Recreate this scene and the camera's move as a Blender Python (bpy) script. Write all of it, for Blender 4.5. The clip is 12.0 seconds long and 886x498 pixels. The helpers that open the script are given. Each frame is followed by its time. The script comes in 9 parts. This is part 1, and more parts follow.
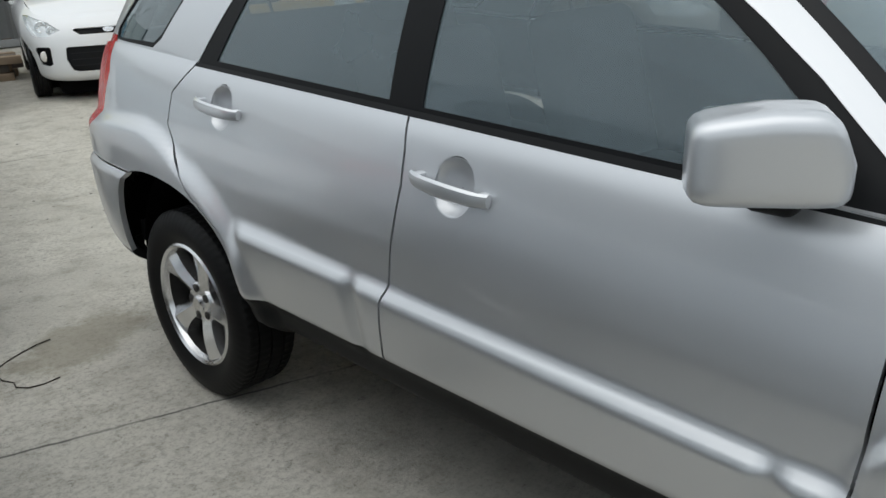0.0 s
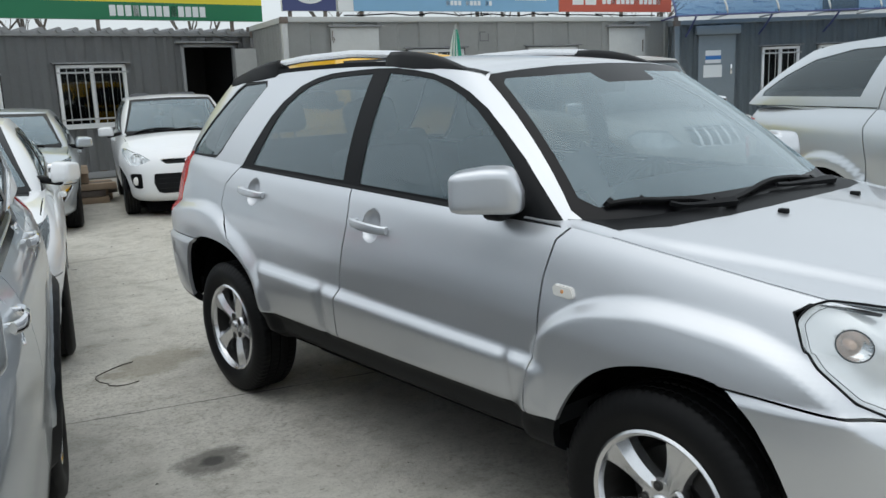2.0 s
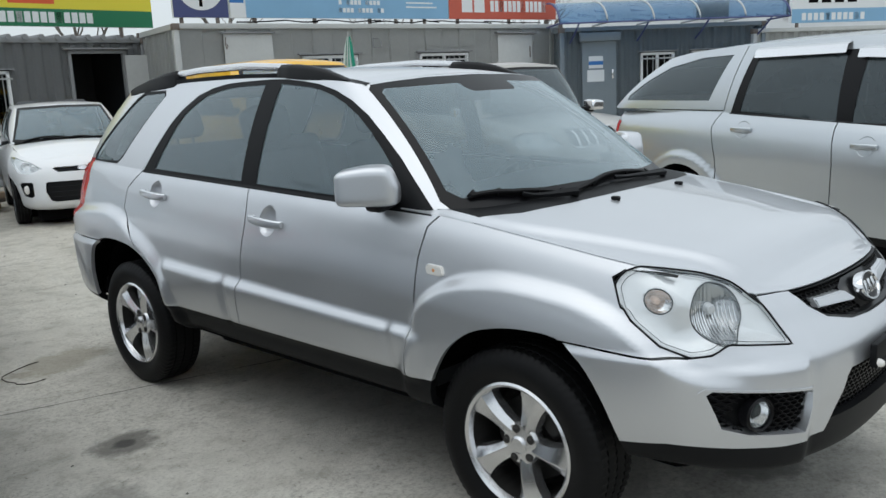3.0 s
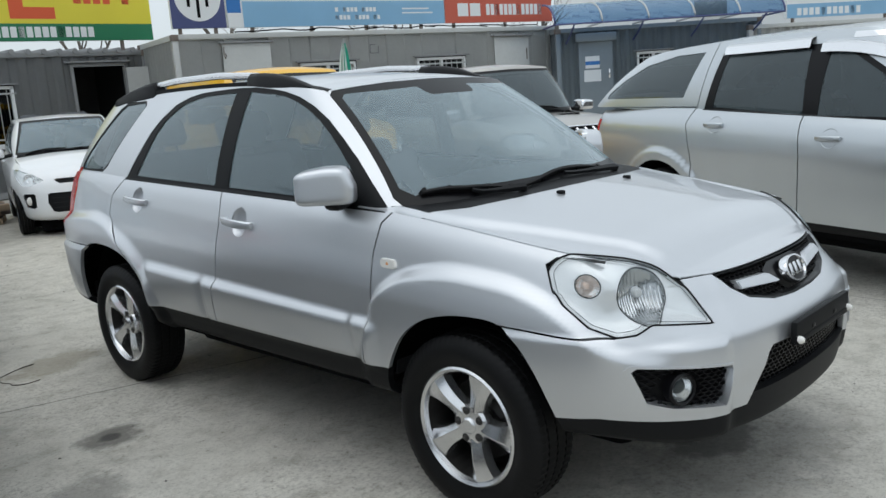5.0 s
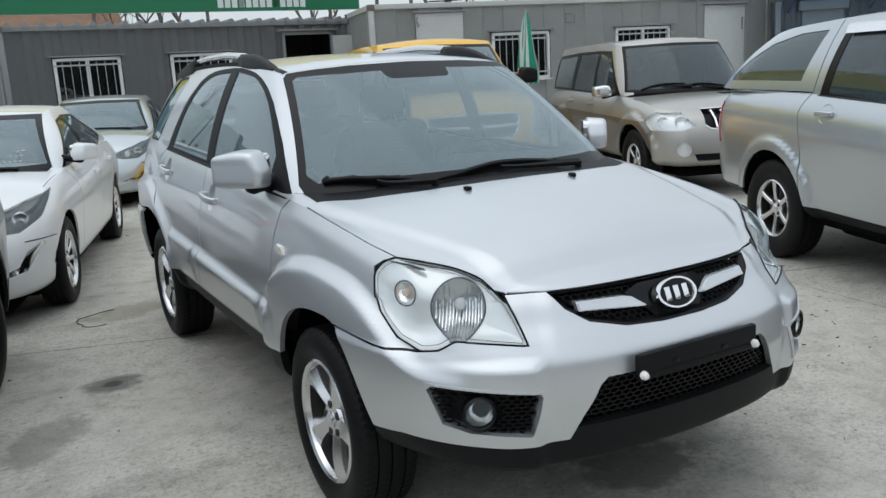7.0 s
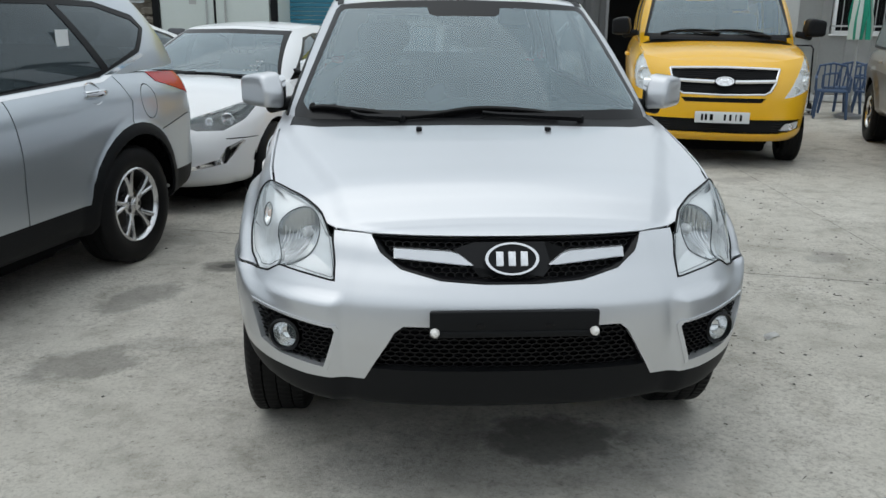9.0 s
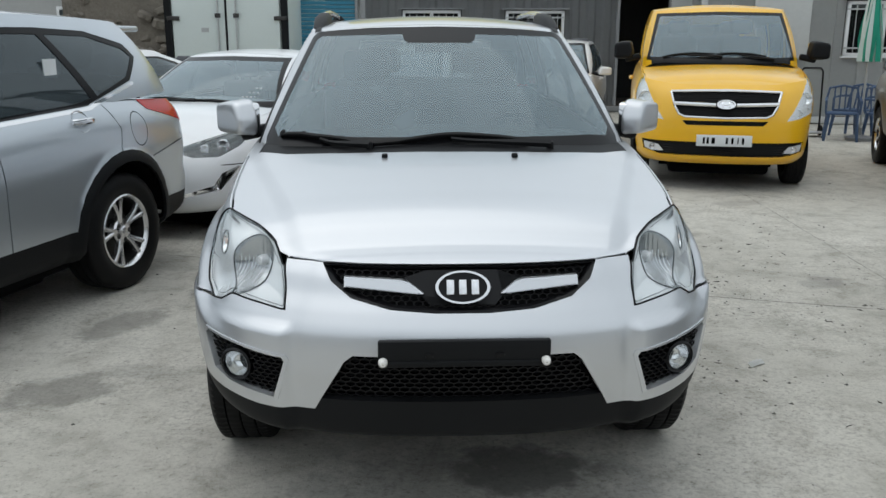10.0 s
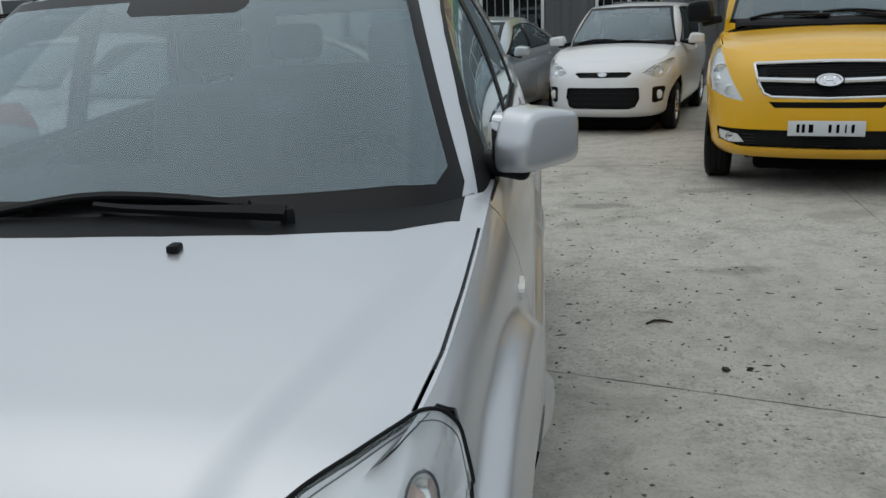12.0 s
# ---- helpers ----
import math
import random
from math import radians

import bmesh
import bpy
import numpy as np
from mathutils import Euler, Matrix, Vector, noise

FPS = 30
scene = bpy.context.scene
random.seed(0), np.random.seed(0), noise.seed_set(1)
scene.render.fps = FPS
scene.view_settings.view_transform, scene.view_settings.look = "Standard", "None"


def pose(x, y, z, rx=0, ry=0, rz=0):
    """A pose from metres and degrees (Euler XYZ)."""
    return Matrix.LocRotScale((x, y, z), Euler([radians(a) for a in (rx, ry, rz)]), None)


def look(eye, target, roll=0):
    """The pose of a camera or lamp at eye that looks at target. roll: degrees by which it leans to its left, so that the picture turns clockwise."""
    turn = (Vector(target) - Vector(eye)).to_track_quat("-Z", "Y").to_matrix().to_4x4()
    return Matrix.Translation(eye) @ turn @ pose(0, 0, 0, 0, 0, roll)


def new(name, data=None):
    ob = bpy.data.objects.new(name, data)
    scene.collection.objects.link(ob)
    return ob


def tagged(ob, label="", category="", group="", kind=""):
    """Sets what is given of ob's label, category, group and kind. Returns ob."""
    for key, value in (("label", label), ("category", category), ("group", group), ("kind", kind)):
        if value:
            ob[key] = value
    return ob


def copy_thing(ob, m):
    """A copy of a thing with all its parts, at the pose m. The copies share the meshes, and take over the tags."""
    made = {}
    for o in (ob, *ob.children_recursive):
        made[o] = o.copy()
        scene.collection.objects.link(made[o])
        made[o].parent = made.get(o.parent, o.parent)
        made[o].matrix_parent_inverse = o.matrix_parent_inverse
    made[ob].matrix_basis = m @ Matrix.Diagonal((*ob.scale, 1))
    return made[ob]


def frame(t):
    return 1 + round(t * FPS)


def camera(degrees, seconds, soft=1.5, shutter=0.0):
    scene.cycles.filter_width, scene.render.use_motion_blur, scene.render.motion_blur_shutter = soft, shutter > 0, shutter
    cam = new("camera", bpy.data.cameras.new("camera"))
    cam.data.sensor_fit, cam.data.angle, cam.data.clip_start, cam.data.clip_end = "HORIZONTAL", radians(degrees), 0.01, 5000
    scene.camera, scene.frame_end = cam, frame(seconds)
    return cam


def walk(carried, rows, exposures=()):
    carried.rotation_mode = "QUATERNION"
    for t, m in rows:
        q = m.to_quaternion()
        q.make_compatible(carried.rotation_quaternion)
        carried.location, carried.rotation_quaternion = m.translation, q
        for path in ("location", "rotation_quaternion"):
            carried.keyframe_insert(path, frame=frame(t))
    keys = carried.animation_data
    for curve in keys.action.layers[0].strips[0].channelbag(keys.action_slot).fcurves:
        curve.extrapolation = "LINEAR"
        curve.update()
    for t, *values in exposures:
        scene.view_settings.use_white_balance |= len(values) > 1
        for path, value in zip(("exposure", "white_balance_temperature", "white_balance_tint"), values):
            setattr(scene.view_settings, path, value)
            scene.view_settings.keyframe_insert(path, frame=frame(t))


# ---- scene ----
cam = camera(55.9, 12.0)
PATH = [
    (0, (-2.083, 0.094, 1.518), (-0.787, 1.444, 0.812), -2.2),
    (0.5, (-2.241, -0.258, 1.54), (-1.086, 1.234, 0.874), -1.5),
    (1, (-2.357, -0.635, 1.56), (-1.176, 0.92, 1.127), -2.3),
    (1.5, (-2.559, -0.952, 1.538), (-1.329, 0.579, 1.16), -2.3),
    (2, (-2.685, -1.294, 1.528), (-1.429, 0.214, 1.141), -2.3),
    (2.5, (-2.834, -1.489, 1.542), (-1.473, -0.078, 1.144), -2.2),
    (3, (-2.926, -1.654, 1.547), (-1.5, -0.307, 1.16), -2.6),
    (3.5, (-2.951, -1.872, 1.545), (-1.514, -0.537, 1.155), -3.1),
    (5.5, (-2.867, -1.978, 1.533), (-1.492, -0.576, 1.156), -5.1),
    (6, (-2.602, -2.078, 1.527), (-1.314, -0.6, 1.134), -5.6),
    (6.5, (-2.265, -2.297, 1.512), (-1.066, -0.744, 1.122), -4.9),
    (6.7, (-2.1, -2.449, 1.541), (-0.994, -0.831, 1.142), -4.2),
    (8.3, (-0.767, -3.091, 1.487), (-0.405, -1.184, 1.007), -0.3),
    (8.5, (-0.662, -3.109, 1.507), (-0.369, -1.194, 1.01), -0.2),
    (9, (-0.372, -3.156, 1.513), (-0.232, -1.235, 0.975), 0.6),
    (9.5, (-0.234, -3.167, 1.534), (-0.121, -1.239, 1.016), 0.7),
    (10, (-0.167, -3.141, 1.521), (-0.075, -1.202, 1.037), 0.1),
    (10.5, (-0.011, -2.893, 1.475), (0.047, -0.962, 0.959), -1.2),
    (11, (0.265, -2.443, 1.488), (0.363, -0.514, 0.967), -1.0),
    (11.5, (0.616, -1.947, 1.479), (0.533, -0.02, 0.953), -2.4),
    (12, (0.899, -1.395, 1.485), (0.675, 0.517, 0.946), -2.4),
]
walk(cam, [(t, look(eye, target, roll)) for t, eye, target, roll in PATH],
     [(0, 0.15, 6600, 8), (0.5, 0.25, 6500, 8), (1, 0.32, 6450, 8), (2, 0.2, 6400, 8), (3.5, 0.15, 6360, 8), (6.5, 0.15, 6300, 8), (8.5, 0.1, 6400, 8), (10.5, 0.05, 6420, 8), (11.5, -0.27, 6370, 8), (12, -0.36, 6370, 8)])
# ==== place ====

from mathutils.bvhtree import BVHTree
from mathutils.geometry import tessellate_polygon

# ---------------------------------------------------------------- light
world = bpy.data.worlds.new("world")
scene.world = world
world.use_nodes = True
wn = world.node_tree.nodes
wl = world.node_tree.links
SUN_EL, SUN_ROT = 76.0, 280.0
sky = wn.new("ShaderNodeTexSky")
sky.sky_type, sky.sun_disc = "NISHITA", False
sky.sun_elevation, sky.sun_rotation = radians(SUN_EL), radians(SUN_ROT)
sky.air_density, sky.dust_density, sky.ozone_density = 1.0, 2.0, 1.0
# a closed layer of white cloud over the sky, a little brighter overhead, with soft patches
geo = wn.new("ShaderNodeTexCoord")
sep = wn.new("ShaderNodeSeparateXYZ")
up = wn.new("ShaderNodeMapRange")
up.inputs[1].default_value, up.inputs[2].default_value = -0.05, 1.0
up.inputs[3].default_value, up.inputs[4].default_value = 0.80, 1.15
cloud = wn.new("ShaderNodeTexNoise")
cloud.inputs["Scale"].default_value, cloud.inputs["Detail"].default_value = 2.0, 5.0
patch = wn.new("ShaderNodeMapRange")
patch.inputs[1].default_value, patch.inputs[2].default_value = 0.3, 0.75
patch.inputs[3].default_value, patch.inputs[4].default_value = 0.80, 1.12
amount = wn.new("ShaderNodeMath")
amount.operation = "MULTIPLY"
grey = wn.new("ShaderNodeVectorMath")
grey.operation = "SCALE"
grey.inputs[0].default_value = (6.6, 7.05, 7.35)
cover = wn.new("ShaderNodeMix")
cover.data_type = "RGBA"
cover.inputs[0].default_value = 0.88
wl.new(geo.outputs["Generated"], sep.inputs[0])
wl.new(geo.outputs["Generated"], cloud.inputs["Vector"])
wl.new(sep.outputs[2], up.inputs[0])
wl.new(cloud.outputs["Fac"], patch.inputs[0])
wl.new(up.outputs[0], amount.inputs[0])
wl.new(patch.outputs[0], amount.inputs[1])
wl.new(amount.outputs[0], grey.inputs["Scale"])
wl.new(sky.outputs[0], cover.inputs[6])
wl.new(grey.outputs[0], cover.inputs[7])
wl.new(cover.outputs[2], wn["Background"].inputs[0])
wn["Background"].inputs[1].default_value = 0.13
sun_data = bpy.data.lights.new("sun", "SUN")
sun_data.energy, sun_data.angle, sun_data.color = 0.5, radians(70), (1.0, 0.97, 0.93)
sun = new("sun", sun_data)
sun.matrix_world = look((0, 0, 0), (-math.sin(radians(SUN_ROT)) * math.cos(radians(SUN_EL)), -math.cos(radians(SUN_ROT)) * math.cos(radians(SUN_EL)), -math.sin(radians(SUN_EL))))


# ---------------------------------------------------------------- materials
def material(name, color, rough=0.5, metal=0.0, coat=0.0, spec=0.5, var=0.0, scale=6.0, fine=0.0, fine_scale=80.0, bump=0.0, bump_scale=60.0, dist=0.002, sheen=0.0):
    m = bpy.data.materials.new(name)
    m.use_nodes = True
    nt = m.node_tree
    b = nt.nodes["Principled BSDF"]
    b.inputs["Base Color"].default_value = (*color, 1)
    b.inputs["Roughness"].default_value = rough
    b.inputs["Metallic"].default_value = metal
    b.inputs["Coat Weight"].default_value = coat
    b.inputs["Coat Roughness"].default_value = 0.03
    b.inputs["Specular IOR Level"].default_value = spec
    tc = nt.nodes.new("ShaderNodeTexCoord")
    if var or fine:
        hue = nt.nodes.new("ShaderNodeHueSaturation")
        hue.inputs["Color"].default_value = (*color, 1)
        n1 = nt.nodes.new("ShaderNodeTexNoise")
        n1.inputs["Scale"].default_value, n1.inputs["Detail"].default_value = scale, 4
        n2 = nt.nodes.new("ShaderNodeTexNoise")
        n2.inputs["Scale"].default_value, n2.inputs["Detail"].default_value = fine_scale, 3
        a = nt.nodes.new("ShaderNodeMath"); a.operation = "MULTIPLY_ADD"
        a.inputs[1].default_value, a.inputs[2].default_value = 2 * var, 1 - var
        c = nt.nodes.new("ShaderNodeMath"); c.operation = "MULTIPLY_ADD"
        c.inputs[1].default_value = 2 * fine
        d = nt.nodes.new("ShaderNodeMath"); d.operation = "SUBTRACT"
        d.inputs[1].default_value = fine
        nt.links.new(tc.outputs["Object"], n1.inputs["Vector"])
        nt.links.new(tc.outputs["Object"], n2.inputs["Vector"])
        nt.links.new(n1.outputs[0], a.inputs[0])
        nt.links.new(n2.outputs[0], c.inputs[0])
        nt.links.new(a.outputs[0], c.inputs[2])
        nt.links.new(c.outputs[0], d.inputs[0])
        nt.links.new(d.outputs[0], hue.inputs["Value"])
        nt.links.new(hue.outputs[0], b.inputs["Base Color"])
    if bump:
        n3 = nt.nodes.new("ShaderNodeTexNoise")
        n3.inputs["Scale"].default_value, n3.inputs["Detail"].default_value = bump_scale, 3
        bp = nt.nodes.new("ShaderNodeBump")
        bp.inputs["Strength"].default_value, bp.inputs["Distance"].default_value = bump, dist
        nt.links.new(tc.outputs["Object"], n3.inputs["Vector"])
        nt.links.new(n3.outputs[0], bp.inputs["Height"])
        nt.links.new(bp.outputs[0], b.inputs["Normal"])
    return m


def glass(name, tint, rough=0.0, ior=1.5, haze=0.0):
    """Thin pane: tinted see-through with a mirror coat that grows at grazing angles, under a film of dust and painted
    sky sheen.
    """
    m = bpy.data.materials.new(name)
    m.use_nodes = True
    nt = m.node_tree
    nt.nodes.remove(nt.nodes["Principled BSDF"])
    tr = nt.nodes.new("ShaderNodeBsdfTransparent")
    tr.inputs[0].default_value = (*tint, 1)
    gl = nt.nodes.new("ShaderNodeBsdfGlossy")
    gl.inputs["Roughness"].default_value = rough
    # reflections tinted towards the blue of the sky
    gl.inputs["Color"].default_value = (0.92, 0.985, 1.0, 1)
    lw = nt.nodes.new("ShaderNodeLayerWeight")
    lw.inputs["Blend"].default_value = 0.5
    pw = nt.nodes.new("ShaderNodeMath")
    pw.operation = "POWER"
    pw.inputs[1].default_value = 3.4
    f0 = ((ior - 1) / (ior + 1)) ** 2
    fr = nt.nodes.new("ShaderNodeMath")
    fr.operation = "MULTIPLY_ADD"
    fr.inputs[1].default_value, fr.inputs[2].default_value = 1 - f0, f0
    nt.links.new(lw.outputs["Facing"], pw.inputs[0])
    nt.links.new(pw.outputs[0], fr.inputs[0])
    mx = nt.nodes.new("ShaderNodeMixShader")
    nt.links.new(fr.outputs[0], mx.inputs[0])
    nt.links.new(tr.outputs[0], mx.inputs[1])
    nt.links.new(gl.outputs[0], mx.inputs[2])
    last = mx.outputs[0]
    if haze:
        # bluish diffuse film: some dust, mostly sky reflection painted as an even milky veil
        df = nt.nodes.new("ShaderNodeBsdfDiffuse")
        df.inputs[0].default_value = (0.48, 0.605, 0.67, 1)
        tc = nt.nodes.new("ShaderNodeTexCoord")
        nz = nt.nodes.new("ShaderNodeTexNoise")
        nz.inputs["Scale"].default_value, nz.inputs["Detail"].default_value = 3.5, 6
        am = nt.nodes.new("ShaderNodeMapRange")
        am.inputs[1].default_value, am.inputs[2].default_value = 0.25, 0.75
        am.inputs[3].default_value, am.inputs[4].default_value = haze * 0.88, haze * 1.12
        nt.links.new(tc.outputs["Object"], nz.inputs["Vector"])
        nt.links.new(nz.outputs[0], am.inputs[0])
        haze_mix = nt.nodes.new("ShaderNodeMixShader")
        nt.links.new(am.outputs[0], haze_mix.inputs[0])
        nt.links.new(last, haze_mix.inputs[1])
        nt.links.new(df.outputs[0], haze_mix.inputs[2])
        last = haze_mix.outputs[0]
    nt.links.new(last, nt.nodes["Material Output"].inputs[0])
    return m


def paint(name, color, flake=0.6, rough=0.34, coat=0.7):
    """Car paint: metal-flake base under clear coat, with a film of dust."""
    m = material(name, color, rough, flake, coat, var=0.03, scale=2.5, fine=0.025, fine_scale=900, bump=0.02, bump_scale=3.0, dist=0.01)
    return m


M = {}
M["silver"] = paint("silver_paint", (0.64, 0.655, 0.68), 0.75, 0.36, 0.75)
M["silver_warm"] = paint("silver_grey_paint", (0.53, 0.56, 0.585), 0.75, 0.28)
M["steel_silver"] = paint("blue_silver_paint", (0.52, 0.56, 0.60), 0.7, 0.30)
M["white"] = paint("white_paint", (0.80, 0.81, 0.82), 0.0, 0.35)
M["yellow"] = paint("yellow_paint", (0.86, 0.47, 0.01), 0.0, 0.35)
M["brown"] = paint("bronze_paint", (0.20, 0.175, 0.15), 0.5, 0.36)
M["champagne"] = paint("champagne_paint", (0.46, 0.44, 0.41), 0.6, 0.36)
M["maroon"] = paint("maroon_paint", (0.10, 0.05, 0.05), 0.4, 0.36)
M["black_plastic"] = material("black_plastic", (0.008, 0.0085, 0.0095), 0.5, spec=0.16, var=0.15, scale=5, bump=0.15, bump_scale=700, dist=0.0006)
M["black_gloss"] = material("gloss_black_trim", (0.005, 0.005, 0.006), 0.28, spec=0.22, var=0.1)
M["rubber"] = material("tyre_rubber", (0.0065, 0.0065, 0.007), 0.55, spec=0.2, var=0.25, scale=7, fine=0.2, fine_scale=90, bump=0.2, bump_scale=300, dist=0.0008)
M["alloy"] = material("alloy_silver", (0.74, 0.74, 0.75), 0.24, 0.92, 0.2, var=0.05, scale=12, fine=0.04)
M["alloy_dark"] = material("brake_steel", (0.06, 0.058, 0.056), 0.5, 0.7, var=0.2, scale=20)
# rim barrel coloured near black to paint in the shade behind the spokes
M["barrel_shade"] = material("barrel_shade", (0.022, 0.021, 0.020), 0.55, 0.4, var=0.3, scale=15)
M["chrome"] = material("chrome", (0.82, 0.82, 0.83), 0.09, 1.0)
M["reflector"] = material("lamp_reflector", (0.88, 0.89, 0.90), 0.2, 0.9, bump=0.1, bump_scale=25, dist=0.004)
M["lamp_case"] = material("lamp_housing", (0.86, 0.87, 0.88), 0.24, 0.35, bump=0.05, bump_scale=18, dist=0.004)
# headlamp bowl: chrome with its dark reflections put into the base colour
M["bowl"] = material("chrome_dark_reflection", (0.42, 0.43, 0.44), 0.12, 0.95, bump=0.15, bump_scale=60, dist=0.004)
M["lamp_dark"] = material("dark_lamp_housing", (0.05, 0.052, 0.055), 0.3, 0.3)
M["lens"] = glass("clear_lens", (0.985, 0.99, 0.99), 0.02, 1.5, 0.045)
M["indicator_bulb"] = material("pale_amber_bulb", (0.74, 0.56, 0.46), 0.25, 0, 0.5)
M["amber"] = material("amber_lens", (0.85, 0.42, 0.18), 0.2, 0, 0.5)
M["red_lens"] = material("red_lens", (0.50, 0.015, 0.012), 0.2, 0, 0.15, spec=0.3)
M["white_lens"] = material("milky_lens", (0.82, 0.80, 0.76), 0.25, 0, 0.5)
M["glass"] = glass("window_glass", (0.52, 0.55, 0.55), 0.0, 1.5, 0.22)
M["glass_privacy"] = glass("dark_rear_glass", (0.44, 0.47, 0.47), 0.0, 1.5, 0.20)
M["glass_quarter"] = glass("grey_quarter_glass", (0.12, 0.13, 0.135), 0.0, 1.6, 0.11)
M["glass_ws"] = glass("windscreen_glass", (0.66, 0.705, 0.72), 0.0, 1.5, 0.27)
M["glass_dark"] = glass("tinted_glass", (0.11, 0.12, 0.13), 0.0, 1.55, 0.085)
M["interior"] = material("interior_grey", (0.055, 0.057, 0.062), 0.85, spec=0.15, var=0.1, scale=8, bump=0.1, bump_scale=300, dist=0.001)
M["interior_light"] = material("headliner", (0.33, 0.33, 0.32), 0.9, var=0.05)
M["seat"] = material("seat_cloth", (0.10, 0.103, 0.11), 0.95, spec=0.1, var=0.15, scale=12, bump=0.3, bump_scale=500, dist=0.001)
# near black, so wells, undersides and joints carry their shade in the colour
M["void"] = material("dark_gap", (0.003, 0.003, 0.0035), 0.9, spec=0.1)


# ---------------------------------------------------------------- geometry helpers
def sstep(a, b, x):
    t = np.clip((np.asarray(x, float) - a) / (b - a), 0, 1)
    return t * t * (3 - 2 * t)


def pchip(pts):
    """Smooth monotone curve through (x, y) pairs."""
    xs, ys = np.array([p[0] for p in pts], float), np.array([p[1] for p in pts], float)
    h, d = np.diff(xs), np.diff(ys) / np.diff(xs)
    m = np.zeros(len(xs))
    m[0], m[-1] = d[0], d[-1]
    for i in range(1, len(xs) - 1):
        if d[i - 1] * d[i] > 0:
            w1, w2 = 2 * h[i] + h[i - 1], h[i] + 2 * h[i - 1]
            m[i] = (w1 + w2) / (w1 / d[i - 1] + w2 / d[i])

    def f(x):
        x = np.clip(np.asarray(x, float), xs[0], xs[-1])
        i = np.clip(np.searchsorted(xs, x) - 1, 0, len(xs) - 2)
        t = (x - xs[i]) / h[i]
        return ys[i] * (1 + 2 * t) * (1 - t) ** 2 + m[i] * h[i] * t * (1 - t) ** 2 + ys[i + 1] * t * t * (3 - 2 * t) + m[i + 1] * h[i] * t * t * (t - 1)
    return f


def catmull(pts, n):
    """n points at even parameter on a curve through pts, which starts and ends square to x = 0."""
    p = np.array(pts, float)
    a, b = p[1].copy(), p[-2].copy()
    a[0], b[0] = -a[0], -b[0]
    p = np.vstack([a, p, b])
    k = len(pts) - 1
    t = np.linspace(0, k, n)
    i = np.minimum(t.astype(int), k - 1)
    u = (t - i)[:, None]
    p0, p1, p2, p3 = p[i], p[i + 1], p[i + 2], p[i + 3]
    return 0.5 * (2 * p1 + (p2 - p0) * u + (2 * p0 - 5 * p1 + 4 * p2 - p3) * u ** 2 + (3 * p1 - p0 - 3 * p2 + p3) * u ** 3)


def even(path, n):
    s = np.r_[0, np.cumsum(np.linalg.norm(np.diff(path, axis=0), axis=1))]
    t = np.linspace(0, s[-1], n)
    return np.stack([np.interp(t, s, path[:, k]) for k in range(path.shape[1])], 1)


def grid_normals(g, wrap):
    if wrap:
        du = np.roll(g, -1, 0) - np.roll(g, 1, 0)
    else:
        du = np.gradient(g, axis=0)
    dv = np.gradient(g, axis=1)
    n = np.cross(du, dv)
    return n / np.maximum(np.linalg.norm(n, axis=2, keepdims=True), 1e-9)


def triangles(poly):
    t = tessellate_polygon([[Vector((p.x, p.y, 0)) for p in poly]])
    return [[poly[i] for i in tri] for tri in t]


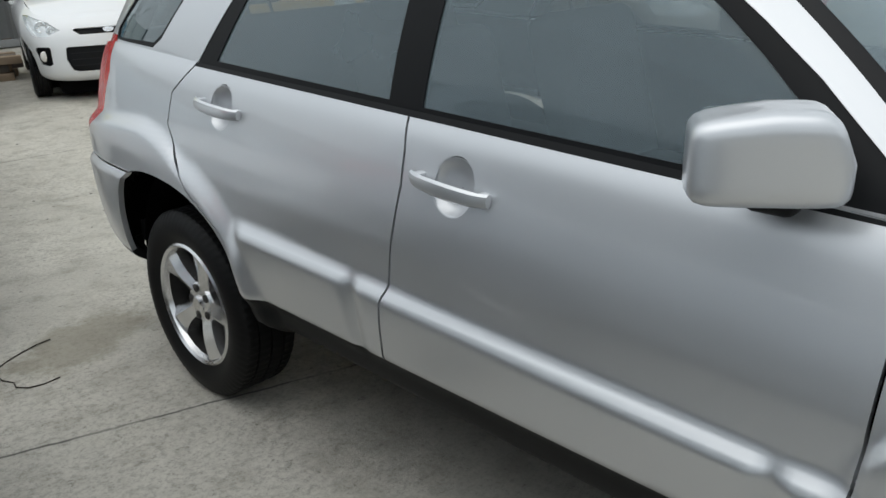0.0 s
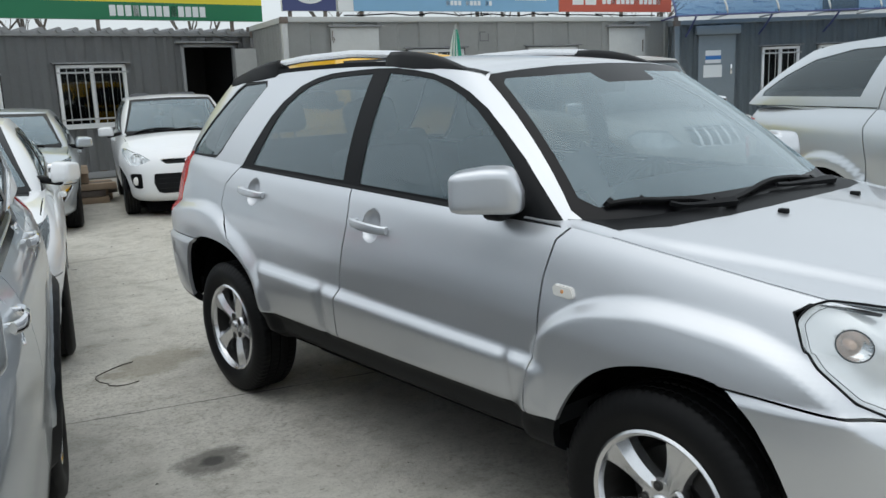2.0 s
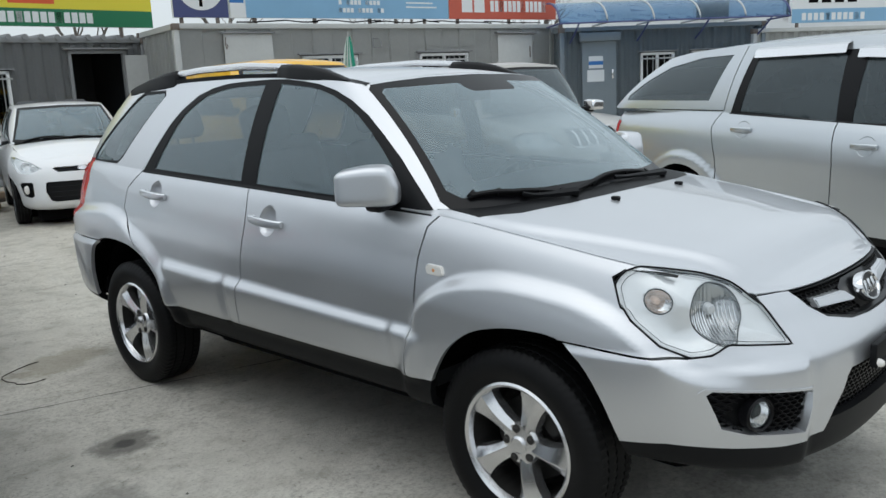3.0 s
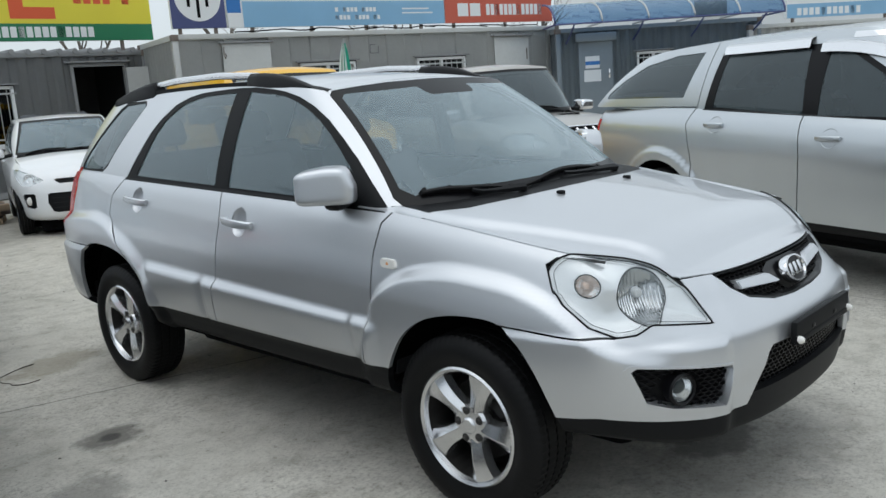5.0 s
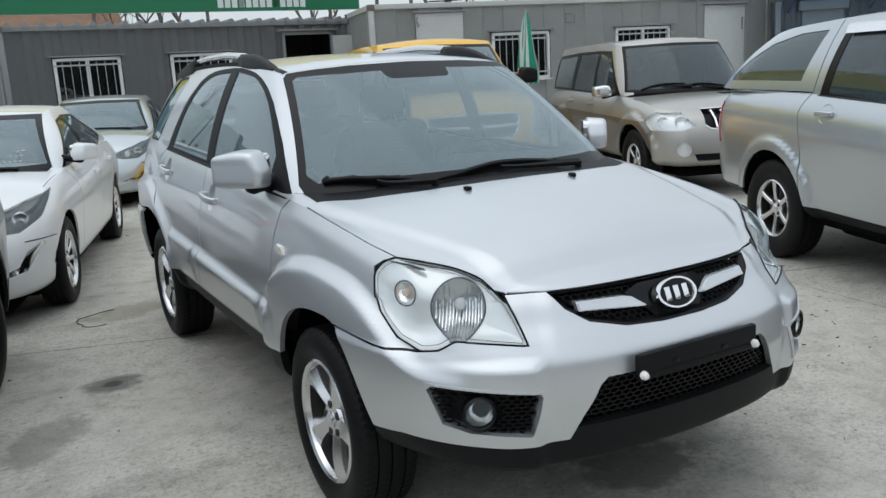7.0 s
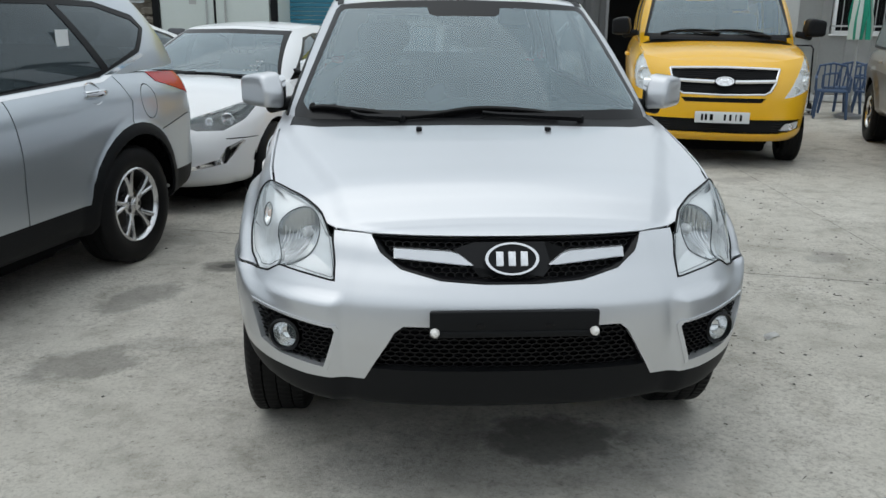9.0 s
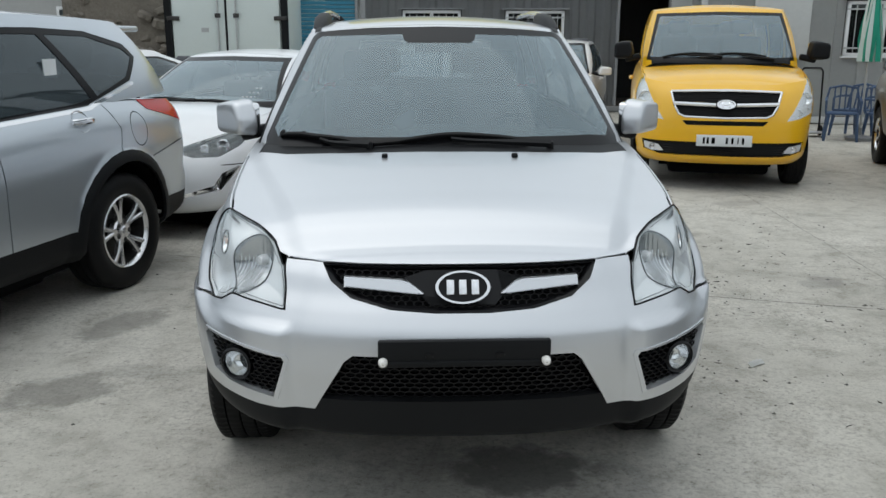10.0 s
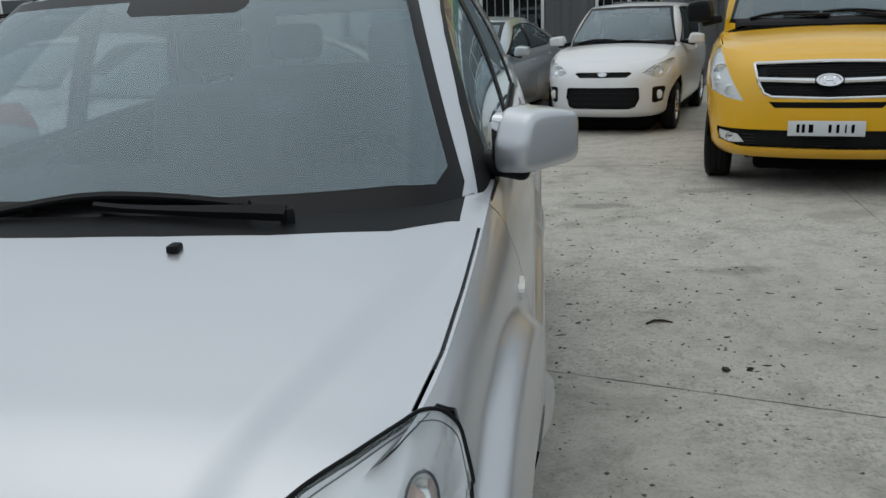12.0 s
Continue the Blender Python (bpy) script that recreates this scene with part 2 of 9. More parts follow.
class Skin:
    """A smooth sheet that is cut into panels; each panel keeps the sheet's shading."""

    def __init__(self):
        self.bm = bmesh.new()
        self.nl = self.bm.verts.layers.float_vector.new("n")
        self.tl = self.bm.faces.layers.int.new("tag")
        self.tags = {"body": 0}

    def add(self, g, wrap=False, flip=False, height=None, tag="body"):
        if tag not in self.tags:
            self.tags[tag] = len(self.tags)
        tid = self.tags[tag]
        nrm = grid_normals(g, wrap)
        if flip:
            nrm = -nrm
        if height:
            x, y, e = g[:, :, 0], g[:, :, 1], 0.005
            zx = (height(x + e, y) - height(x - e, y)) / (2 * e)
            zy = (height(x, y + e) - height(x, y)) / e
            nrm = np.stack([-zx, -zy, np.ones_like(zx)], 2)
            nrm /= np.linalg.norm(nrm, axis=2, keepdims=True)
        nu, nv = g.shape[:2]
        vs = []
        for i in range(nu):
            row = []
            for j in range(nv):
                v = self.bm.verts.new(g[i, j])
                v[self.nl] = nrm[i, j]
                row.append(v)
            vs.append(row)
        for i in range(nu if wrap else nu - 1):
            a, b = vs[i], vs[(i + 1) % nu]
            for j in range(nv - 1):
                q = (a[j], b[j], b[j + 1], a[j + 1])
                self.bm.faces.new(q[::-1] if flip else q)[self.tl] = tid
        self.bm.normal_update()

    def cut(self, poly, U, V, tag, keep=None, gap=0.0, only="body"):
        """Tag the part of the sheet inside the polygon (in the plane of U and V, seen square to it). gap: a slit round it."""
        U, V = Vector(U), Vector(V)
        poly = [Vector(p) for p in poly]
        area = sum(a.x * b.y - b.x * a.y for a, b in zip(poly, poly[1:] + poly[:1]))
        if area < 0:
            poly = poly[::-1]
        n = len(poly)
        convex = all((poly[(i + 1) % n] - poly[i]).cross(poly[(i + 2) % n] - poly[(i + 1) % n]) > -1e-7 for i in range(n))
        if not convex:
            from_tess = triangles(poly)
            for tri in from_tess:
                self.cut(tri, U, V, tag, keep, 0.0, only)
            return
        if gap:
            self._inside(self._grown(poly, gap), U, V, "gap", keep, only)
            self._inside(poly, U, V, tag, keep, "gap")
        else:
            self._inside(poly, U, V, tag, keep, only)

    @staticmethod
    def _grown(poly, d):
        out, n = [], len(poly)
        for i in range(n):
            a, b, c = poly[i - 1], poly[i], poly[(i + 1) % n]
            e, f = (b - a).normalized(), (c - b).normalized()
            m = Vector((e.y + f.y, -e.x - f.x))
            m = m / max(m.length_squared / 2, 0.3)
            out.append(b + m * d)
        return out

    def _inside(self, poly, U, V, tag, keep, only):
        if tag not in self.tags:
            self.tags[tag] = len(self.tags)
        x0, x1 = min(p.x for p in poly), max(p.x for p in poly)
        y0, y1 = min(p.y for p in poly), max(p.y for p in poly)
        tl, ok = self.tl, {self.tags[o] for o in only.split()}
        cand = []
        for f in self.bm.faces:
            if f[tl] not in ok:
                continue
            v0 = f.verts[0].co
            u0, w0 = U.dot(v0), V.dot(v0)
            if u0 < x0 - 0.15 or u0 > x1 + 0.15 or w0 < y0 - 0.15 or w0 > y1 + 0.15:
                continue
            if keep and not keep(f.calc_center_median(), f.normal):
                continue
            us = [U.dot(v.co) for v in f.verts]
            if max(us) < x0 or min(us) > x1:
                continue
            ws = [V.dot(v.co) for v in f.verts]
            if max(ws) < y0 or min(ws) > y1:
                continue
            cand.append(f)
        n = len(poly)
        for i in range(n):
            if not cand:
                return
            a, b = poly[i], poly[(i + 1) % n]
            e = b - a
            if e.length < 1e-6:
                continue
            out = Vector((e.y, -e.x)).normalized()
            no = U * out.x + V * out.y
            cand = self._split(cand, no, no.dot(U * a.x + V * a.y))
        for f in cand:
            f[tl] = self.tags[tag]

    @staticmethod
    def _split(cand, no, off):
        """Split the faces along a plane; the ones behind it."""
        eps, dist = 1e-5, {}
        for f in cand:
            for v in f.verts:
                if v not in dist:
                    d = no.dot(v.co) - off
                    dist[v] = 0.0 if abs(d) < eps else d
        for f in cand:
            for e in list(f.edges):
                a, b = e.verts
                da, db = dist.get(a, 0.0), dist.get(b, 0.0)
                if da * db < 0:
                    dist[bmesh.utils.edge_split(e, a, da / (da - db))[1]] = 0.0
        out = []
        for f in cand:
            vs = list(f.verts)
            ds = [dist.get(v, 0.0) for v in vs]
            if max(ds) <= 0:
                if min(ds) < 0:
                    out.append(f)
                continue
            if min(ds) >= 0:
                continue
            on = [v for v, d in zip(vs, ds) if d == 0.0]
            made = None
            if len(on) == 2:
                try:
                    made = bmesh.utils.face_split(f, on[0], on[1])[0]
                except ValueError:
                    made = None
            for g in (f, made):
                if g is not None and sum(dist.get(v, 0.0) for v in g.verts) < 0:
                    out.append(g)
        return out

    def piece(self, name, tag, mat, parent, label="", shift=0.0, rim=0.0, keep=None, rim_mat=None):
        """The tagged panel as a part of its own. shift: moved in by this much; rim: depth of its folded edge."""
        tid = self.tags.get(tag)
        faces = [f for f in self.bm.faces if f[self.tl] == tid and (keep is None or keep(f.calc_center_median(), f.normal))] if tid is not None else []
        if not faces:
            return None
        idx, co, nr = {}, [], []
        polys, loops = [], []
        edges = {}
        for f in faces:
            ids = []
            for v in f.verts:
                if v not in idx:
                    idx[v] = len(co)
                    n = Vector(v[self.nl])
                    if n.length < 0.1:
                        n = f.normal.copy()
                    n.normalize()
                    co.append(v.co - n * shift)
                    nr.append(n)
                ids.append(idx[v])
            polys.append(ids)
            loops += [nr[i] for i in ids]
            for a, b in zip(ids, ids[1:] + ids[:1]):
                k = (min(a, b), max(a, b))
                edges[k] = None if k in edges else (a, b)
        nbase = len(polys)
        if rim:
            inner = {}
            for e in [e for e in edges.values() if e]:
                a, b = e
                for i in (a, b):
                    if i not in inner:
                        inner[i] = len(co)
                        co.append(co[i] - nr[i] * (rim(co[i]) if callable(rim) else rim))
                q = [b, a, inner[a], inner[b]]
                fn = (co[a] - co[b]).cross(co[inner[a]] - co[a])
                fn = fn.normalized() if fn.length > 1e-12 else Vector((0, 0, 1))
                polys.append(q)
                loops += [fn] * 4
        me = bpy.data.meshes.new(name)
        me.from_pydata([tuple(c) for c in co], [], polys)
        me.materials.append(mat)
        if rim_mat:
            me.materials.append(rim_mat)
            for i in range(nbase, len(polys)):
                me.polygons[i].material_index = 1
        me.polygons.foreach_set("use_smooth", [True] * len(polys))
        me.update()
        me.normals_split_custom_set([tuple(l) for l in loops])
        ob = new(name, me)
        ob.parent = parent
        if label:
            tagged(ob, label)
        return ob

    def tree(self):
        from_bvh = BVHTree.FromBMesh(self.bm)
        return from_bvh


def part(name, bm, mat, parent=None, label="", smooth=0.6):
    """One mesh object out of a bmesh, under a thing or a part. smooth: radians under which edges shade smooth."""
    me = bpy.data.meshes.new(name)
    bmesh.ops.recalc_face_normals(bm, faces=bm.faces)
    for f in bm.faces:
        f.smooth = True
    for e in bm.edges:
        e.smooth = len(e.link_faces) == 2 and e.calc_face_angle(0) < smooth
    bm.to_mesh(me)
    bm.free()
    for m in (mat if isinstance(mat, (list, tuple)) else [mat]):
        me.materials.append(m)
    ob = new(name, me)
    ob.parent = parent
    if label:
        tagged(ob, label)
    return ob


def box(bm, x0, y0, z0, x1, y1, z1, bevel=0.0, m=None, seg=2):
    r = bmesh.ops.create_cube(bm, size=1.0)
    vs = r["verts"]
    bmesh.ops.scale(bm, vec=(abs(x1 - x0), abs(y1 - y0), abs(z1 - z0)), verts=vs)
    bmesh.ops.translate(bm, vec=((x0 + x1) / 2, (y0 + y1) / 2, (z0 + z1) / 2), verts=vs)
    if bevel:
        es = list({e for v in vs for e in v.link_edges})
        r = bmesh.ops.bevel(bm, geom=es, offset=bevel, segments=seg, affect="EDGES", profile=0.5)
        vs = list({v for f in r["faces"] for v in f.verts} | {v for v in vs if v.is_valid})
    if m is not None:
        bmesh.ops.transform(bm, matrix=m, verts=vs)
    return vs


def tube(bm, pts, r, seg=8, caps=True):
    """A round bar along a line of points; r may be one radius or one for each point."""
    pts = [Vector(p) for p in pts]
    rs = r if isinstance(r, (list, tuple)) else [r] * len(pts)
    rings, up = [], None
    for i, p in enumerate(pts):
        d = (pts[min(i + 1, len(pts) - 1)] - pts[max(i - 1, 0)]).normalized()
        if up is None:
            up = Vector((0, 0, 1)) if abs(d.z) < 0.9 else Vector((1, 0, 0))
        s = d.cross(up).normalized()
        up = s.cross(d).normalized()
        rings.append([bm.verts.new(p + (s * math.cos(a) + up * math.sin(a)) * rs[i]) for a in [2 * math.pi * k / seg for k in range(seg)]])
    for a, b in zip(rings, rings[1:]):
        for k in range(seg):
            bm.faces.new((a[k], a[(k + 1) % seg], b[(k + 1) % seg], b[k]))
    if caps:
        bm.faces.new(rings[0])
        bm.faces.new(rings[-1][::-1])


def lathe(bm, prof, seg=48, axis="x", m=None):
    """Turn a profile of (radius, along) round the axis."""
    rings = []
    for r, h in prof:
        ring = []
        for k in range(seg):
            a = 2 * math.pi * k / seg
            p = Vector((h, r * math.cos(a), r * math.sin(a))) if axis == "x" else Vector((r * math.cos(a), r * math.sin(a), h)) if axis == "z" else Vector((r * math.cos(a), h, r * math.sin(a)))
            ring.append(bm.verts.new(m @ p if m else p))
        rings.append(ring)
    for a, b in zip(rings, rings[1:]):
        for k in range(seg):
            bm.faces.new((a[k], a[(k + 1) % seg], b[(k + 1) % seg], b[k]))
    return rings


def prism(bm, poly, depth, m):
    """A plate: polygon in the local xz plane, given thickness along +y, posed by m."""
    a = [bm.verts.new(m @ Vector((x, 0, z))) for x, z in poly]
    b = [bm.verts.new(m @ Vector((x, depth, z))) for x, z in poly]
    bm.faces.new(a)
    bm.faces.new(b[::-1])
    n = len(poly)
    for i in range(n):
        bm.faces.new((a[i], b[i], b[(i + 1) % n], a[(i + 1) % n]))


def thing(name, m, label, category, group="", kind=""):
    ob = new(name)
    ob.empty_display_size = 0.2
    ob.matrix_world = m
    return tagged(ob, label, category, group, kind)


def mesh_part(name, me, parent, label=""):
    ob = new(name, me)
    ob.parent = parent
    if label:
        tagged(ob, label)
    return ob


# ---------------------------------------------------------------- cars
def side_keep(s, lim=0.25):
    return lambda c, n: n.x * s > lim and c.x * s > 0.2


def front_keep(c, n):
    return n.y < -0.12


def rear_keep(c, n):
    return n.y > 0.12


def up_keep(c, n):
    return n.z > 0.3


def mirrored(sk, pts, tag, wide=0.7, gap=0.0, only="body", keep=None):
    """Cut a lamp or panel at a front or rear corner, given by points in space on the car's left, and its mirror image."""
    for s in (1, -1):
        fy = -1 if pts[0][1] < 1 else 1
        W = Vector((wide * s, fy * math.sqrt(1 - wide * wide), 0))
        U = Vector((0, 0, 1)).cross(W)
        V = Vector((0, 0, 1))
        poly = [(U.dot(Vector((p[0] * s, p[1], p[2]))), p[2]) for p in pts]
        sk.cut(poly, U, V, tag, (lambda c, n, s=s, W=W: n.dot(W) > 0.1 and c.x * s > 0.1) if keep is None else keep, gap, only)


def on_sides(sk, poly, tag, gap=0.0, only="body", lim=0.25):
    for s in (1, -1):
        sk.cut(poly, (0, 1, 0), (0, 0, 1), tag, side_keep(s, lim), gap, only)


def circle(cy, cz, r, n=36, ry=None):
    return [(cy + r * math.cos(2 * math.pi * k / n), cz + (ry or r) * math.sin(2 * math.pi * k / n)) for k in range(n)]


def line_poly(a, b, w):
    a, b = Vector(a), Vector(b)
    d = (b - a).normalized()
    n = Vector((-d.y, d.x)) * w / 2
    return [a - n, b - n, b + n, a + n]


def seam(sk, pts, w=0.006, only="body", lim=0.25):
    """An open joint between panels along a line in side view."""
    for a, b in zip(pts, pts[1:]):
        on_sides(sk, line_poly(a, b, w), "gap", 0.0, only, lim)


def car_skin(S):
    """The outer sheet of a car: a wall round its plan, a bonnet, a glasshouse and a roof."""
    sk = Skin()
    n, m = S["n"], S["m"]
    half = even(catmull(S["plan"], 800), n)
    t = np.gradient(half, axis=0)
    t /= np.linalg.norm(t, axis=1, keepdims=True)
    nrm = np.stack([t[:, 1], -t[:, 0]], 1)
    wf, wr = sstep(0.3, 0.85, -nrm[:, 1]), sstep(0.3, 0.85, nrm[:, 1])
    ws = 1 - wf - wr
    top, bot = pchip(S["top"])(half[:, 1]), pchip(S["bottom"])(half[:, 1])
    profs = []
    for key in ("front", "side", "rear"):
        p = S[key]
        profs.append(pchip([((z - p[0][0]) / (p[-1][0] - p[0][0]), d) for z, d in p]))
    v = np.linspace(0, 1, m)
    z = bot[:, None] + (top - bot)[:, None] * v[None, :]
    inset = wf[:, None] * profs[0](v)[None] + ws[:, None] * profs[1](v)[None] + wr[:, None] * profs[2](v)[None]
    y0 = np.broadcast_to(half[:, 1:2], z.shape)
    for cy in (0.0, S["base"]):
        r = np.hypot(y0 - cy, z - S["hub"])
        a0, a1, amp = S["flare"]
        swell = 1 - sstep(a0, a1, r)
        line = S.get("flare_front" if cy == 0 else "flare_rear")
        if line:
            zb = pchip(line)(y0)
            run = sstep(line[0][0] - 0.02, line[0][0] + 0.12, y0) * (1 - sstep(line[-1][0] - 0.05, line[-1][0] + 0.02, y0))
            swell = np.maximum(swell * (y0 > cy) if cy == 0 else swell * (y0 < cy), (1 - sstep(-0.035, 0.02, z - zb)) * run)
        inset = inset - amp * swell * ws[:, None]
    if "extra" in S:
        inset = inset - S["extra"](y0, z) * ws[:, None]
    if "extra_front" in S:
        x0 = np.broadcast_to(half[:, 0:1], z.shape)
        inset = inset - S["extra_front"](x0, z) * wf[:, None]
    g = np.zeros((n, m, 3))
    g[:, :, 0] = half[:, 0:1] - nrm[:, 0:1] * inset
    g[:, :, 1] = half[:, 1:2] - nrm[:, 1:2] * inset
    g[:, :, 2] = z
    g[0, :, 0] = 0
    g[-1, :, 0] = 0
    mir = g[-2:0:-1] * np.array([-1, 1, 1])
    sk.add(np.concatenate([g, mir]), wrap=True)
    # bonnet: straight lines across the front of the wall's upper edge, crowned
    ring = g[:, -1]
    k = int(np.searchsorted(ring[:, 1], S["bonnet_end"])) + 1
    ring = ring[:k]
    w = np.linspace(-1, 1, S["nw"])
    cb, crease = S["bonnet_crown"], S.get("crease")

    def bonnet(x, y):
        xr, zr = np.interp(y, ring[:, 1], ring[:, 0]), np.interp(y, ring[:, 1], ring[:, 2])
        z = zr + cb * np.maximum(xr ** 2 - x ** 2, 0)
        if crease:
            line, amp, wide = crease
            xc = np.interp(y, [p[0] for p in line], [p[1] for p in line])
            z = z + (0.010 - amp * (1 - 0.75 * sstep(0.0, 0.26, y)) * sstep(-wide / 2, wide / 2, np.abs(x) - xc)) * sstep(0, 0.14, y - ring[0, 1]) * sstep(0, 0.07, xr - np.abs(x))
        return z
    x = ring[:, 0:1] * w[None]
    y = np.broadcast_to(ring[:, 1:2], x.shape)
    sk.add(np.stack([x, y, bonnet(x, y)], 2), flip=True, height=bonnet, tag=S.get("bonnet_tag", "body"))
    # glasshouse
    a, b = catmull(S["belt_ring"], n), catmull(S["roof_ring"], n)
    mg = S["mg"]
    vv = np.linspace(0, 1, mg)[None, :, None]
    gh = a[:, None] * (1 - vv) + b[:, None] * vv
    ta = np.gradient(a[:, :2], axis=0)
    ta /= np.maximum(np.linalg.norm(ta, axis=1, keepdims=True), 1e-9)
    na = np.stack([ta[:, 1], -ta[:, 0], 0.35 + 0 * ta[:, 0]], 1)
    gh = gh + na[:, None] * (S["bow"] * 4 * vv * (1 - vv))
    gh[0, :, 0] = gh[-1, :, 0] = 0
    sk.add(np.concatenate([gh, gh[-2:0:-1] * np.array([-1, 1, 1])]), wrap=True)
    # roof
    c = S["roof_crown"]
    def roof(x, y):
        return np.interp(y, b[:, 1], b[:, 2] + c * b[:, 0] ** 2) - c * x ** 2
    x = b[:, 0:1] * w[None]
    y = np.broadcast_to(b[:, 1:2], x.shape)
    sk.add(np.stack([x, y, roof(x, y)], 2), flip=True, height=roof)
    sk.bm.normal_update()
    sk.inner = g
    return sk


def wheel_meshes(kind, R, width, rim_r, spokes, rim_mat, face=0.0, seg=56, tread=1):
    """Tyre, rim, cap and disc as meshes that several wheels share. Outer side along +x, centre at the origin."""
    out = {}
    hw = width / 2
    bm = bmesh.new()
    sw = R - rim_r
    prof = [(rim_r - 0.004, -hw * 0.82), (rim_r + sw * 0.25, -hw * 0.97), (rim_r + sw * 0.55, -hw), (R - 0.03, -hw * 0.95), (R - 0.008, -hw * 0.83)]
    lanes = [-0.76, -0.46, -0.40, -0.03, 0.03, 0.40, 0.46, 0.76]
    for i in range(0, 8, 2):
        a, b = lanes[i] * hw, lanes[i + 1] * hw
        prof += [(R - 0.002, a), (R, (a + b) / 2), (R - 0.002, b)]
        if i < 6:
            prof += [(R - 0.011, b + 0.002), (R - 0.011, lanes[i + 2] * hw - 0.002)]
    prof += [(R - 0.008, hw * 0.83), (R - 0.03, hw * 0.95), (rim_r + sw * 0.55, hw), (rim_r + sw * 0.42, hw * 1.005), (rim_r + sw * 0.25, hw * 0.97), (rim_r + 0.006, hw * 0.86), (rim_r - 0.004, hw * 0.82)]
    round_n = seg * 2 * tread
    rings = lathe(bm, prof, round_n)
    # sipes across the tread, staggered from rib to rib and cut into the shoulders
    for q, ring in enumerate(rings[4:-5] if tread > 1 else rings[5:-6]):
        for k in range(0, round_n, 3):
            v = ring[(k + int(ring[0].co.x * 60) + (q // 3 if tread > 1 else 0)) % round_n]
            v.co.y *= 0.988
            v.co.z *= 0.988
    me = bpy.data.meshes.new("tyre")
    bmesh.ops.recalc_face_normals(bm, faces=bm.faces)
    for f in bm.faces:
        f.smooth = True
    for e in bm.edges:
        e.smooth = e.calc_face_angle(0) < 0.5
    bm.to_mesh(me); bm.free()
    me.materials.append(M["rubber"])
    out["tyre"] = me
    bm = bmesh.new()
    fx = hw * 0.80 + face
    lathe(bm, [(rim_r, fx + 0.006), (rim_r - 0.008, fx + 0.012), (rim_r - 0.018, fx + 0.004), (rim_r - 0.024, fx - 0.014)], seg)
    hub_r, hx = rim_r * 0.34, fx - 0.022
    lathe(bm, [(0.001, hx + 0.004), (hub_r * 0.5, hx + 0.004), (hub_r * 0.9, hx), (hub_r, hx - 0.012), (hub_r * 0.9, hx - 0.05)], 30)
    for k in range(spokes):
        a0 = 2 * math.pi * k / spokes + math.pi / 2
        if kind == "five":
            bars = [(0.0, 0.060, 0.135, 0.06)]
        elif kind == "split":
            bars = [(-0.12, 0.032, 0.034, -0.05), (0.12, 0.032, 0.034, 0.05)]
        elif kind == "cover":
            bars = [(0.0, 0.05, 0.035, 0.15)]
        else:
            bars = [(0.0, 0.045, 0.05, 0.0)]
        for da, w0, w1, tw in bars:
            prev = None
            for j in range(8):
                q = j / 7
                rr = hub_r * 0.55 + (rim_r - 0.012 - hub_r * 0.55) * q
                ang = a0 + da * (0.35 + 0.9 * q) + tw * q
                w = (w0 + (w1 - w0) * q ** (2.6 if kind == "five" else 2)) * rim_r / 0.22 * (1 - (0.08 if kind == "five" else 0.22) * math.sin(math.pi * q))
                xx = hx + (fx - hx - 0.002) * q ** 1.5 + 0.006 * math.sin(math.pi * q)
                c, s = math.cos(ang), math.sin(ang)
                def P(t, x):
                    return bm.verts.new((x, rr * c - t * s, rr * s + t * c))
                if kind == "five":
                    # a ridge off the middle with a steep and a flat flank
                    up = 0.007 * math.sin(math.pi * min(q * 1.1, 1))
                    ring = [P(-w / 2 - 0.004, xx - 0.05), P(-w / 2, xx - 0.016), P(-w * 0.16, xx + up), P(-w * 0.10, xx + up), P(w / 2, xx - 0.010), P(w / 2 + 0.004, xx - 0.05)]
                else:
                    ring = [P(-w / 2, xx - 0.034), P(-w / 2, xx - 0.007), P(-w / 2 + 0.008, xx), P(w / 2 - 0.008, xx), P(w / 2, xx - 0.007), P(w / 2, xx - 0.034)]
                if prev:
                    for i in range(6):
                        bm.faces.new((prev[i], prev[(i + 1) % 6], ring[(i + 1) % 6], ring[i]))
                prev = ring
    me = bpy.data.meshes.new("rim")
    bmesh.ops.recalc_face_normals(bm, faces=bm.faces)
    for f in bm.faces:
        f.smooth = True
    for e in bm.edges:
        e.smooth = e.calc_face_angle(0) < (0.16 if kind == "five" else 0.7)
    bm.to_mesh(me); bm.free()
    me.materials.append(rim_mat)
    out["rim"] = me
    bm = bmesh.new()
    lathe(bm, [(0.001, hx + 0.016), (0.024, hx + 0.015), (0.031, hx + 0.009), (0.032, hx)], 24)
    me = bpy.data.meshes.new("hub_cap")
    bm.to_mesh(me); bm.free()
    me.materials.append(rim_mat)
    out["hub_cap"] = me
    bm = bmesh.new()
    out["nut_at"] = [(hub_r * 0.72 * math.cos(a), hub_r * 0.72 * math.sin(a)) for a in [2 * math.pi * k / 5 + math.pi / 2 + math.pi / 5 for k in range(5)]]
    for m in (pose(0, 0, 0),):
        lathe(bm, [(0.001, hx + 0.010), (0.006, hx + 0.009), (0.0085, hx + 0.006), (0.0085, hx + 0.0055), (0.0145, hx + 0.0055), (0.0155, hx + 0.004)], 12, m=m)
    me = bpy.data.meshes.new("wheel_nut")
    bm.to_mesh(me); bm.free()
    me.materials.append(M["alloy_dark"])
    out["wheel_nut"] = me
    bm = bmesh.new()
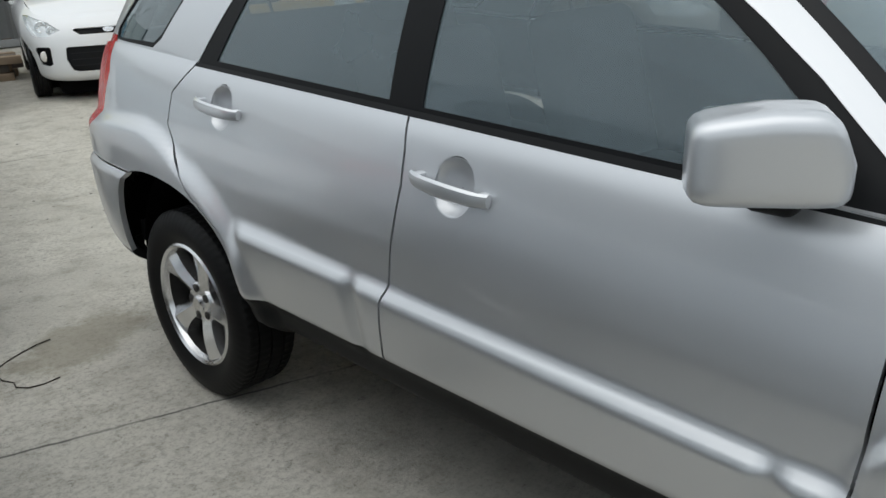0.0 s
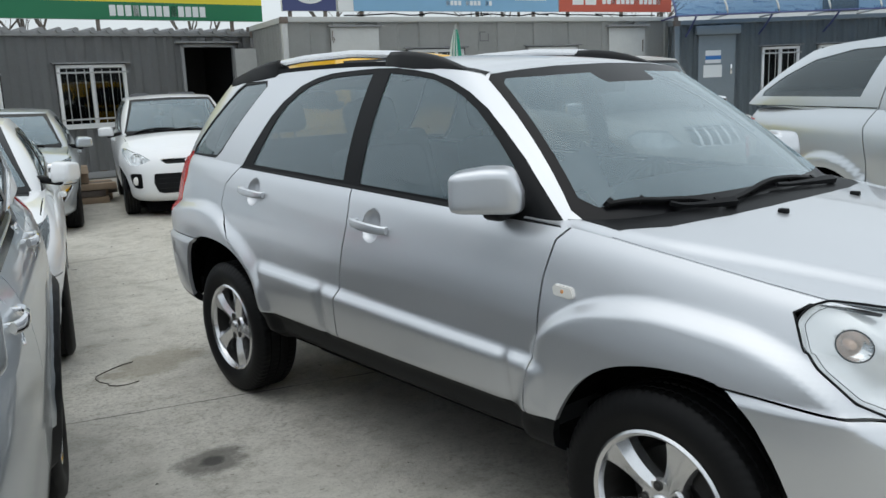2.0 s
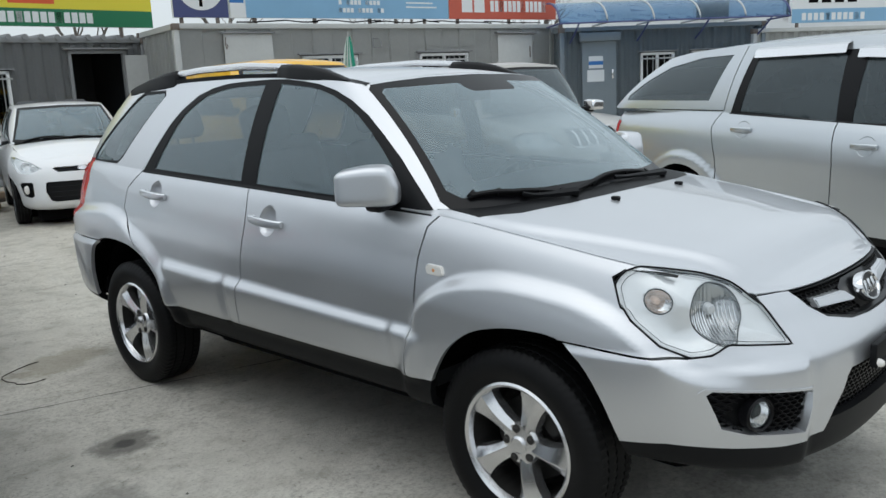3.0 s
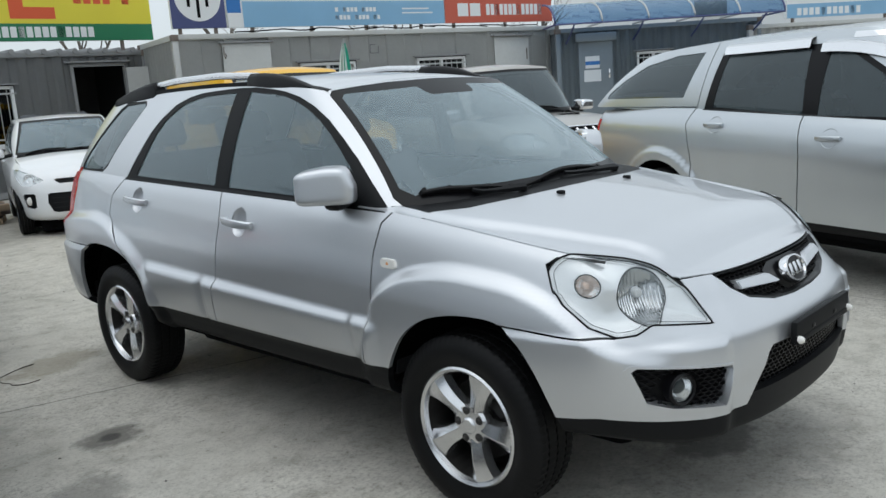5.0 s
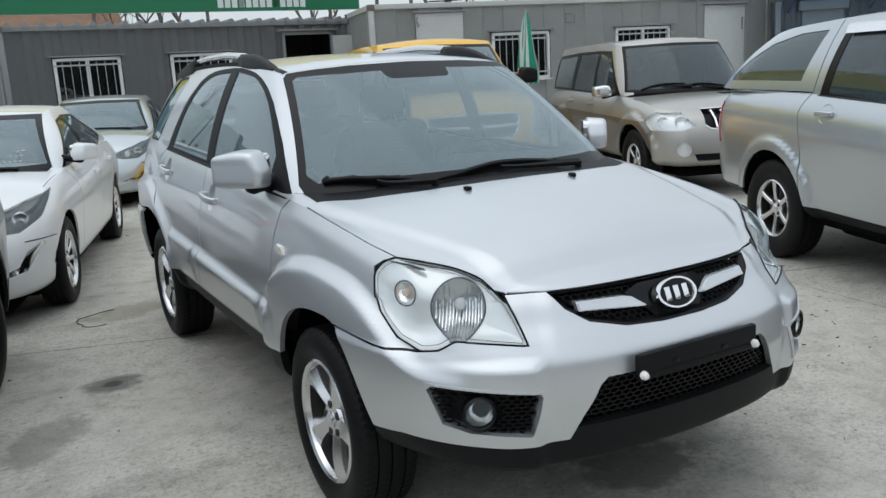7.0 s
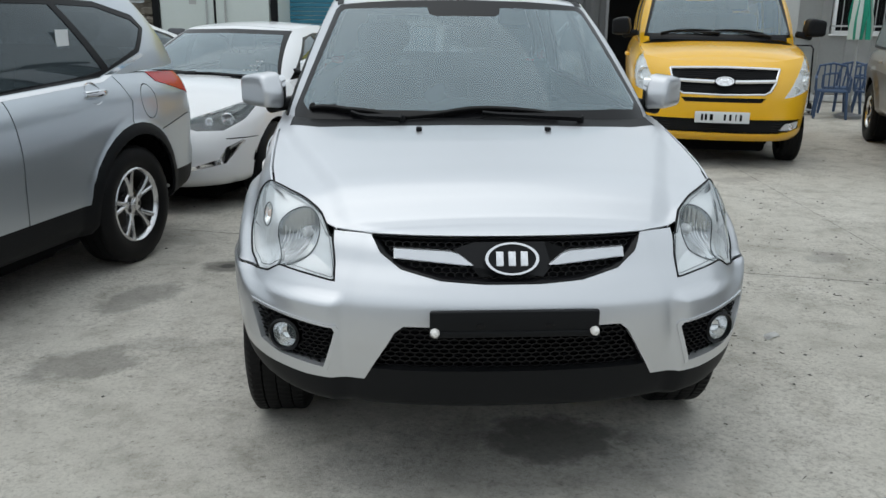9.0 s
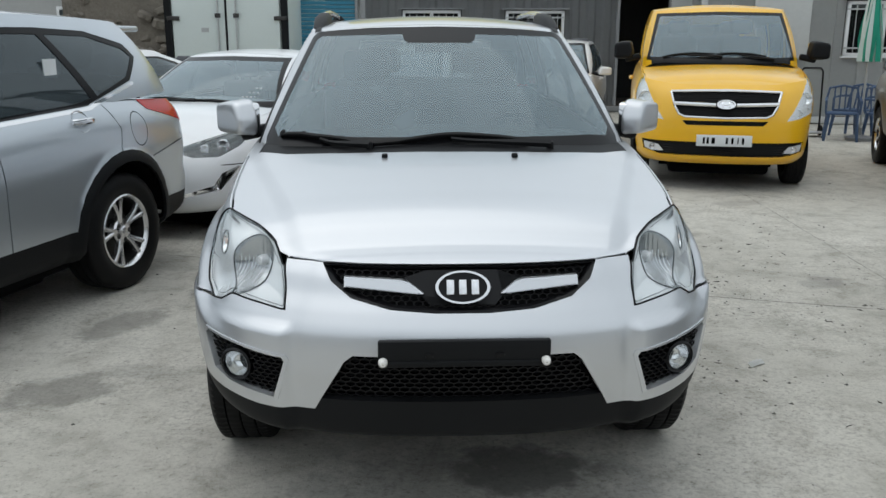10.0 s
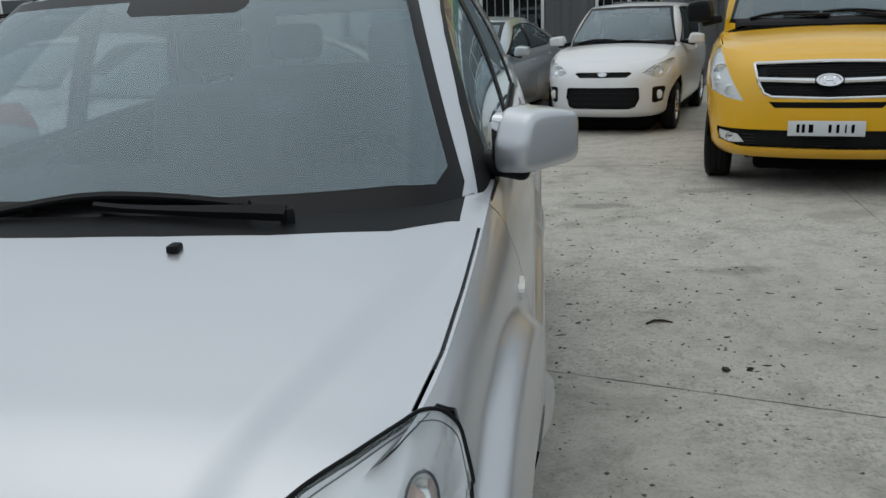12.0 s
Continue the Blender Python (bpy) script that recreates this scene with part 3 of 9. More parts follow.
    lathe(bm, [(0.05, hx - 0.05), (0.055, hx - 0.075), (rim_r * 0.66, hx - 0.075), (rim_r * 0.68, hx - 0.085), (rim_r * 0.66, hx - 0.1), (0.05, hx - 0.1)], 32)
    box(bm, hx - 0.125, rim_r * 0.32, -rim_r * 0.3, hx - 0.058, rim_r * 0.72, rim_r * 0.3, 0.012)
    me = bpy.data.meshes.new("brake_disc")
    bm.to_mesh(me); bm.free()
    me.materials.append(M["alloy_dark"])
    out["brake_disc"] = me
    bm = bmesh.new()
    # barrel and back of the wheel, with their shade put into the colour
    lathe(bm, [(0.01, -hw * 0.55), (rim_r - 0.035, -hw * 0.55), (rim_r - 0.033, 0.0), (rim_r - 0.0235, fx - 0.014)], 40)
    me = bpy.data.meshes.new("wheel_back")
    bm.to_mesh(me); bm.free()
    me.materials.append(M["barrel_shade"])
    out["wheel_back"] = me
    return out


def put_wheels(car, meshes, base, hub, x_out, width, names=("tyre", "rim", "hub_cap", "wheel_nut", "brake_disc", "wheel_back"), steer=0.0):
    for i, (y, s) in enumerate(((0, 1), (0, -1), (base, 1), (base, -1))):
        w = new("wheel")
        w.parent = car
        w.matrix_basis = pose(s * (x_out - width / 2), y, hub, 0, 0, (0 if s > 0 else 180) + (steer if y == 0 else 0)) @ pose(0, 0, 0, 37 * i + 11)
        for nm in names:
            if nm == "wheel_nut":
                for ny, nz in meshes["nut_at"]:
                    mesh_part(nm, meshes[nm], w).matrix_basis = pose(0, ny, nz)
            else:
                mesh_part(nm, meshes[nm], w)


def wheel_well(car, base, hub, r, x0, x1):
    for y in (0, base):
        for s in (1, -1):
            bm = bmesh.new()
            seg, a0, a1 = 20, 0.14, math.pi - 0.14
            prof = [(0.02, x0), (r, x0), (r + 0.004, x0 + 0.04), (r + 0.004, x1)]
            rows = []
            for k in range(seg + 1):
                a = a0 + (a1 - a0) * k / seg
                rows.append([bm.verts.new((s * h, y + rr * math.cos(a), hub + rr * math.sin(a))) for rr, h in prof])
            for p, q in zip(rows, rows[1:]):
                for j in range(3):
                    bm.faces.new((p[j], p[j + 1], q[j + 1], q[j]))
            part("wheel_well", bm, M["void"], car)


def underbody(car, S, zb):
    bm = bmesh.new()
    half = even(catmull(S["plan"], 200), 30)
    mid = S["base"] / 2
    pts = [(x * 0.86, mid + (y - mid) * 0.88) for x, y in half] + [(-x * 0.86, mid + (y - mid) * 0.88) for x, y in half[-2:0:-1]]
    # leave the wheels free
    pts = [(math.copysign(min(abs(x), 0.56 if min(abs(y), abs(y - S["base"])) < S["arch"] + 0.02 else 9), x), y) for x, y in pts]
    a = [bm.verts.new((x, y, zb)) for x, y in pts]
    b = [bm.verts.new((x, y, zb + 0.10)) for x, y in pts]
    bm.faces.new(a[::-1])
    bm.faces.new(b)
    for i in range(len(a)):
        j = (i + 1) % len(a)
        bm.faces.new((a[i], a[j], b[j], b[i]))
    box(bm, -0.52, -0.45, zb - 0.13, 0.52, S["base"] + 0.30, zb + 0.02, 0.05)
    # wider box between the wheels, added to deepen shade on the ground below
    box(bm, -0.66, 0.46, zb - 0.10, 0.66, S["base"] - 0.46, zb + 0.02, 0.05)
    for y in (0, S["base"]):
        tube(bm, [(-0.6, y, zb - 0.06), (0.6, y, zb - 0.06)], 0.045, 8)
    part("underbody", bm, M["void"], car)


def liner(car, S, mat):
    """Dark inside of the lower body, behind its joints, open at the wheels."""
    g = S["skin"].inner[::2, ::2].copy()
    c = g.copy()
    c[:, :, 0] *= 0.955
    c[:, :, 1] = S["base"] / 2 + (g[:, :, 1] - S["base"] / 2) * 0.985
    c[:, :, 2] -= 0.004
    full = np.concatenate([c, c[-2:0:-1] * np.array([-1, 1, 1])])
    bm = bmesh.new()
    vs = [[bm.verts.new(p) for p in row] for row in full]
    for i in range(len(vs)):
        a, b = vs[i], vs[(i + 1) % len(vs)]
        for j in range(len(a) - 1):
            q = (a[j], b[j], b[j + 1], a[j + 1])
            cen = sum((v.co for v in q), Vector()) / 4
            if min(math.hypot(cen.y, cen.z - S["hub"]), math.hypot(cen.y - S["base"], cen.z - S["hub"])) > S["arch"] + 0.03 and not (cen.y < -0.2 and cen.z > 0.45):
                bm.faces.new(q)
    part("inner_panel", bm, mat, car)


def seat(car, x, y, z, w=0.5, recline=16, bench=False, lean=M["seat"]):
    st = new("seat")
    st.parent = car
    st.matrix_basis = pose(x, y, z)
    bm = bmesh.new()
    box(bm, -w / 2, -0.27, 0.0, w / 2, 0.27, 0.17, 0.06, seg=3)
    part("cushion", bm, lean, st)
    bm = bmesh.new()
    m = pose(0, 0.24, 0.12, -recline)
    box(bm, -w / 2, -0.07, 0.0, w / 2, 0.08, 0.58, 0.06, m, 3)
    part("backrest", bm, lean, st)
    for hx in ((-w / 4, w / 4) if bench else (0,)):
        bm = bmesh.new()
        box(bm, hx - 0.14, -0.045, 0.62, hx + 0.14, 0.06, 0.80, 0.05, m, 3)
        tube(bm, [m @ Vector((hx - 0.05, 0, 0.55)), m @ Vector((hx - 0.05, 0, 0.66))], 0.007, 6)
        tube(bm, [m @ Vector((hx + 0.05, 0, 0.55)), m @ Vector((hx + 0.05, 0, 0.66))], 0.007, 6)
        part("headrest", bm, lean, st)
    return st


def steering(car, x, y, z):
    bm = bmesh.new()
    m = pose(x, y, z, -65)
    R = 0.185
    pts = [m @ Vector((R * math.cos(a), R * math.sin(a), 0)) for a in [2 * math.pi * k / 28 for k in range(29)]]
    tube(bm, pts, 0.015, 8, False)
    for a in (0.15, math.pi - 0.15, -math.pi / 2):
        tube(bm, [m @ Vector((R * math.cos(a), R * math.sin(a), 0)), m @ Vector((0, 0, -0.03))], 0.016, 6)
    box(bm, -0.075, -0.06, -0.05, 0.075, 0.05, -0.005, 0.02, m)
    part("steering_wheel", bm, M["interior"], car)


def mirror(car, s, x, y, z, mat, size=(0.20, 0.12, 0.17), foot=M["black_plastic"], turn=0):
    """Door mirror: swollen housing, glass towards the rear, and a foot to the door."""
    w, d, h = size
    mr = new("door_mirror")
    mr.parent = car
    mr.matrix_basis = pose(s * x, y, z, 0, 0, s * turn)
    bm = bmesh.new()
    r = bmesh.ops.create_cube(bm, size=2.0)
    bmesh.ops.subdivide_edges(bm, edges=bm.edges[:], cuts=9, use_grid_fill=True)
    for v in bm.verts:
        p = v.co
        q = Vector((p.x, p.y, p.z))
        e = 7.0
        k = (abs(q.x) ** e + abs(q.y) ** e + abs(q.z) ** e) ** (1 / e)
        q = q / k if k else q
        t = (q.y + 1) / 2
        # narrow towards the front, lower edge rising outwards
        ox = s * q.x
        q.z *= 0.88 + 0.12 * t
        if q.z > 0:
            q.z *= 1.0 - 0.20 * max(0, ox)
        else:
            q.z *= 0.92
        # the inner edge slants away from the door at the top
        if ox < 0:
            q.x *= 1 - 0.28 * max(0, q.z)
        q.y = max(-1, q.y) if q.y < 0 else q.y * 0.55
        v.co = Vector((q.x * w / 2, q.y * d, q.z * h / 2))
    part("housing", bm, mat, mr, smooth=1.2)
    bm = bmesh.new()
    box(bm, -w * 0.41, d * 0.50, -h * 0.36, w * 0.41, d * 0.565, h * 0.40, 0.018, seg=3)
    part("mirror_glass", bm, M["chrome"], mr)
    bm = bmesh.new()
    box(bm, -s * 0.17, -0.05, -h * 0.62, s * 0.01, 0.045, -h * 0.30, 0.022, pose(0, 0, 0, 0, 0, -s * turn) @ pose(0, 0, 0, 0, s * 12), 3)
    part("foot", bm, foot, mr)
    return mr


def door_handle(car, sk, s, y, z, mat, length=0.19, cup=True, tree=None, tilt=0.0):
    hit = tree.ray_cast(Vector((s * 2, y, z)), Vector((-s, 0, 0)))
    if hit[0] is None:
        return
    x, nn = hit[0].x, hit[1]
    h = new("door_handle")
    h.parent = car
    h.matrix_basis = pose(x, y, z, tilt)
    bm = bmesh.new()
    n = 11
    pts, rad = [], []
    prev = None
    for i in range(n):
        q = i / (n - 1)
        yy = (q - 0.5) * length
        out = 0.012 + 0.024 * math.sin(math.pi * q) ** 0.5
        hh = 0.012 + 0.007 * math.sin(math.pi * (0.15 + 0.7 * q))
        ring = []
        for a in range(8):
            ang = 2 * math.pi * a / 8
            ring.append(bm.verts.new((s * (out + 0.009 * math.cos(ang)), yy, hh * math.sin(ang))))
        if prev:
            for a in range(8):
                bm.faces.new((prev[a], prev[(a + 1) % 8], ring[(a + 1) % 8], ring[a]))
        else:
            bm.faces.new(ring)
        prev = ring
    bm.faces.new(prev[::-1])
    for yy in (-0.42 * length, 0.42 * length):
        box(bm, -0.012 if s > 0 else 0.012, yy - 0.012, -0.012, s * 0.02, yy + 0.012, 0.012, 0.004)
    part("grip", bm, mat, h)
    if cup:
        bm = bmesh.new()
        # a dished disc pressed into the door skin, seen as a ring and a shallow bowl
        lathe(bm, [(0.067, -0.001), (0.064, -0.002), (0.058, -0.012), (0.045, -0.024), (0.02, -0.029), (0.001, -0.030)], 28, m=Matrix.Translation((0, -0.005, 0)) @ Vector((1, 0, 0)).rotation_difference(nn if nn.x * s > 0 else -nn).to_matrix().to_4x4())
        part("cup", bm, mat, h)


def wipers(car, sk, specs, tree):
    """specs: (arm points, blade points) in plan, (x, y) each; laid on the screen."""
    for arm, blade in specs:
        w = new("wiper")
        w.parent = car
        up = Vector((0, -0.55, 0.83))

        def on(x, y, lift):
            h = tree.ray_cast(Vector((x, y, 3)), Vector((0, 0, -1)))
            return (h[0] if h[0] else Vector((x, y, 1.1))) + up * lift

        def bar(bm, pts, wide, high):
            prev = None
            for i, p in enumerate(pts):
                d = (pts[min(i + 1, len(pts) - 1)] - pts[max(i - 1, 0)]).normalized()
                sd = d.cross(up).normalized() * wide[i] / 2
                q = [bm.verts.new(p + a) for a in (-sd, -sd * 0.7 + up * high[i], sd * 0.7 + up * high[i], sd)]
                if prev:
                    for k in range(4):
                        bm.faces.new((prev[k], prev[(k + 1) % 4], q[(k + 1) % 4], q[k]))
                else:
                    bm.faces.new(q)
                prev = q
            bm.faces.new(prev[::-1])

        def along(line, n):
            p = np.array(line, float)
            return [tuple(q) for q in even(p, n)]
        bm = bmesh.new()
        n = 7
        bar(bm, [on(x, y, 0.013) for x, y in along(arm, n)], [0.034, 0.032, 0.028, 0.022, 0.018, 0.016, 0.014], [0.016, 0.016, 0.014, 0.012, 0.010, 0.010, 0.012])
        lathe(bm, [(0.001, 0.022), (0.011, 0.020), (0.014, 0.01), (0.014, -0.02)], 14, "z", m=Matrix.Translation(on(*arm[0], 0.004)))
        part("arm", bm, M["black_plastic"], w)
        bm = bmesh.new()
        bl = along(blade, 12)
        bar(bm, [on(x, y, 0.002) for x, y in bl], [0.008] * 12, [0.014] * 12)
        bar(bm, [on(x, y, 0.012 + 0.008 * math.sin(math.pi * i / 11)) for i, (x, y) in enumerate(bl)], [0.018] * 12, [0.006] * 12)
        for i in (0, 3, 8, 11):
            bar(bm, [on(*bl[i], 0.004), on(bl[i][0] + 0.02, bl[i][1], 0.004)], [0.020, 0.020], [0.018, 0.018])
        part("blade", bm, M["rubber"], w)


def hex_mesh(name, region, cell, bar, depth, surf, mat, car, label=""):
    """Honeycomb grille: hexagon bars over a region(x, z) -> inside, laid on surf(x, z) -> y."""
    bm = bmesh.new()
    x0, x1, z0, z1 = region["box"]
    inside = region["inside"]
    hx, hz = cell, cell * 0.58
    rows = int((z1 - z0) / (hz * 1.5)) + 2
    cols = int((x1 - x0) / (hx * 1.74)) + 2
    for j in range(-1, rows):
        for i in range(-1, cols):
            cx = x0 + (i + (0.5 if j % 2 else 0)) * hx * 1.74
            cz = z0 + j * hz * 1.5
            pts = [(cx + hx * math.cos(math.pi / 6 + k * math.pi / 3), cz + hz * math.sin(math.pi / 6 + k * math.pi / 3)) for k in range(6)]
            for k in (0, 1, 5):
                a, b = pts[k], pts[(k + 1) % 6]
                mx, mz = (a[0] + b[0]) / 2, (a[1] + b[1]) / 2
                if not (inside(*a) and inside(*b)):
                    continue
                ya, yb = surf(*a), surf(*b)
                if ya is None or yb is None:
                    continue
                A, B = Vector((a[0], ya, a[1])), Vector((b[0], yb, b[1]))
                d = (B - A).normalized()
                nn = Vector((-d.z, 0, d.x)) * bar / 2
                D = Vector((0, depth, 0))
                v = [bm.verts.new(p) for p in (A - nn, B - nn, B + nn, A + nn, A - nn * 1.6 + D, B - nn * 1.6 + D, B + nn * 1.6 + D, A + nn * 1.6 + D)]
                bm.faces.new((v[0], v[1], v[2], v[3]))
                bm.faces.new((v[0], v[4], v[5], v[1]))
                bm.faces.new((v[3], v[2], v[6], v[7]))
    return part(name, bm, mat, car, label)


def in_poly(poly):
    def f(x, z):
        c = False
        n = len(poly)
        for i in range(n):
            (ax, az), (bx, bz) = poly[i], poly[(i + 1) % n]
            if (az > z) != (bz > z) and x < (bx - ax) * (z - az) / (bz - az) + ax:
                c = not c
        return c
    return f


def corner_lamp(hl, tree, s, pts, wide):
    """A swollen clear lens over a bright housing with two round reflectors, inside an outline at the body's corner."""
    W = Vector((wide * s, -math.sqrt(1 - wide * wide), 0))
    V = Vector((0, 0, 1))
    U = V.cross(W)
    line = [Vector((U.dot(q), q.z, W.dot(q))) for q in [Vector((p[0] * s, p[1], p[2])) for p in pts]]
    closed = np.array([tuple(p) for p in line + line[:1]])
    ring = even(closed, 161)[:-1]
    for p in ring:
        at = U * p[0] + V * p[1] + W * p[2]
        if p[1] > 0.872:
            h = tree.ray_cast(Vector((at.x, at.y, 3)), Vector((0, 0, -1)))[0]
            if h is not None and abs(h.z - p[1]) < 0.06:
                p[1] = h.z + 0.003
            continue
        h = tree.ray_cast(U * p[0] + V * p[1] + W * 3, -W)[0]
        if h is not None and abs(W.dot(h) - p[2]) < 0.07:
            p[2] = W.dot(h)
    for _ in range(2):
        ring[:, :2] = (np.roll(ring[:, :2], 1, 0) + 2 * ring[:, :2] + np.roll(ring[:, :2], -1, 0)) / 4
        ring[:, 2] = (np.roll(ring[:, 2], 1) + 2 * ring[:, 2] + np.roll(ring[:, 2], -1)) / 4
    c = ring.mean(0)
    h = tree.ray_cast(U * c[0] + V * c[1] + W * 3, -W)[0]
    top = max(c[2] + 0.03, W.dot(h) if h is not None and W.dot(h) < c[2] + 0.09 else -9)
    spin = np.linspace(0, 1, 45)[1:]

    def sheet(deep, keep=None):
        bm = bmesh.new()
        rows = []
        for r in spin:
            row = []
            for p in ring:
                q = c + (p - c) * r
                row.append(bm.verts.new(U * q[0] + V * q[1] + W * (top + (p[2] - top) * r * r - deep(r, q[0], q[1]))))
            rows.append(row)
        mid = bm.verts.new(U * c[0] + V * c[1] + W * (top - deep(0, c[0], c[1])))
        n = len(ring)
        for k in range(n):
            bm.faces.new((mid, rows[0][k], rows[0][(k + 1) % n]))
        for a, b in zip(rows, rows[1:]):
            for k in range(n):
                bm.faces.new((a[k], b[k], b[(k + 1) % n], a[(k + 1) % n]))
        if keep:
            gone = [f for f in bm.faces if not keep(U.dot(f.calc_center_median()), f.calc_center_median().z)]
            bmesh.ops.delete(bm, geom=gone, context="FACES")
        return bm
    part("lens", sheet(lambda r, u, v: 0.0), M["lens"], hl, "clear lens", smooth=2.0)

    def loop_tube(bm, points, radius):
        # closed round bead through a ring of points
        rows, n = [], len(points)
        for k in range(n):
            along = (points[(k + 1) % n] - points[k - 1]).normalized()
            a = along.cross(W).normalized()
            b = a.cross(along)
            rows.append([bm.verts.new(points[k] + (a * math.cos(q) + b * math.sin(q)) * radius) for q in [math.pi * j / 3 for j in range(6)]])
        for k in range(n):
            for j in range(6):
                bm.faces.new((rows[k][j], rows[(k + 1) % n][j], rows[(k + 1) % n][(j + 1) % 6], rows[k][(j + 1) % 6]))
    bm = bmesh.new()
    loop_tube(bm, [U * p[0] + V * p[1] + W * p[2] for p in ring], 0.0032)
    part("seal", bm, M["black_plastic"], hl, "black rubber seal round the lens", smooth=1.5)
    bm = bmesh.new()
    fit_in = [c + (p - c) * (1 - 0.014 / np.linalg.norm((p - c)[:2])) for p in ring]
    loop_tube(bm, [U * q[0] + V * q[1] + W * (top + (p[2] - top) * 0.86 - 0.006) for p, q in zip(ring, fit_in)], 0.0011)
    part("inner_rim", bm, M["lamp_dark"], hl, "thin dark line inside the lens", smooth=1.5)
    # bowls pressed into the housing: centre, radius, depth and flute height
    bowls = []
    for p, rad, depth, flute in ((Vector((0.652 * s, -0.608, 0.848)), 0.081, 0.050, 0.0016), (Vector((0.752 * s, -0.47, 0.885)), 0.036, 0.026, 0.0)):
        bowls.append((U.dot(p), p.z, rad, depth, flute))

    def pressed(r, u, v):
        d = 0.001 + 0.034 * (1 - r ** 8)
        for bu, bv, rad, depth, flute in bowls:
            q = math.hypot(u - bu, v - bv) / rad
            if q < 1:
                d += min(1.0, (1 - q) / 0.06) * (0.008 + depth * (1 - q * q)) + flute * math.sin((u - bu) * 2 * math.pi / 0.015)
        return d

    def height_at(u, v):
        # height of the pressed sheet over a point of the lamp's face
        ang = np.arctan2(ring[:, 1] - c[1], ring[:, 0] - c[0])
        gap = np.abs((ang - math.atan2(v - c[1], u - c[0]) + math.pi) % (2 * math.pi) - math.pi)
        p = ring[int(np.argmin(gap))]
        r = min(1.0, math.hypot(u - c[0], v - c[1]) / max(1e-6, math.hypot(p[0] - c[0], p[1] - c[1])))
        return top + (p[2] - top) * r * r - pressed(r, u, v)

    def within(u, v, k):
        return math.hypot(u - bowls[k][0], v - bowls[k][1]) < bowls[k][2]
    part("housing", sheet(pressed, lambda u, v: not (within(u, v, 0) or within(u, v, 1))), M["lamp_case"], hl, "bright chrome housing", smooth=0.9)
    for k, (bu, bv, rad, depth, flute) in enumerate(bowls):
        bm = sheet(pressed, lambda u, v, k=k: within(u, v, k))
        deepest = min(bm.verts, key=lambda vert: math.hypot(U.dot(vert.co) - bu, vert.co.z - bv)).co.copy()
        part("reflector", bm, M["bowl" if k == 0 else "reflector"], hl, smooth=0.9)
        bm = bmesh.new()
        loop_tube(bm, [U * (bu + rad * math.cos(a)) + V * (bv + rad * math.sin(a)) + W * height_at(bu + rad * 1.02 * math.cos(a), bv + rad * 1.02 * math.sin(a)) for a in [2 * math.pi * j / 40 for j in range(40)]], 0.0022)
        part("bowl_rim", bm, M["lamp_dark"], hl, "dark rim of the reflector")
        if k == 0:
            # upright flutes standing in the lower part of the bowl
            bm = bmesh.new()
            for j in range(-7, 8):
                u = bu + j * 0.0098
                span = math.sqrt(max(0.0, (rad * 0.95) ** 2 - (u - bu) ** 2))
                low_v, high_v = bv - span, bv + min(span, 0.004 + 0.012 * (j % 2))
                if high_v - low_v < 0.015:
                    continue
                pts_ = [U * u + V * v + W * (height_at(u, v) + 0.001) for v in np.linspace(low_v, high_v, 9)]
                tube(bm, pts_, 0.0027, 6)
            part("flutes", bm, M["reflector"], hl, "upright flutes of the reflector")
        m = Matrix.Translation(deepest + W * 0.024) @ Matrix.Rotation(math.atan2(W.y, W.x), 4, "Z")
        bm = bmesh.new()
        size = 0.017 if k == 0 else 0.013
        lathe(bm, [(0.001, 0.004), (size * 0.7, 0.002), (size, -0.006), (size, -0.03)], 18, m=m)
        part("bulb", bm, M["lamp_case" if k == 0 else "indicator_bulb"], hl)


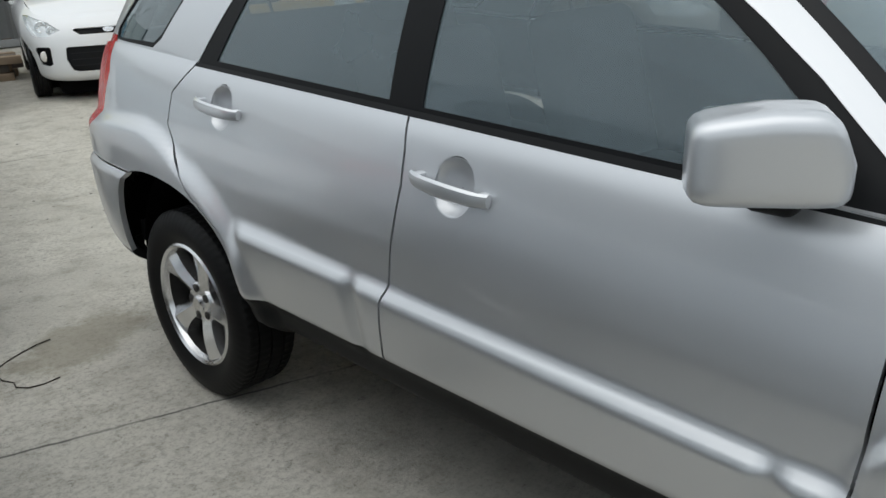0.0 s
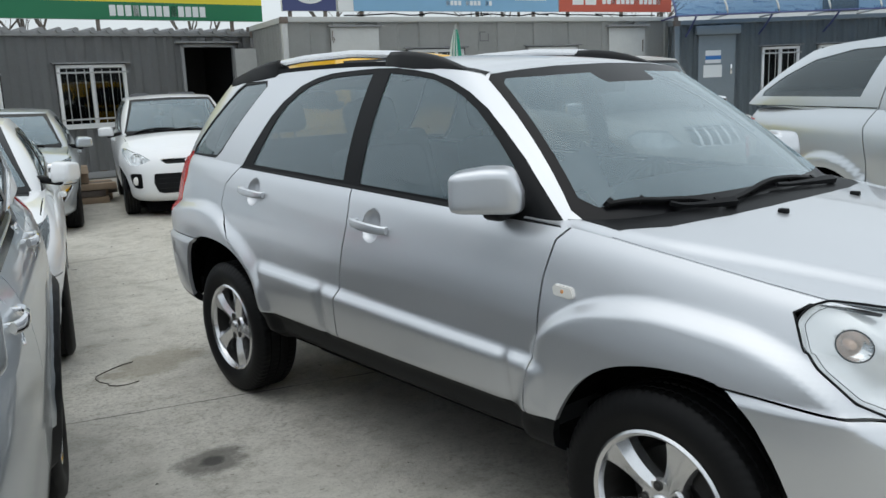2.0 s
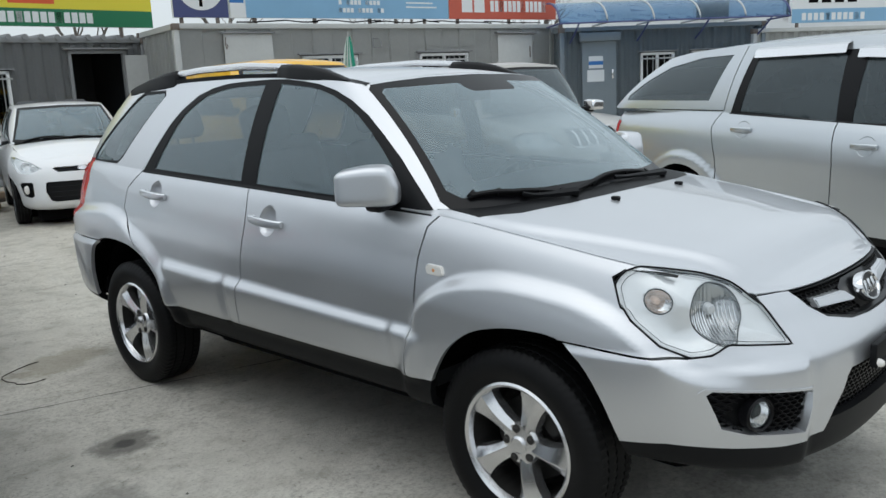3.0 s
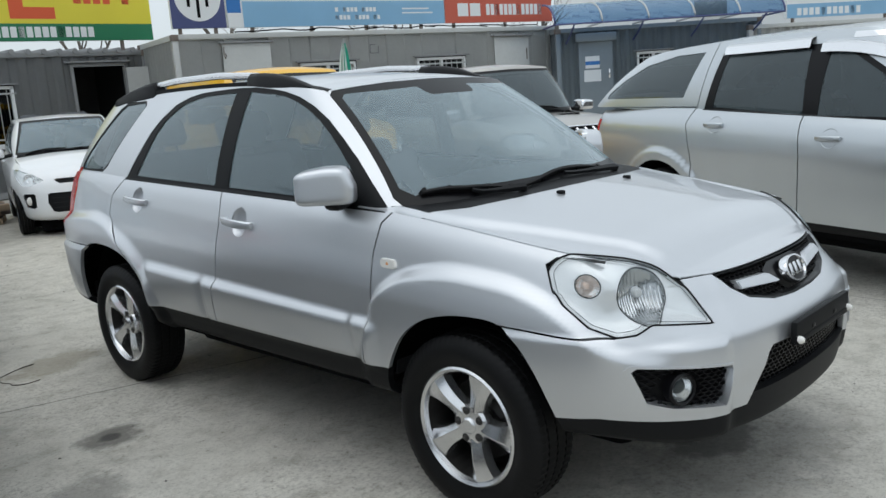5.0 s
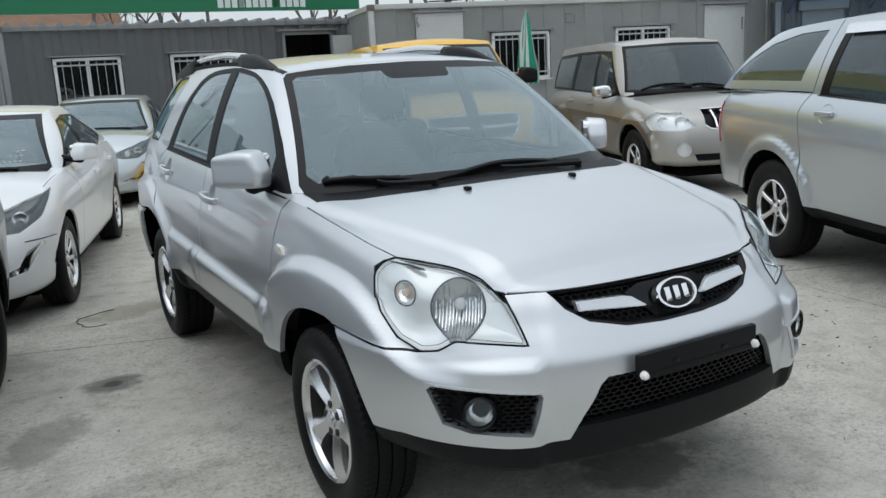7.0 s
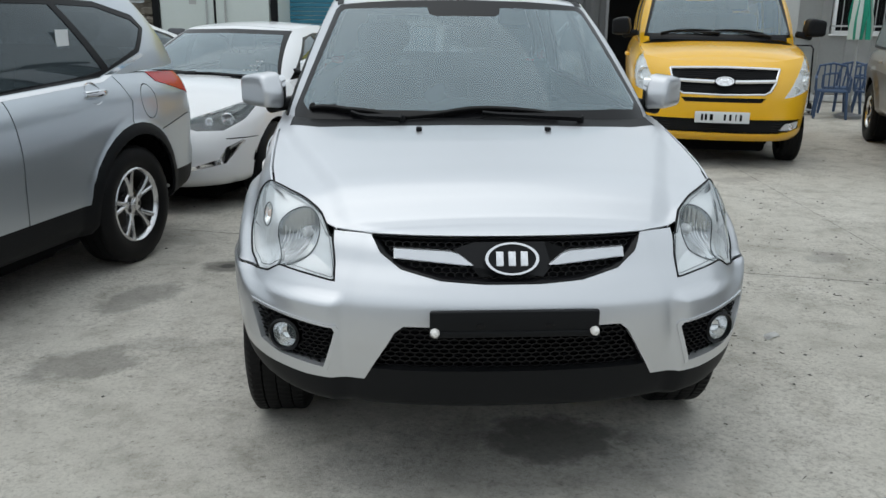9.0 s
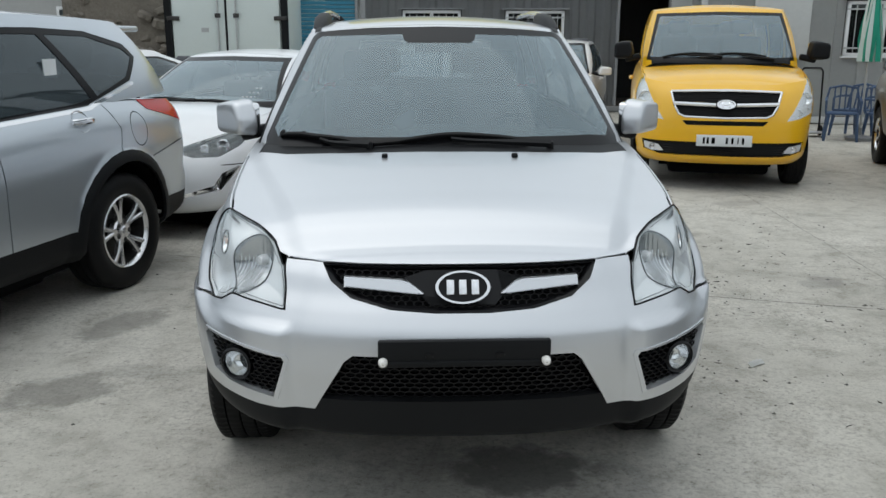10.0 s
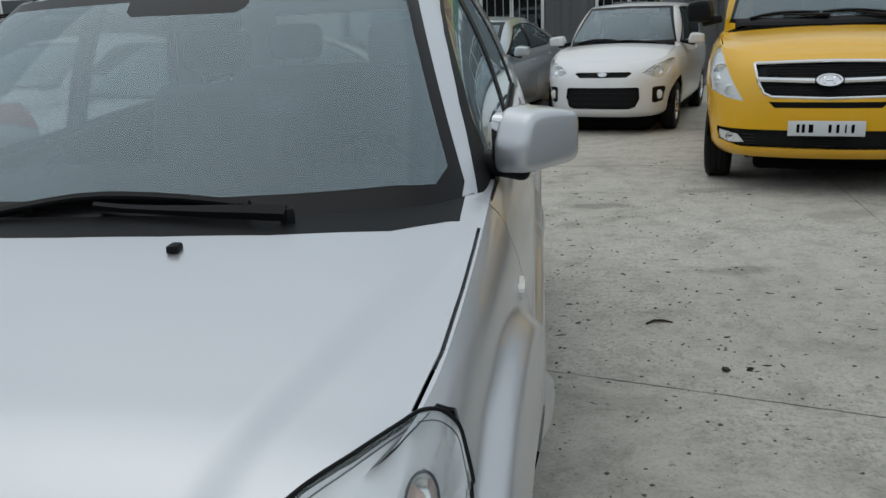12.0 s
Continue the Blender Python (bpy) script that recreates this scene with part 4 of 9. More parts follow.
# ---------------------------------------------------------------- the silver sport utility car in the middle
def main_car():
    car = thing("sport_utility_car", pose(0, 0, 0), "silver sport utility car with five-spoke alloy wheels and roof rails", "car")
    def extra(y, z):
        # raised band along the doors, nipped at its ends
        ridge = 0.650 + 0.036 * (y - 0.47)
        band = sstep(0.475, 0.53, z) * (1 - sstep(-0.002, 0.042, z - ridge))
        run = sstep(0.36, 0.44, y) * (1 - sstep(2.16, 2.26, y))
        pinch = 1 - 0.5 * np.exp(-((y - 0.56) / 0.018) ** 2) - 0.5 * np.exp(-((y - 1.66) / 0.022) ** 2)
        lower_taper = 0.72 + 0.28 * sstep(0.52, 0.66, z)
        # ledges on the two bumpers
        ledge = (1 - sstep(-0.022, 0.0, z - 0.745)) * (1 - sstep(-0.22, -0.17, y)) * 0.012
        back = (1 - sstep(-0.022, 0.0, z - 0.782)) * sstep(2.86, 2.91, y) * 0.016
        return 0.032 * band * run * np.clip(pinch, 0, 1) * lower_taper + ledge + back
    S = dict(n=320, m=60, nw=131, mg=30, base=2.63, hub=0.36, arch=0.448,
             plan=[(0, -0.905), (0.33, -0.882), (0.58, -0.80), (0.735, -0.66), (0.828, -0.46), (0.872, -0.15), (0.897, 0.5), (0.902, 1.5), (0.898, 2.5), (0.886, 2.95), (0.855, 3.20), (0.785, 3.38), (0.60, 3.445), (0.3, 3.46), (0, 3.465)],
             top=[(-0.92, 0.882), (-0.80, 0.886), (-0.74, 0.905), (-0.66, 0.938), (-0.56, 0.962), (-0.39, 0.985), (0.0, 1.042), (0.45, 1.096), (1.5, 1.142), (2.45, 1.175), (3.1, 1.20), (3.5, 1.16)],
             bottom=[(-0.92, 0.372), (-0.5, 0.385), (-0.2, 0.38), (0.4, 0.37), (2.2, 0.38), (2.9, 0.385), (3.5, 0.395)],
             front=[(0.372, 0.05), (0.395, 0.022), (0.45, 0.010), (0.55, 0.0), (0.64, 0.004), (0.70, 0.014), (0.75, 0.045), (0.80, 0.085), (0.85, 0.118), (0.882, 0.15)],
             side=[(0.37, 0.11), (0.41, 0.055), (0.47, 0.035), (0.60, 0.018), (0.72, 0.012), (0.80, 0.012), (0.86, 0.018), (0.95, 0.035), (1.03, 0.057), (1.08, 0.075), (1.12, 0.098)],
             rear=[(0.42, 0.10), (0.46, 0.02), (0.60, 0.0), (0.72, 0.01), (0.76, 0.05), (0.85, 0.06), (1.0, 0.075), (1.16, 0.11)],
             extra_front=lambda x, z: 0.022 * sstep(0.495, 0.535, np.abs(x)) * (1 - sstep(0.695, 0.725, z)) + 0.008 * (1 - sstep(-0.03, 0.03, np.abs(x) - (0.475 + 0.06 * (0.88 - np.minimum(z, 0.88))))) * sstep(0.53, 0.60, z), flare=(0.485, 0.555, 0.034), flare_front=[(-0.80, 0.66), (-0.60, 0.70), (-0.53, 0.734), (-0.467, 0.783), (-0.346, 0.855), (-0.19, 0.897), (0.023, 0.912), (0.176, 0.897), (0.251, 0.879), (0.331, 0.843), (0.391, 0.798), (0.45, 0.72)],
             flare_rear=[(2.42, 0.80), (2.541, 0.895), (2.666, 0.950), (2.80, 0.968), (3.0, 0.958), (3.35, 0.93)], extra=extra, bonnet_end=0.55, bonnet_crown=0.085, crease=([(-0.76, 0.47), (-0.64, 0.50), (-0.45, 0.555), (-0.2, 0.635), (0.1, 0.735), (0.3, 0.78)], 0.018, 0.07),
             belt_ring=[(0, 0.10, 1.085), (0.35, 0.14, 1.086), (0.62, 0.23, 1.082), (0.765, 0.36, 1.070), (0.80, 0.60, 1.088), (0.80, 1.5, 1.138), (0.797, 2.4, 1.17), (0.785, 2.95, 1.19), (0.75, 3.20, 1.19), (0.68, 3.31, 1.18), (0.5, 3.35, 1.17), (0, 3.365, 1.16)],
             roof_ring=[(0, 0.875, 1.590), (0.30, 0.885, 1.582), (0.50, 0.915, 1.566), (0.575, 0.965, 1.560), (0.605, 1.14, 1.583), (0.615, 1.65, 1.612), (0.605, 2.30, 1.612), (0.598, 2.72, 1.597), (0.575, 2.93, 1.585), (0.52, 3.02, 1.585), (0.35, 3.05, 1.59), (0, 3.06, 1.60)],
             roof_crown=0.11, bow=0.018, bonnet_tag="bonnet")
    sk = S["skin"] = car_skin(S)
    tree = sk.tree()
    # wheel openings
    front_arch = [(0.385, 0.28), (0.365, 0.45), (0.325, 0.545), (0.25, 0.65), (0.15, 0.722), (0.03, 0.757), (-0.09, 0.767), (-0.195, 0.757), (-0.28, 0.700), (-0.34, 0.61), (-0.385, 0.50), (-0.41, 0.40), (-0.415, 0.28)]
    rear_arch = [(2.19, 0.28), (2.185, 0.46), (2.215, 0.57), (2.28, 0.675), (2.37, 0.742), (2.49, 0.787), (2.62, 0.806), (2.75, 0.808), (2.885, 0.782), (2.965, 0.70), (3.01, 0.58), (3.03, 0.43), (3.03, 0.28)]
    def rounded(line, n):
        p = np.array([line[0]] + list(line) + [line[-1]], float)
        t = np.linspace(0, len(line) - 1.0001, n)
        i = t.astype(int)
        u = (t - i)[:, None]
        p0, p1, p2, p3 = p[i], p[i + 1], p[i + 2], p[np.minimum(i + 3, len(p) - 1)]
        return [tuple(q) for q in 0.5 * (2 * p1 + (p2 - p0) * u + (2 * p0 - 5 * p1 + 4 * p2 - p3) * u ** 2 + (3 * p1 - p0 - 3 * p2 + p3) * u ** 3)]
    for line in (front_arch, rear_arch):
        on_sides(sk, rounded(line, 34), "hole", lim=0.1)
    # glass
    def arc(pts, n):
        f = pchip(pts)
        return [(float(y), float(f(y))) for y in np.linspace(pts[0][0], pts[-1][0], n)]
    frame = arc([(0.40, 1.085), (0.69, 1.325), (0.97, 1.497), (1.21, 1.572), (1.52, 1.603), (1.85, 1.597), (2.08, 1.563), (2.24, 1.475)], 17) + [(2.31, 1.41), (2.50, 1.165), (1.5, 1.128)]
    gf = [(0.63, 1.118)] + arc([(0.635, 1.235), (0.80, 1.368), (1.0, 1.485), (1.22, 1.556), (1.465, 1.583)], 10) + [(1.485, 1.150)]
    gr = [(1.60, 1.156)] + arc([(1.58, 1.584), (1.83, 1.579), (2.05, 1.545), (2.20, 1.462)], 9) + [(2.25, 1.405), (2.385, 1.186)]
    gq = [(2.80, 1.215), (2.75, 1.245), (2.475, 1.545), (2.50, 1.572), (2.73, 1.562), (2.79, 1.53), (3.12, 1.245), (3.115, 1.215)]
    for s in (1, -1):
        kk = lambda c, n, s=s: n.x * s > 0.25 and c.x * s > 0.3 and c.z > 1.06
        sk.cut(gf, (0, 1, 0), (0, 0, 1), "glass_front", kk)
        sk.cut(gr, (0, 1, 0), (0, 0, 1), "glass_rear", kk)
        sk.cut(gq, (0, 1, 0), (0, 0, 1), "glass_quarter", kk)
        sk.cut(frame, (0, 1, 0), (0, 0, 1), "frame", kk)
        sk.cut([tuple(Vector(p) + (Vector(p) - Vector((2.79, 1.39))).normalized() * 0.016) for p in gq], (0, 1, 0), (0, 0, 1), "frame", kk)
    ws = [(-0.735, 1.07), (0.735, 1.07), (0.742, 1.13), (0.586, 1.538), (0.56, 1.563), (0.30, 1.580), (0, 1.586), (-0.30, 1.580), (-0.56, 1.563), (-0.586, 1.538), (-0.742, 1.13)]
    wk = lambda c, n: n.y < -0.3 and c.y > 0.05 and c.z > 1.07
    inner = [(-0.60, 1.146), (0, 1.150), (0.60, 1.146), (0.685, 1.138), (0.706, 1.165), (0.564, 1.525), (0.54, 1.541), (0, 1.556), (-0.54, 1.541), (-0.564, 1.525), (-0.706, 1.165), (-0.685, 1.138)]
    # black shade behind the rear-view mirror
    sk.cut([(-0.175, 1.575), (-0.16, 1.525), (-0.14, 1.513), (0.14, 1.513), (0.16, 1.525), (0.175, 1.575)], (1, 0, 0), (0, 0, 1), "screen_band", wk)
    sk.cut(inner, (1, 0, 0), (0, 0, 1), "windscreen", wk)
    sk.cut(ws, (1, 0, 0), (0, 0, 1), "screen_band", wk)
    sk.cut([(-0.9, 1.06), (0.9, 1.06), (0.9, 1.105), (-0.9, 1.105)], (1, 0, 0), (0, 0, 1), "cowl", lambda c, n: n.y < -0.3 and c.y > 0.08 and c.y < 0.5 and c.z > 1.06 and abs(c.x) < 0.765)
    edge = [(-0.745, 0.225), (-0.62, 0.135), (-0.40, 0.075), (-0.2, 0.05), (0, 0.042), (0.2, 0.05), (0.40, 0.075), (0.62, 0.135), (0.745, 0.225)]
    for a, b in zip(edge, edge[1:]):
        sk.cut([a, b, (b[0], 0.7), (a[0], 0.7)], (1, 0, 0), (0, 1, 0), "cowl", None, only="bonnet")
    # rear window
    sk.cut([(-0.55, 1.22), (0.55, 1.22), (0.47, 1.53), (-0.47, 1.53)], (1, 0, 0), (0, 0, 1), "glass_back", lambda c, n: n.y > 0.3 and c.y > 2.8)
    # lamps
    lamp = [(0.517, -0.774, 0.752), (0.60, -0.72, 0.762), (0.69, -0.655, 0.772), (0.725, -0.62, 0.745), (0.765, -0.575, 0.737), (0.80, -0.50, 0.765), (0.817, -0.42, 0.83), (0.808, -0.372, 0.885), (0.79, -0.343, 0.950),
            (0.763, -0.368, 0.972), (0.72, -0.432, 0.970), (0.669, -0.495, 0.962), (0.623, -0.543, 0.948), (0.567, -0.611, 0.920), (0.539, -0.674, 0.887), (0.527, -0.718, 0.830)]
    mirrored(sk, lamp, "lamp", 0.62, only="body")
    mid = Vector((0.665, -0.575, 0.85))
    mirrored(sk, [tuple(Vector(p) + (Vector(p) - mid).normalized() * 0.004) for p in lamp], "gasket", 0.62, only="body")
    upper = [(0.523, -0.82), (0.527, -0.718), (0.539, -0.674), (0.567, -0.611), (0.623, -0.543), (0.669, -0.495), (0.72, -0.432), (0.763, -0.368), (0.79, -0.343), (0.90, -0.343), (0.90, -0.82)]
    rimmed = [(0.519, -0.84), (0.524, -0.717), (0.535, -0.672), (0.563, -0.608), (0.620, -0.540), (0.666, -0.492), (0.718, -0.429), (0.761, -0.365), (0.79, -0.340), (0.92, -0.340), (0.92, -0.84)]
    for s in (1, -1):
        sk.cut([(s * a, b) for a, b in upper], (1, 0, 0), (0, 1, 0), "lamp", None, only="bonnet")
        sk.cut([(s * a, b) for a, b in rimmed], (1, 0, 0), (0, 1, 0), "gasket", None, only="bonnet")
    tail = [(0.80, 3.30, 0.86), (0.835, 3.17, 0.92), (0.825, 3.12, 1.10), (0.80, 3.16, 1.22), (0.70, 3.36, 1.22), (0.72, 3.40, 0.88)]
    mirrored(sk, tail, "tail", 0.7)
    # front openings
    grille = [(-0.408, 0.8755), (-0.385, 0.835), (-0.325, 0.794), (-0.21, 0.768), (-0.08, 0.760), (0.08, 0.760), (0.21, 0.768), (0.325, 0.794), (0.385, 0.835), (0.408, 0.8755)]
    low = [(-0.415, 0.505), (0.415, 0.505), (0.345, 0.625), (0.32, 0.645), (-0.32, 0.645), (-0.345, 0.625)]
    fog = [(0.555, 0.503), (0.70, 0.517), (0.755, 0.538), (0.785, 0.640), (0.775, 0.652), (0.53, 0.628), (0.522, 0.615)]
    U, V = (1, 0, 0), (0, 0, 1)
    fk = lambda c, n: n.y < -0.1 and c.y < -0.3
    for s in (1, -1):
        sk.cut([(s * 0.41, 0.8800), (s * 0.55, 0.8800), (s * 0.55, 0.90), (s * 0.41, 0.90)], U, V, "gap", lambda c, n: n.y < -0.45 and c.y < -0.5 and c.z < 0.885)
    sk.cut([(-0.41, 0.8755), (0.41, 0.8755), (0.41, 0.90), (-0.41, 0.90)], U, V, "gap", lambda c, n: n.y < -0.45 and c.y < -0.5 and c.z < 0.885)
    sk.cut(grille, U, V, "grille", fk)
    sk.cut(low, U, V, "intake", fk)
    for s in (1, -1):
        sk.cut([(s * a, b) for a, b in fog], U, V, "fog_recess", fk)
        c0 = Vector((0.655, 0.575))
        sk.cut([(s * p.x, p.y) for p in [Vector(q) + (Vector(q) - c0).normalized() * 0.014 for q in fog]], U, V, "fog_bezel", fk)
    # black lower valance, raised in the middle, and the black sill
    sk.cut([(-0.95, 0.30), (0.95, 0.30), (0.95, 0.445), (0.87, 0.455), (0.82, 0.478), (0.60, 0.466), (0.435, 0.468), (0.415, 0.505), (-0.415, 0.505), (-0.435, 0.468), (-0.60, 0.466), (-0.82, 0.478), (-0.87, 0.455), (-0.95, 0.445)], U, V, "valance", lambda c, n: c.y < -0.33)
    sk.cut([(-0.95, 0.30), (0.95, 0.30), (0.95, 0.445), (-0.95, 0.445)], U, V, "rear_valance", lambda c, n: c.y > 2.95)
    on_sides(sk, [(0.30, 0.3), (2.4, 0.3), (2.4, 0.517), (0.30, 0.505)], "sill", lim=-0.5)
    # joints
    seam(sk, [(0.36, 1.095), (0.405, 1.05), (0.425, 0.94), (0.435, 0.71), (0.46, 0.48)], 0.007)
    seam(sk, [(1.515, 1.135), (1.50, 1.06), (1.495, 0.98), (1.535, 0.70), (1.57, 0.48)], 0.007)
    seam(sk, [(2.49, 1.17), (2.60, 1.08), (2.615, 0.98), (2.55, 0.90), (2.44, 0.79), (2.28, 0.70), (2.21, 0.58), (2.19, 0.487)], 0.006)
    seam(sk, [(2.87, 0.784), (3.5, 0.786)], 0.006, lim=-0.2)
    # bumper joint from the wheel opening to the lamp
    seam(sk, [(-0.18, 0.752), (-0.30, 0.748), (-0.45, 0.738), (-0.58, 0.736)], 0.006)
    # bonnet joints in plan
    kb = lambda c, n: n.z > 0.35 and c.z > 0.85 and c.z < 1.15
    rim_line = sk.inner[:, -1]
    def edge_at(y):
        k = slice(0, len(rim_line) // 2)
        return (float(np.interp(y, rim_line[k, 1], rim_line[k, 0])) - 0.008, y)
    for s in (1, -1):
        for a, b in ((edge_at(-0.40), edge_at(-0.25)), (edge_at(-0.25), edge_at(-0.05)), (edge_at(-0.05), edge_at(0.12)), (edge_at(0.12), edge_at(0.22))):
            sk.cut(line_poly((s * a[0], a[1]), (s * b[0], b[1]), 0.007), (1, 0, 0), (0, 1, 0), "gap", None, only="bonnet")
    pal = M["silver"]
    for y, z in ((1.335, 1.003), (2.305, 1.064)):
        on_sides(sk, circle(y - 0.005, z, 0.060, 26, 0.066), "cup")
    sk.piece("body", "body", pal, car, rim=lambda p: 0.003 if p.y < -0.3 and p.z > 0.85 else 0.02)
    sk.piece("bonnet", "bonnet", pal, car, rim=0.004)
    for s in (1, -1):
        sk.piece("window_frame", "frame", M["black_plastic"], car, "black window frame", shift=0.002, rim=0.015, keep=lambda c, n, s=s: c.x * s > 0)
    for s in (1, -1):
        ks = lambda c, n, s=s: c.x * s > 0
        for t in ("glass_front", "glass_rear", "glass_quarter"):
            sk.piece("side_window", t, M[{"glass_front": "glass", "glass_rear": "glass_privacy"}.get(t, "glass_quarter")], car, shift=0.006, keep=ks)
    sk.piece("windscreen", "windscreen", M["glass_ws"], car, "clear windscreen", shift=0.001)
    sk.piece("windscreen_band", "screen_band", M["black_gloss"], car, "black border of the windscreen", shift=0.001, rim=0.004)
    sk.piece("cowl", "cowl", M["black_plastic"], car, "black plastic cowl under the wipers", shift=0.002)
    sk.piece("rear_window", "glass_back", M["glass_privacy"], car, shift=0.004)
    sk.piece("valance", "valance", M["black_plastic"], car, "black plastic lower bumper", rim=0.03)
    sk.piece("rear_valance", "rear_valance", M["black_plastic"], car, "black plastic lower rear bumper", rim=0.03)
    for s in (1, -1):
        sk.piece("sill", "sill", M["black_plastic"], car, "black plastic sill", rim=0.03, keep=lambda c, n, s=s: c.x * s > 0)
    for s in (1, -1):
        ks = lambda c, n, s=s: c.x * s > 0
        hl = new("headlamp"); hl.parent = car
        tagged(hl, "clear headlamp with chrome reflector")
        sk.piece("gasket", "gasket", M["black_gloss"], hl, "black rubber gasket", shift=0.003, rim=0.02, keep=ks)
        corner_lamp(hl, tree, s, lamp, 0.62)
    for s in (1, -1):
        sk.piece("tail_lamp", "tail", M["red_lens"], car, "red tail lamp", rim=0.02, keep=lambda c, n, s=s: c.x * s > 0)
    # grille insert, mesh, chrome bars and badge
    def surf(inset):
        def f(x, z):
            h = tree.ray_cast(Vector((x, -3, z)), Vector((0, 1, 0)))
            return h[0].y + inset if h[0] else None
        return f
    gr_ = new("grille"); gr_.parent = car
    tagged(gr_, "black honeycomb grille with two chrome bars")
    sk.piece("backing", "grille", M["black_plastic"], gr_, shift=0.03)
    bm = bmesh.new()
    outer = [Vector((x, 0, z)) for x, z in even(np.array(grille + grille[:1]), 121)[:-1]]
    rows = []
    for k, depth in ((1.0, 0.022), (1.0, 0.001), (0.955, 0.004), (0.93, 0.022)):
        rows.append([bm.verts.new((p.x * k, (surf(depth)(p.x * 0.99, min(max(p.z, 0.762), 0.873)) or -0.75), 0.819 + (p.z - 0.819) * (1 - (1 - k) * 2.6))) for p in outer])
    for p, q in zip(rows, rows[1:]):
        for i in range(len(p)):
            j = (i + 1) % len(p)
            bm.faces.new((p[i], p[j], q[j], q[i]))
    part("surround", bm, M["black_gloss"], gr_)
    hex_mesh("mesh", dict(box=(-0.38, 0.38, 0.755, 0.872), inside=in_poly([(a * 0.94, 0.819 + (b - 0.819) * 0.85) for a, b in grille])), 0.0145, 0.0036, 0.012, surf(0.012), M["black_gloss"], gr_)
    for s in (1, -1):
        bm = bmesh.new()
        pts = [(0.345, 0.849), (0.345, 0.823), (0.135, 0.808), (0.112, 0.809), (0.155, 0.838), (0.18, 0.844)]
        fr = [Vector((s * x, surf(-0.008)(s * x, z), z)) for x, z in pts]
        bk = [p + Vector((0, 0.025, 0)) for p in fr]
        a = [bm.verts.new(p) for p in fr]; b = [bm.verts.new(p) for p in bk]
        bm.faces.new(a); bm.faces.new(b[::-1])
        for i in range(6):
            bm.faces.new((a[i], a[(i + 1) % 6], b[(i + 1) % 6], b[i]))
        bmesh.ops.bevel(bm, geom=[e for e in bm.edges if all(v in a for v in e.verts)], offset=0.004, segments=2, affect="EDGES")
        part("bar", bm, M["silver"], gr_, "silver grille bar")
    bm = bmesh.new()
    pts = [(0.17, 0.848), (0.105, 0.866), (-0.105, 0.866), (-0.17, 0.848), (-0.12, 0.803), (-0.095, 0.778), (0.095, 0.778), (0.12, 0.803)]
    bm.faces.new([bm.verts.new((x, surf(0.006)(x, z), z)) for x, z in pts])
    bmesh.ops.solidify(bm, geom=bm.faces[:], thickness=0.006)
    part("badge_plate", bm, M["black_gloss"], gr_, "plain black plate round the badge")
    bdg = new("badge"); bdg.parent = gr_
    y0 = surf(0)(0, 0.826)
    slope = pose(0, y0 - 0.012, 0.826, -24)
    bm = bmesh.new()
    for r, h in ((1.0, 0.0),):
        lathe(bm, [(0.001, -0.008), (0.82, -0.008), (0.86, -0.016), (0.97, -0.016), (1.0, -0.006), (1.0, 0.012)], 40, "y", m=slope @ Matrix.Diagonal((0.082, 1, 0.050, 1)))
    part("oval", bm, M["chrome"], bdg, "chrome oval ring")
    bm = bmesh.new()
    lathe(bm, [(0.001, -0.0095), (0.83, -0.0095)], 40, "y", m=slope @ Matrix.Diagonal((0.082, 1, 0.050, 1)))
    part("field", bm, M["black_gloss"], bdg)
    bm = bmesh.new()
    for x in (-0.036, 0.0, 0.036):
        box(bm, x - 0.011, -0.0135, -0.022, x + 0.011, -0.0085, 0.022, 0.0015, slope)
    part("mark", bm, M["chrome"], bdg)
    sk.piece("intake_backing", "intake", M["black_plastic"], car, shift=0.06)
    hex_mesh("intake_mesh", dict(box=(-0.40, 0.40, 0.505, 0.645), inside=in_poly([(a * 0.98, b) for a, b in low])), 0.0165, 0.0036, 0.014, surf(0.025), M["black_gloss"], car, "black honeycomb mesh of the lower intake")
    for s in (1, -1):
        sk.piece("fog_bezel", "fog_bezel", pal, car, "raised edge round the fog lamp pocket", shift=-0.005, rim=0.045, keep=lambda c, n, s=s: c.x * s > 0)
        sk.piece("fog_pocket", "fog_recess", M["black_plastic"], car, shift=0.04, keep=lambda c, n, s=s: c.x * s > 0)
        fp = [(s * a, b) for a, b in fog]
        hex_mesh("fog_mesh", dict(box=(min(p[0] for p in fp), max(p[0] for p in fp), 0.50, 0.655), inside=lambda x, z, fp=fp, s=s: in_poly(fp)(x, z) and math.hypot(x - s * 0.678, z - 0.575) > 0.05), 0.0135, 0.003, 0.012, surf(0.018), M["black_gloss"], car)
        fl = new("fog_lamp"); fl.parent = car
        c = Vector((s * 0.678, surf(0.0)(s * 0.678, 0.575) + 0.006, 0.575))
        m = Matrix.Translation(c) @ pose(0, 0, 0, 0, 0, s * 22 - 90)
        bm = bmesh.new()
        lathe(bm, [(0.050, -0.03), (0.052, 0.004), (0.046, 0.010), (0.041, 0.006), (0.040, -0.01)], 30, m=m)
        part("ring", bm, M["black_gloss"], fl)
        bm = bmesh.new()
        lathe(bm, [(0.001, -0.045), (0.015, -0.044), (0.028, -0.036), (0.036, -0.022), (0.041, -0.002)], 30, m=m)
        part("bowl", bm, M["reflector"], fl)
        bm = bmesh.new()
        lathe(bm, [(0.001, 0.007), (0.02, 0.006), (0.036, 0.003), (0.041, 0.0)], 30, m=m)
        part("lens", bm, M["lens"], fl)
    # number plate holder with two white caps
    ph = new("plate_holder"); ph.parent = car
    tagged(ph, "empty black number plate holder")
    bm = bmesh.new()
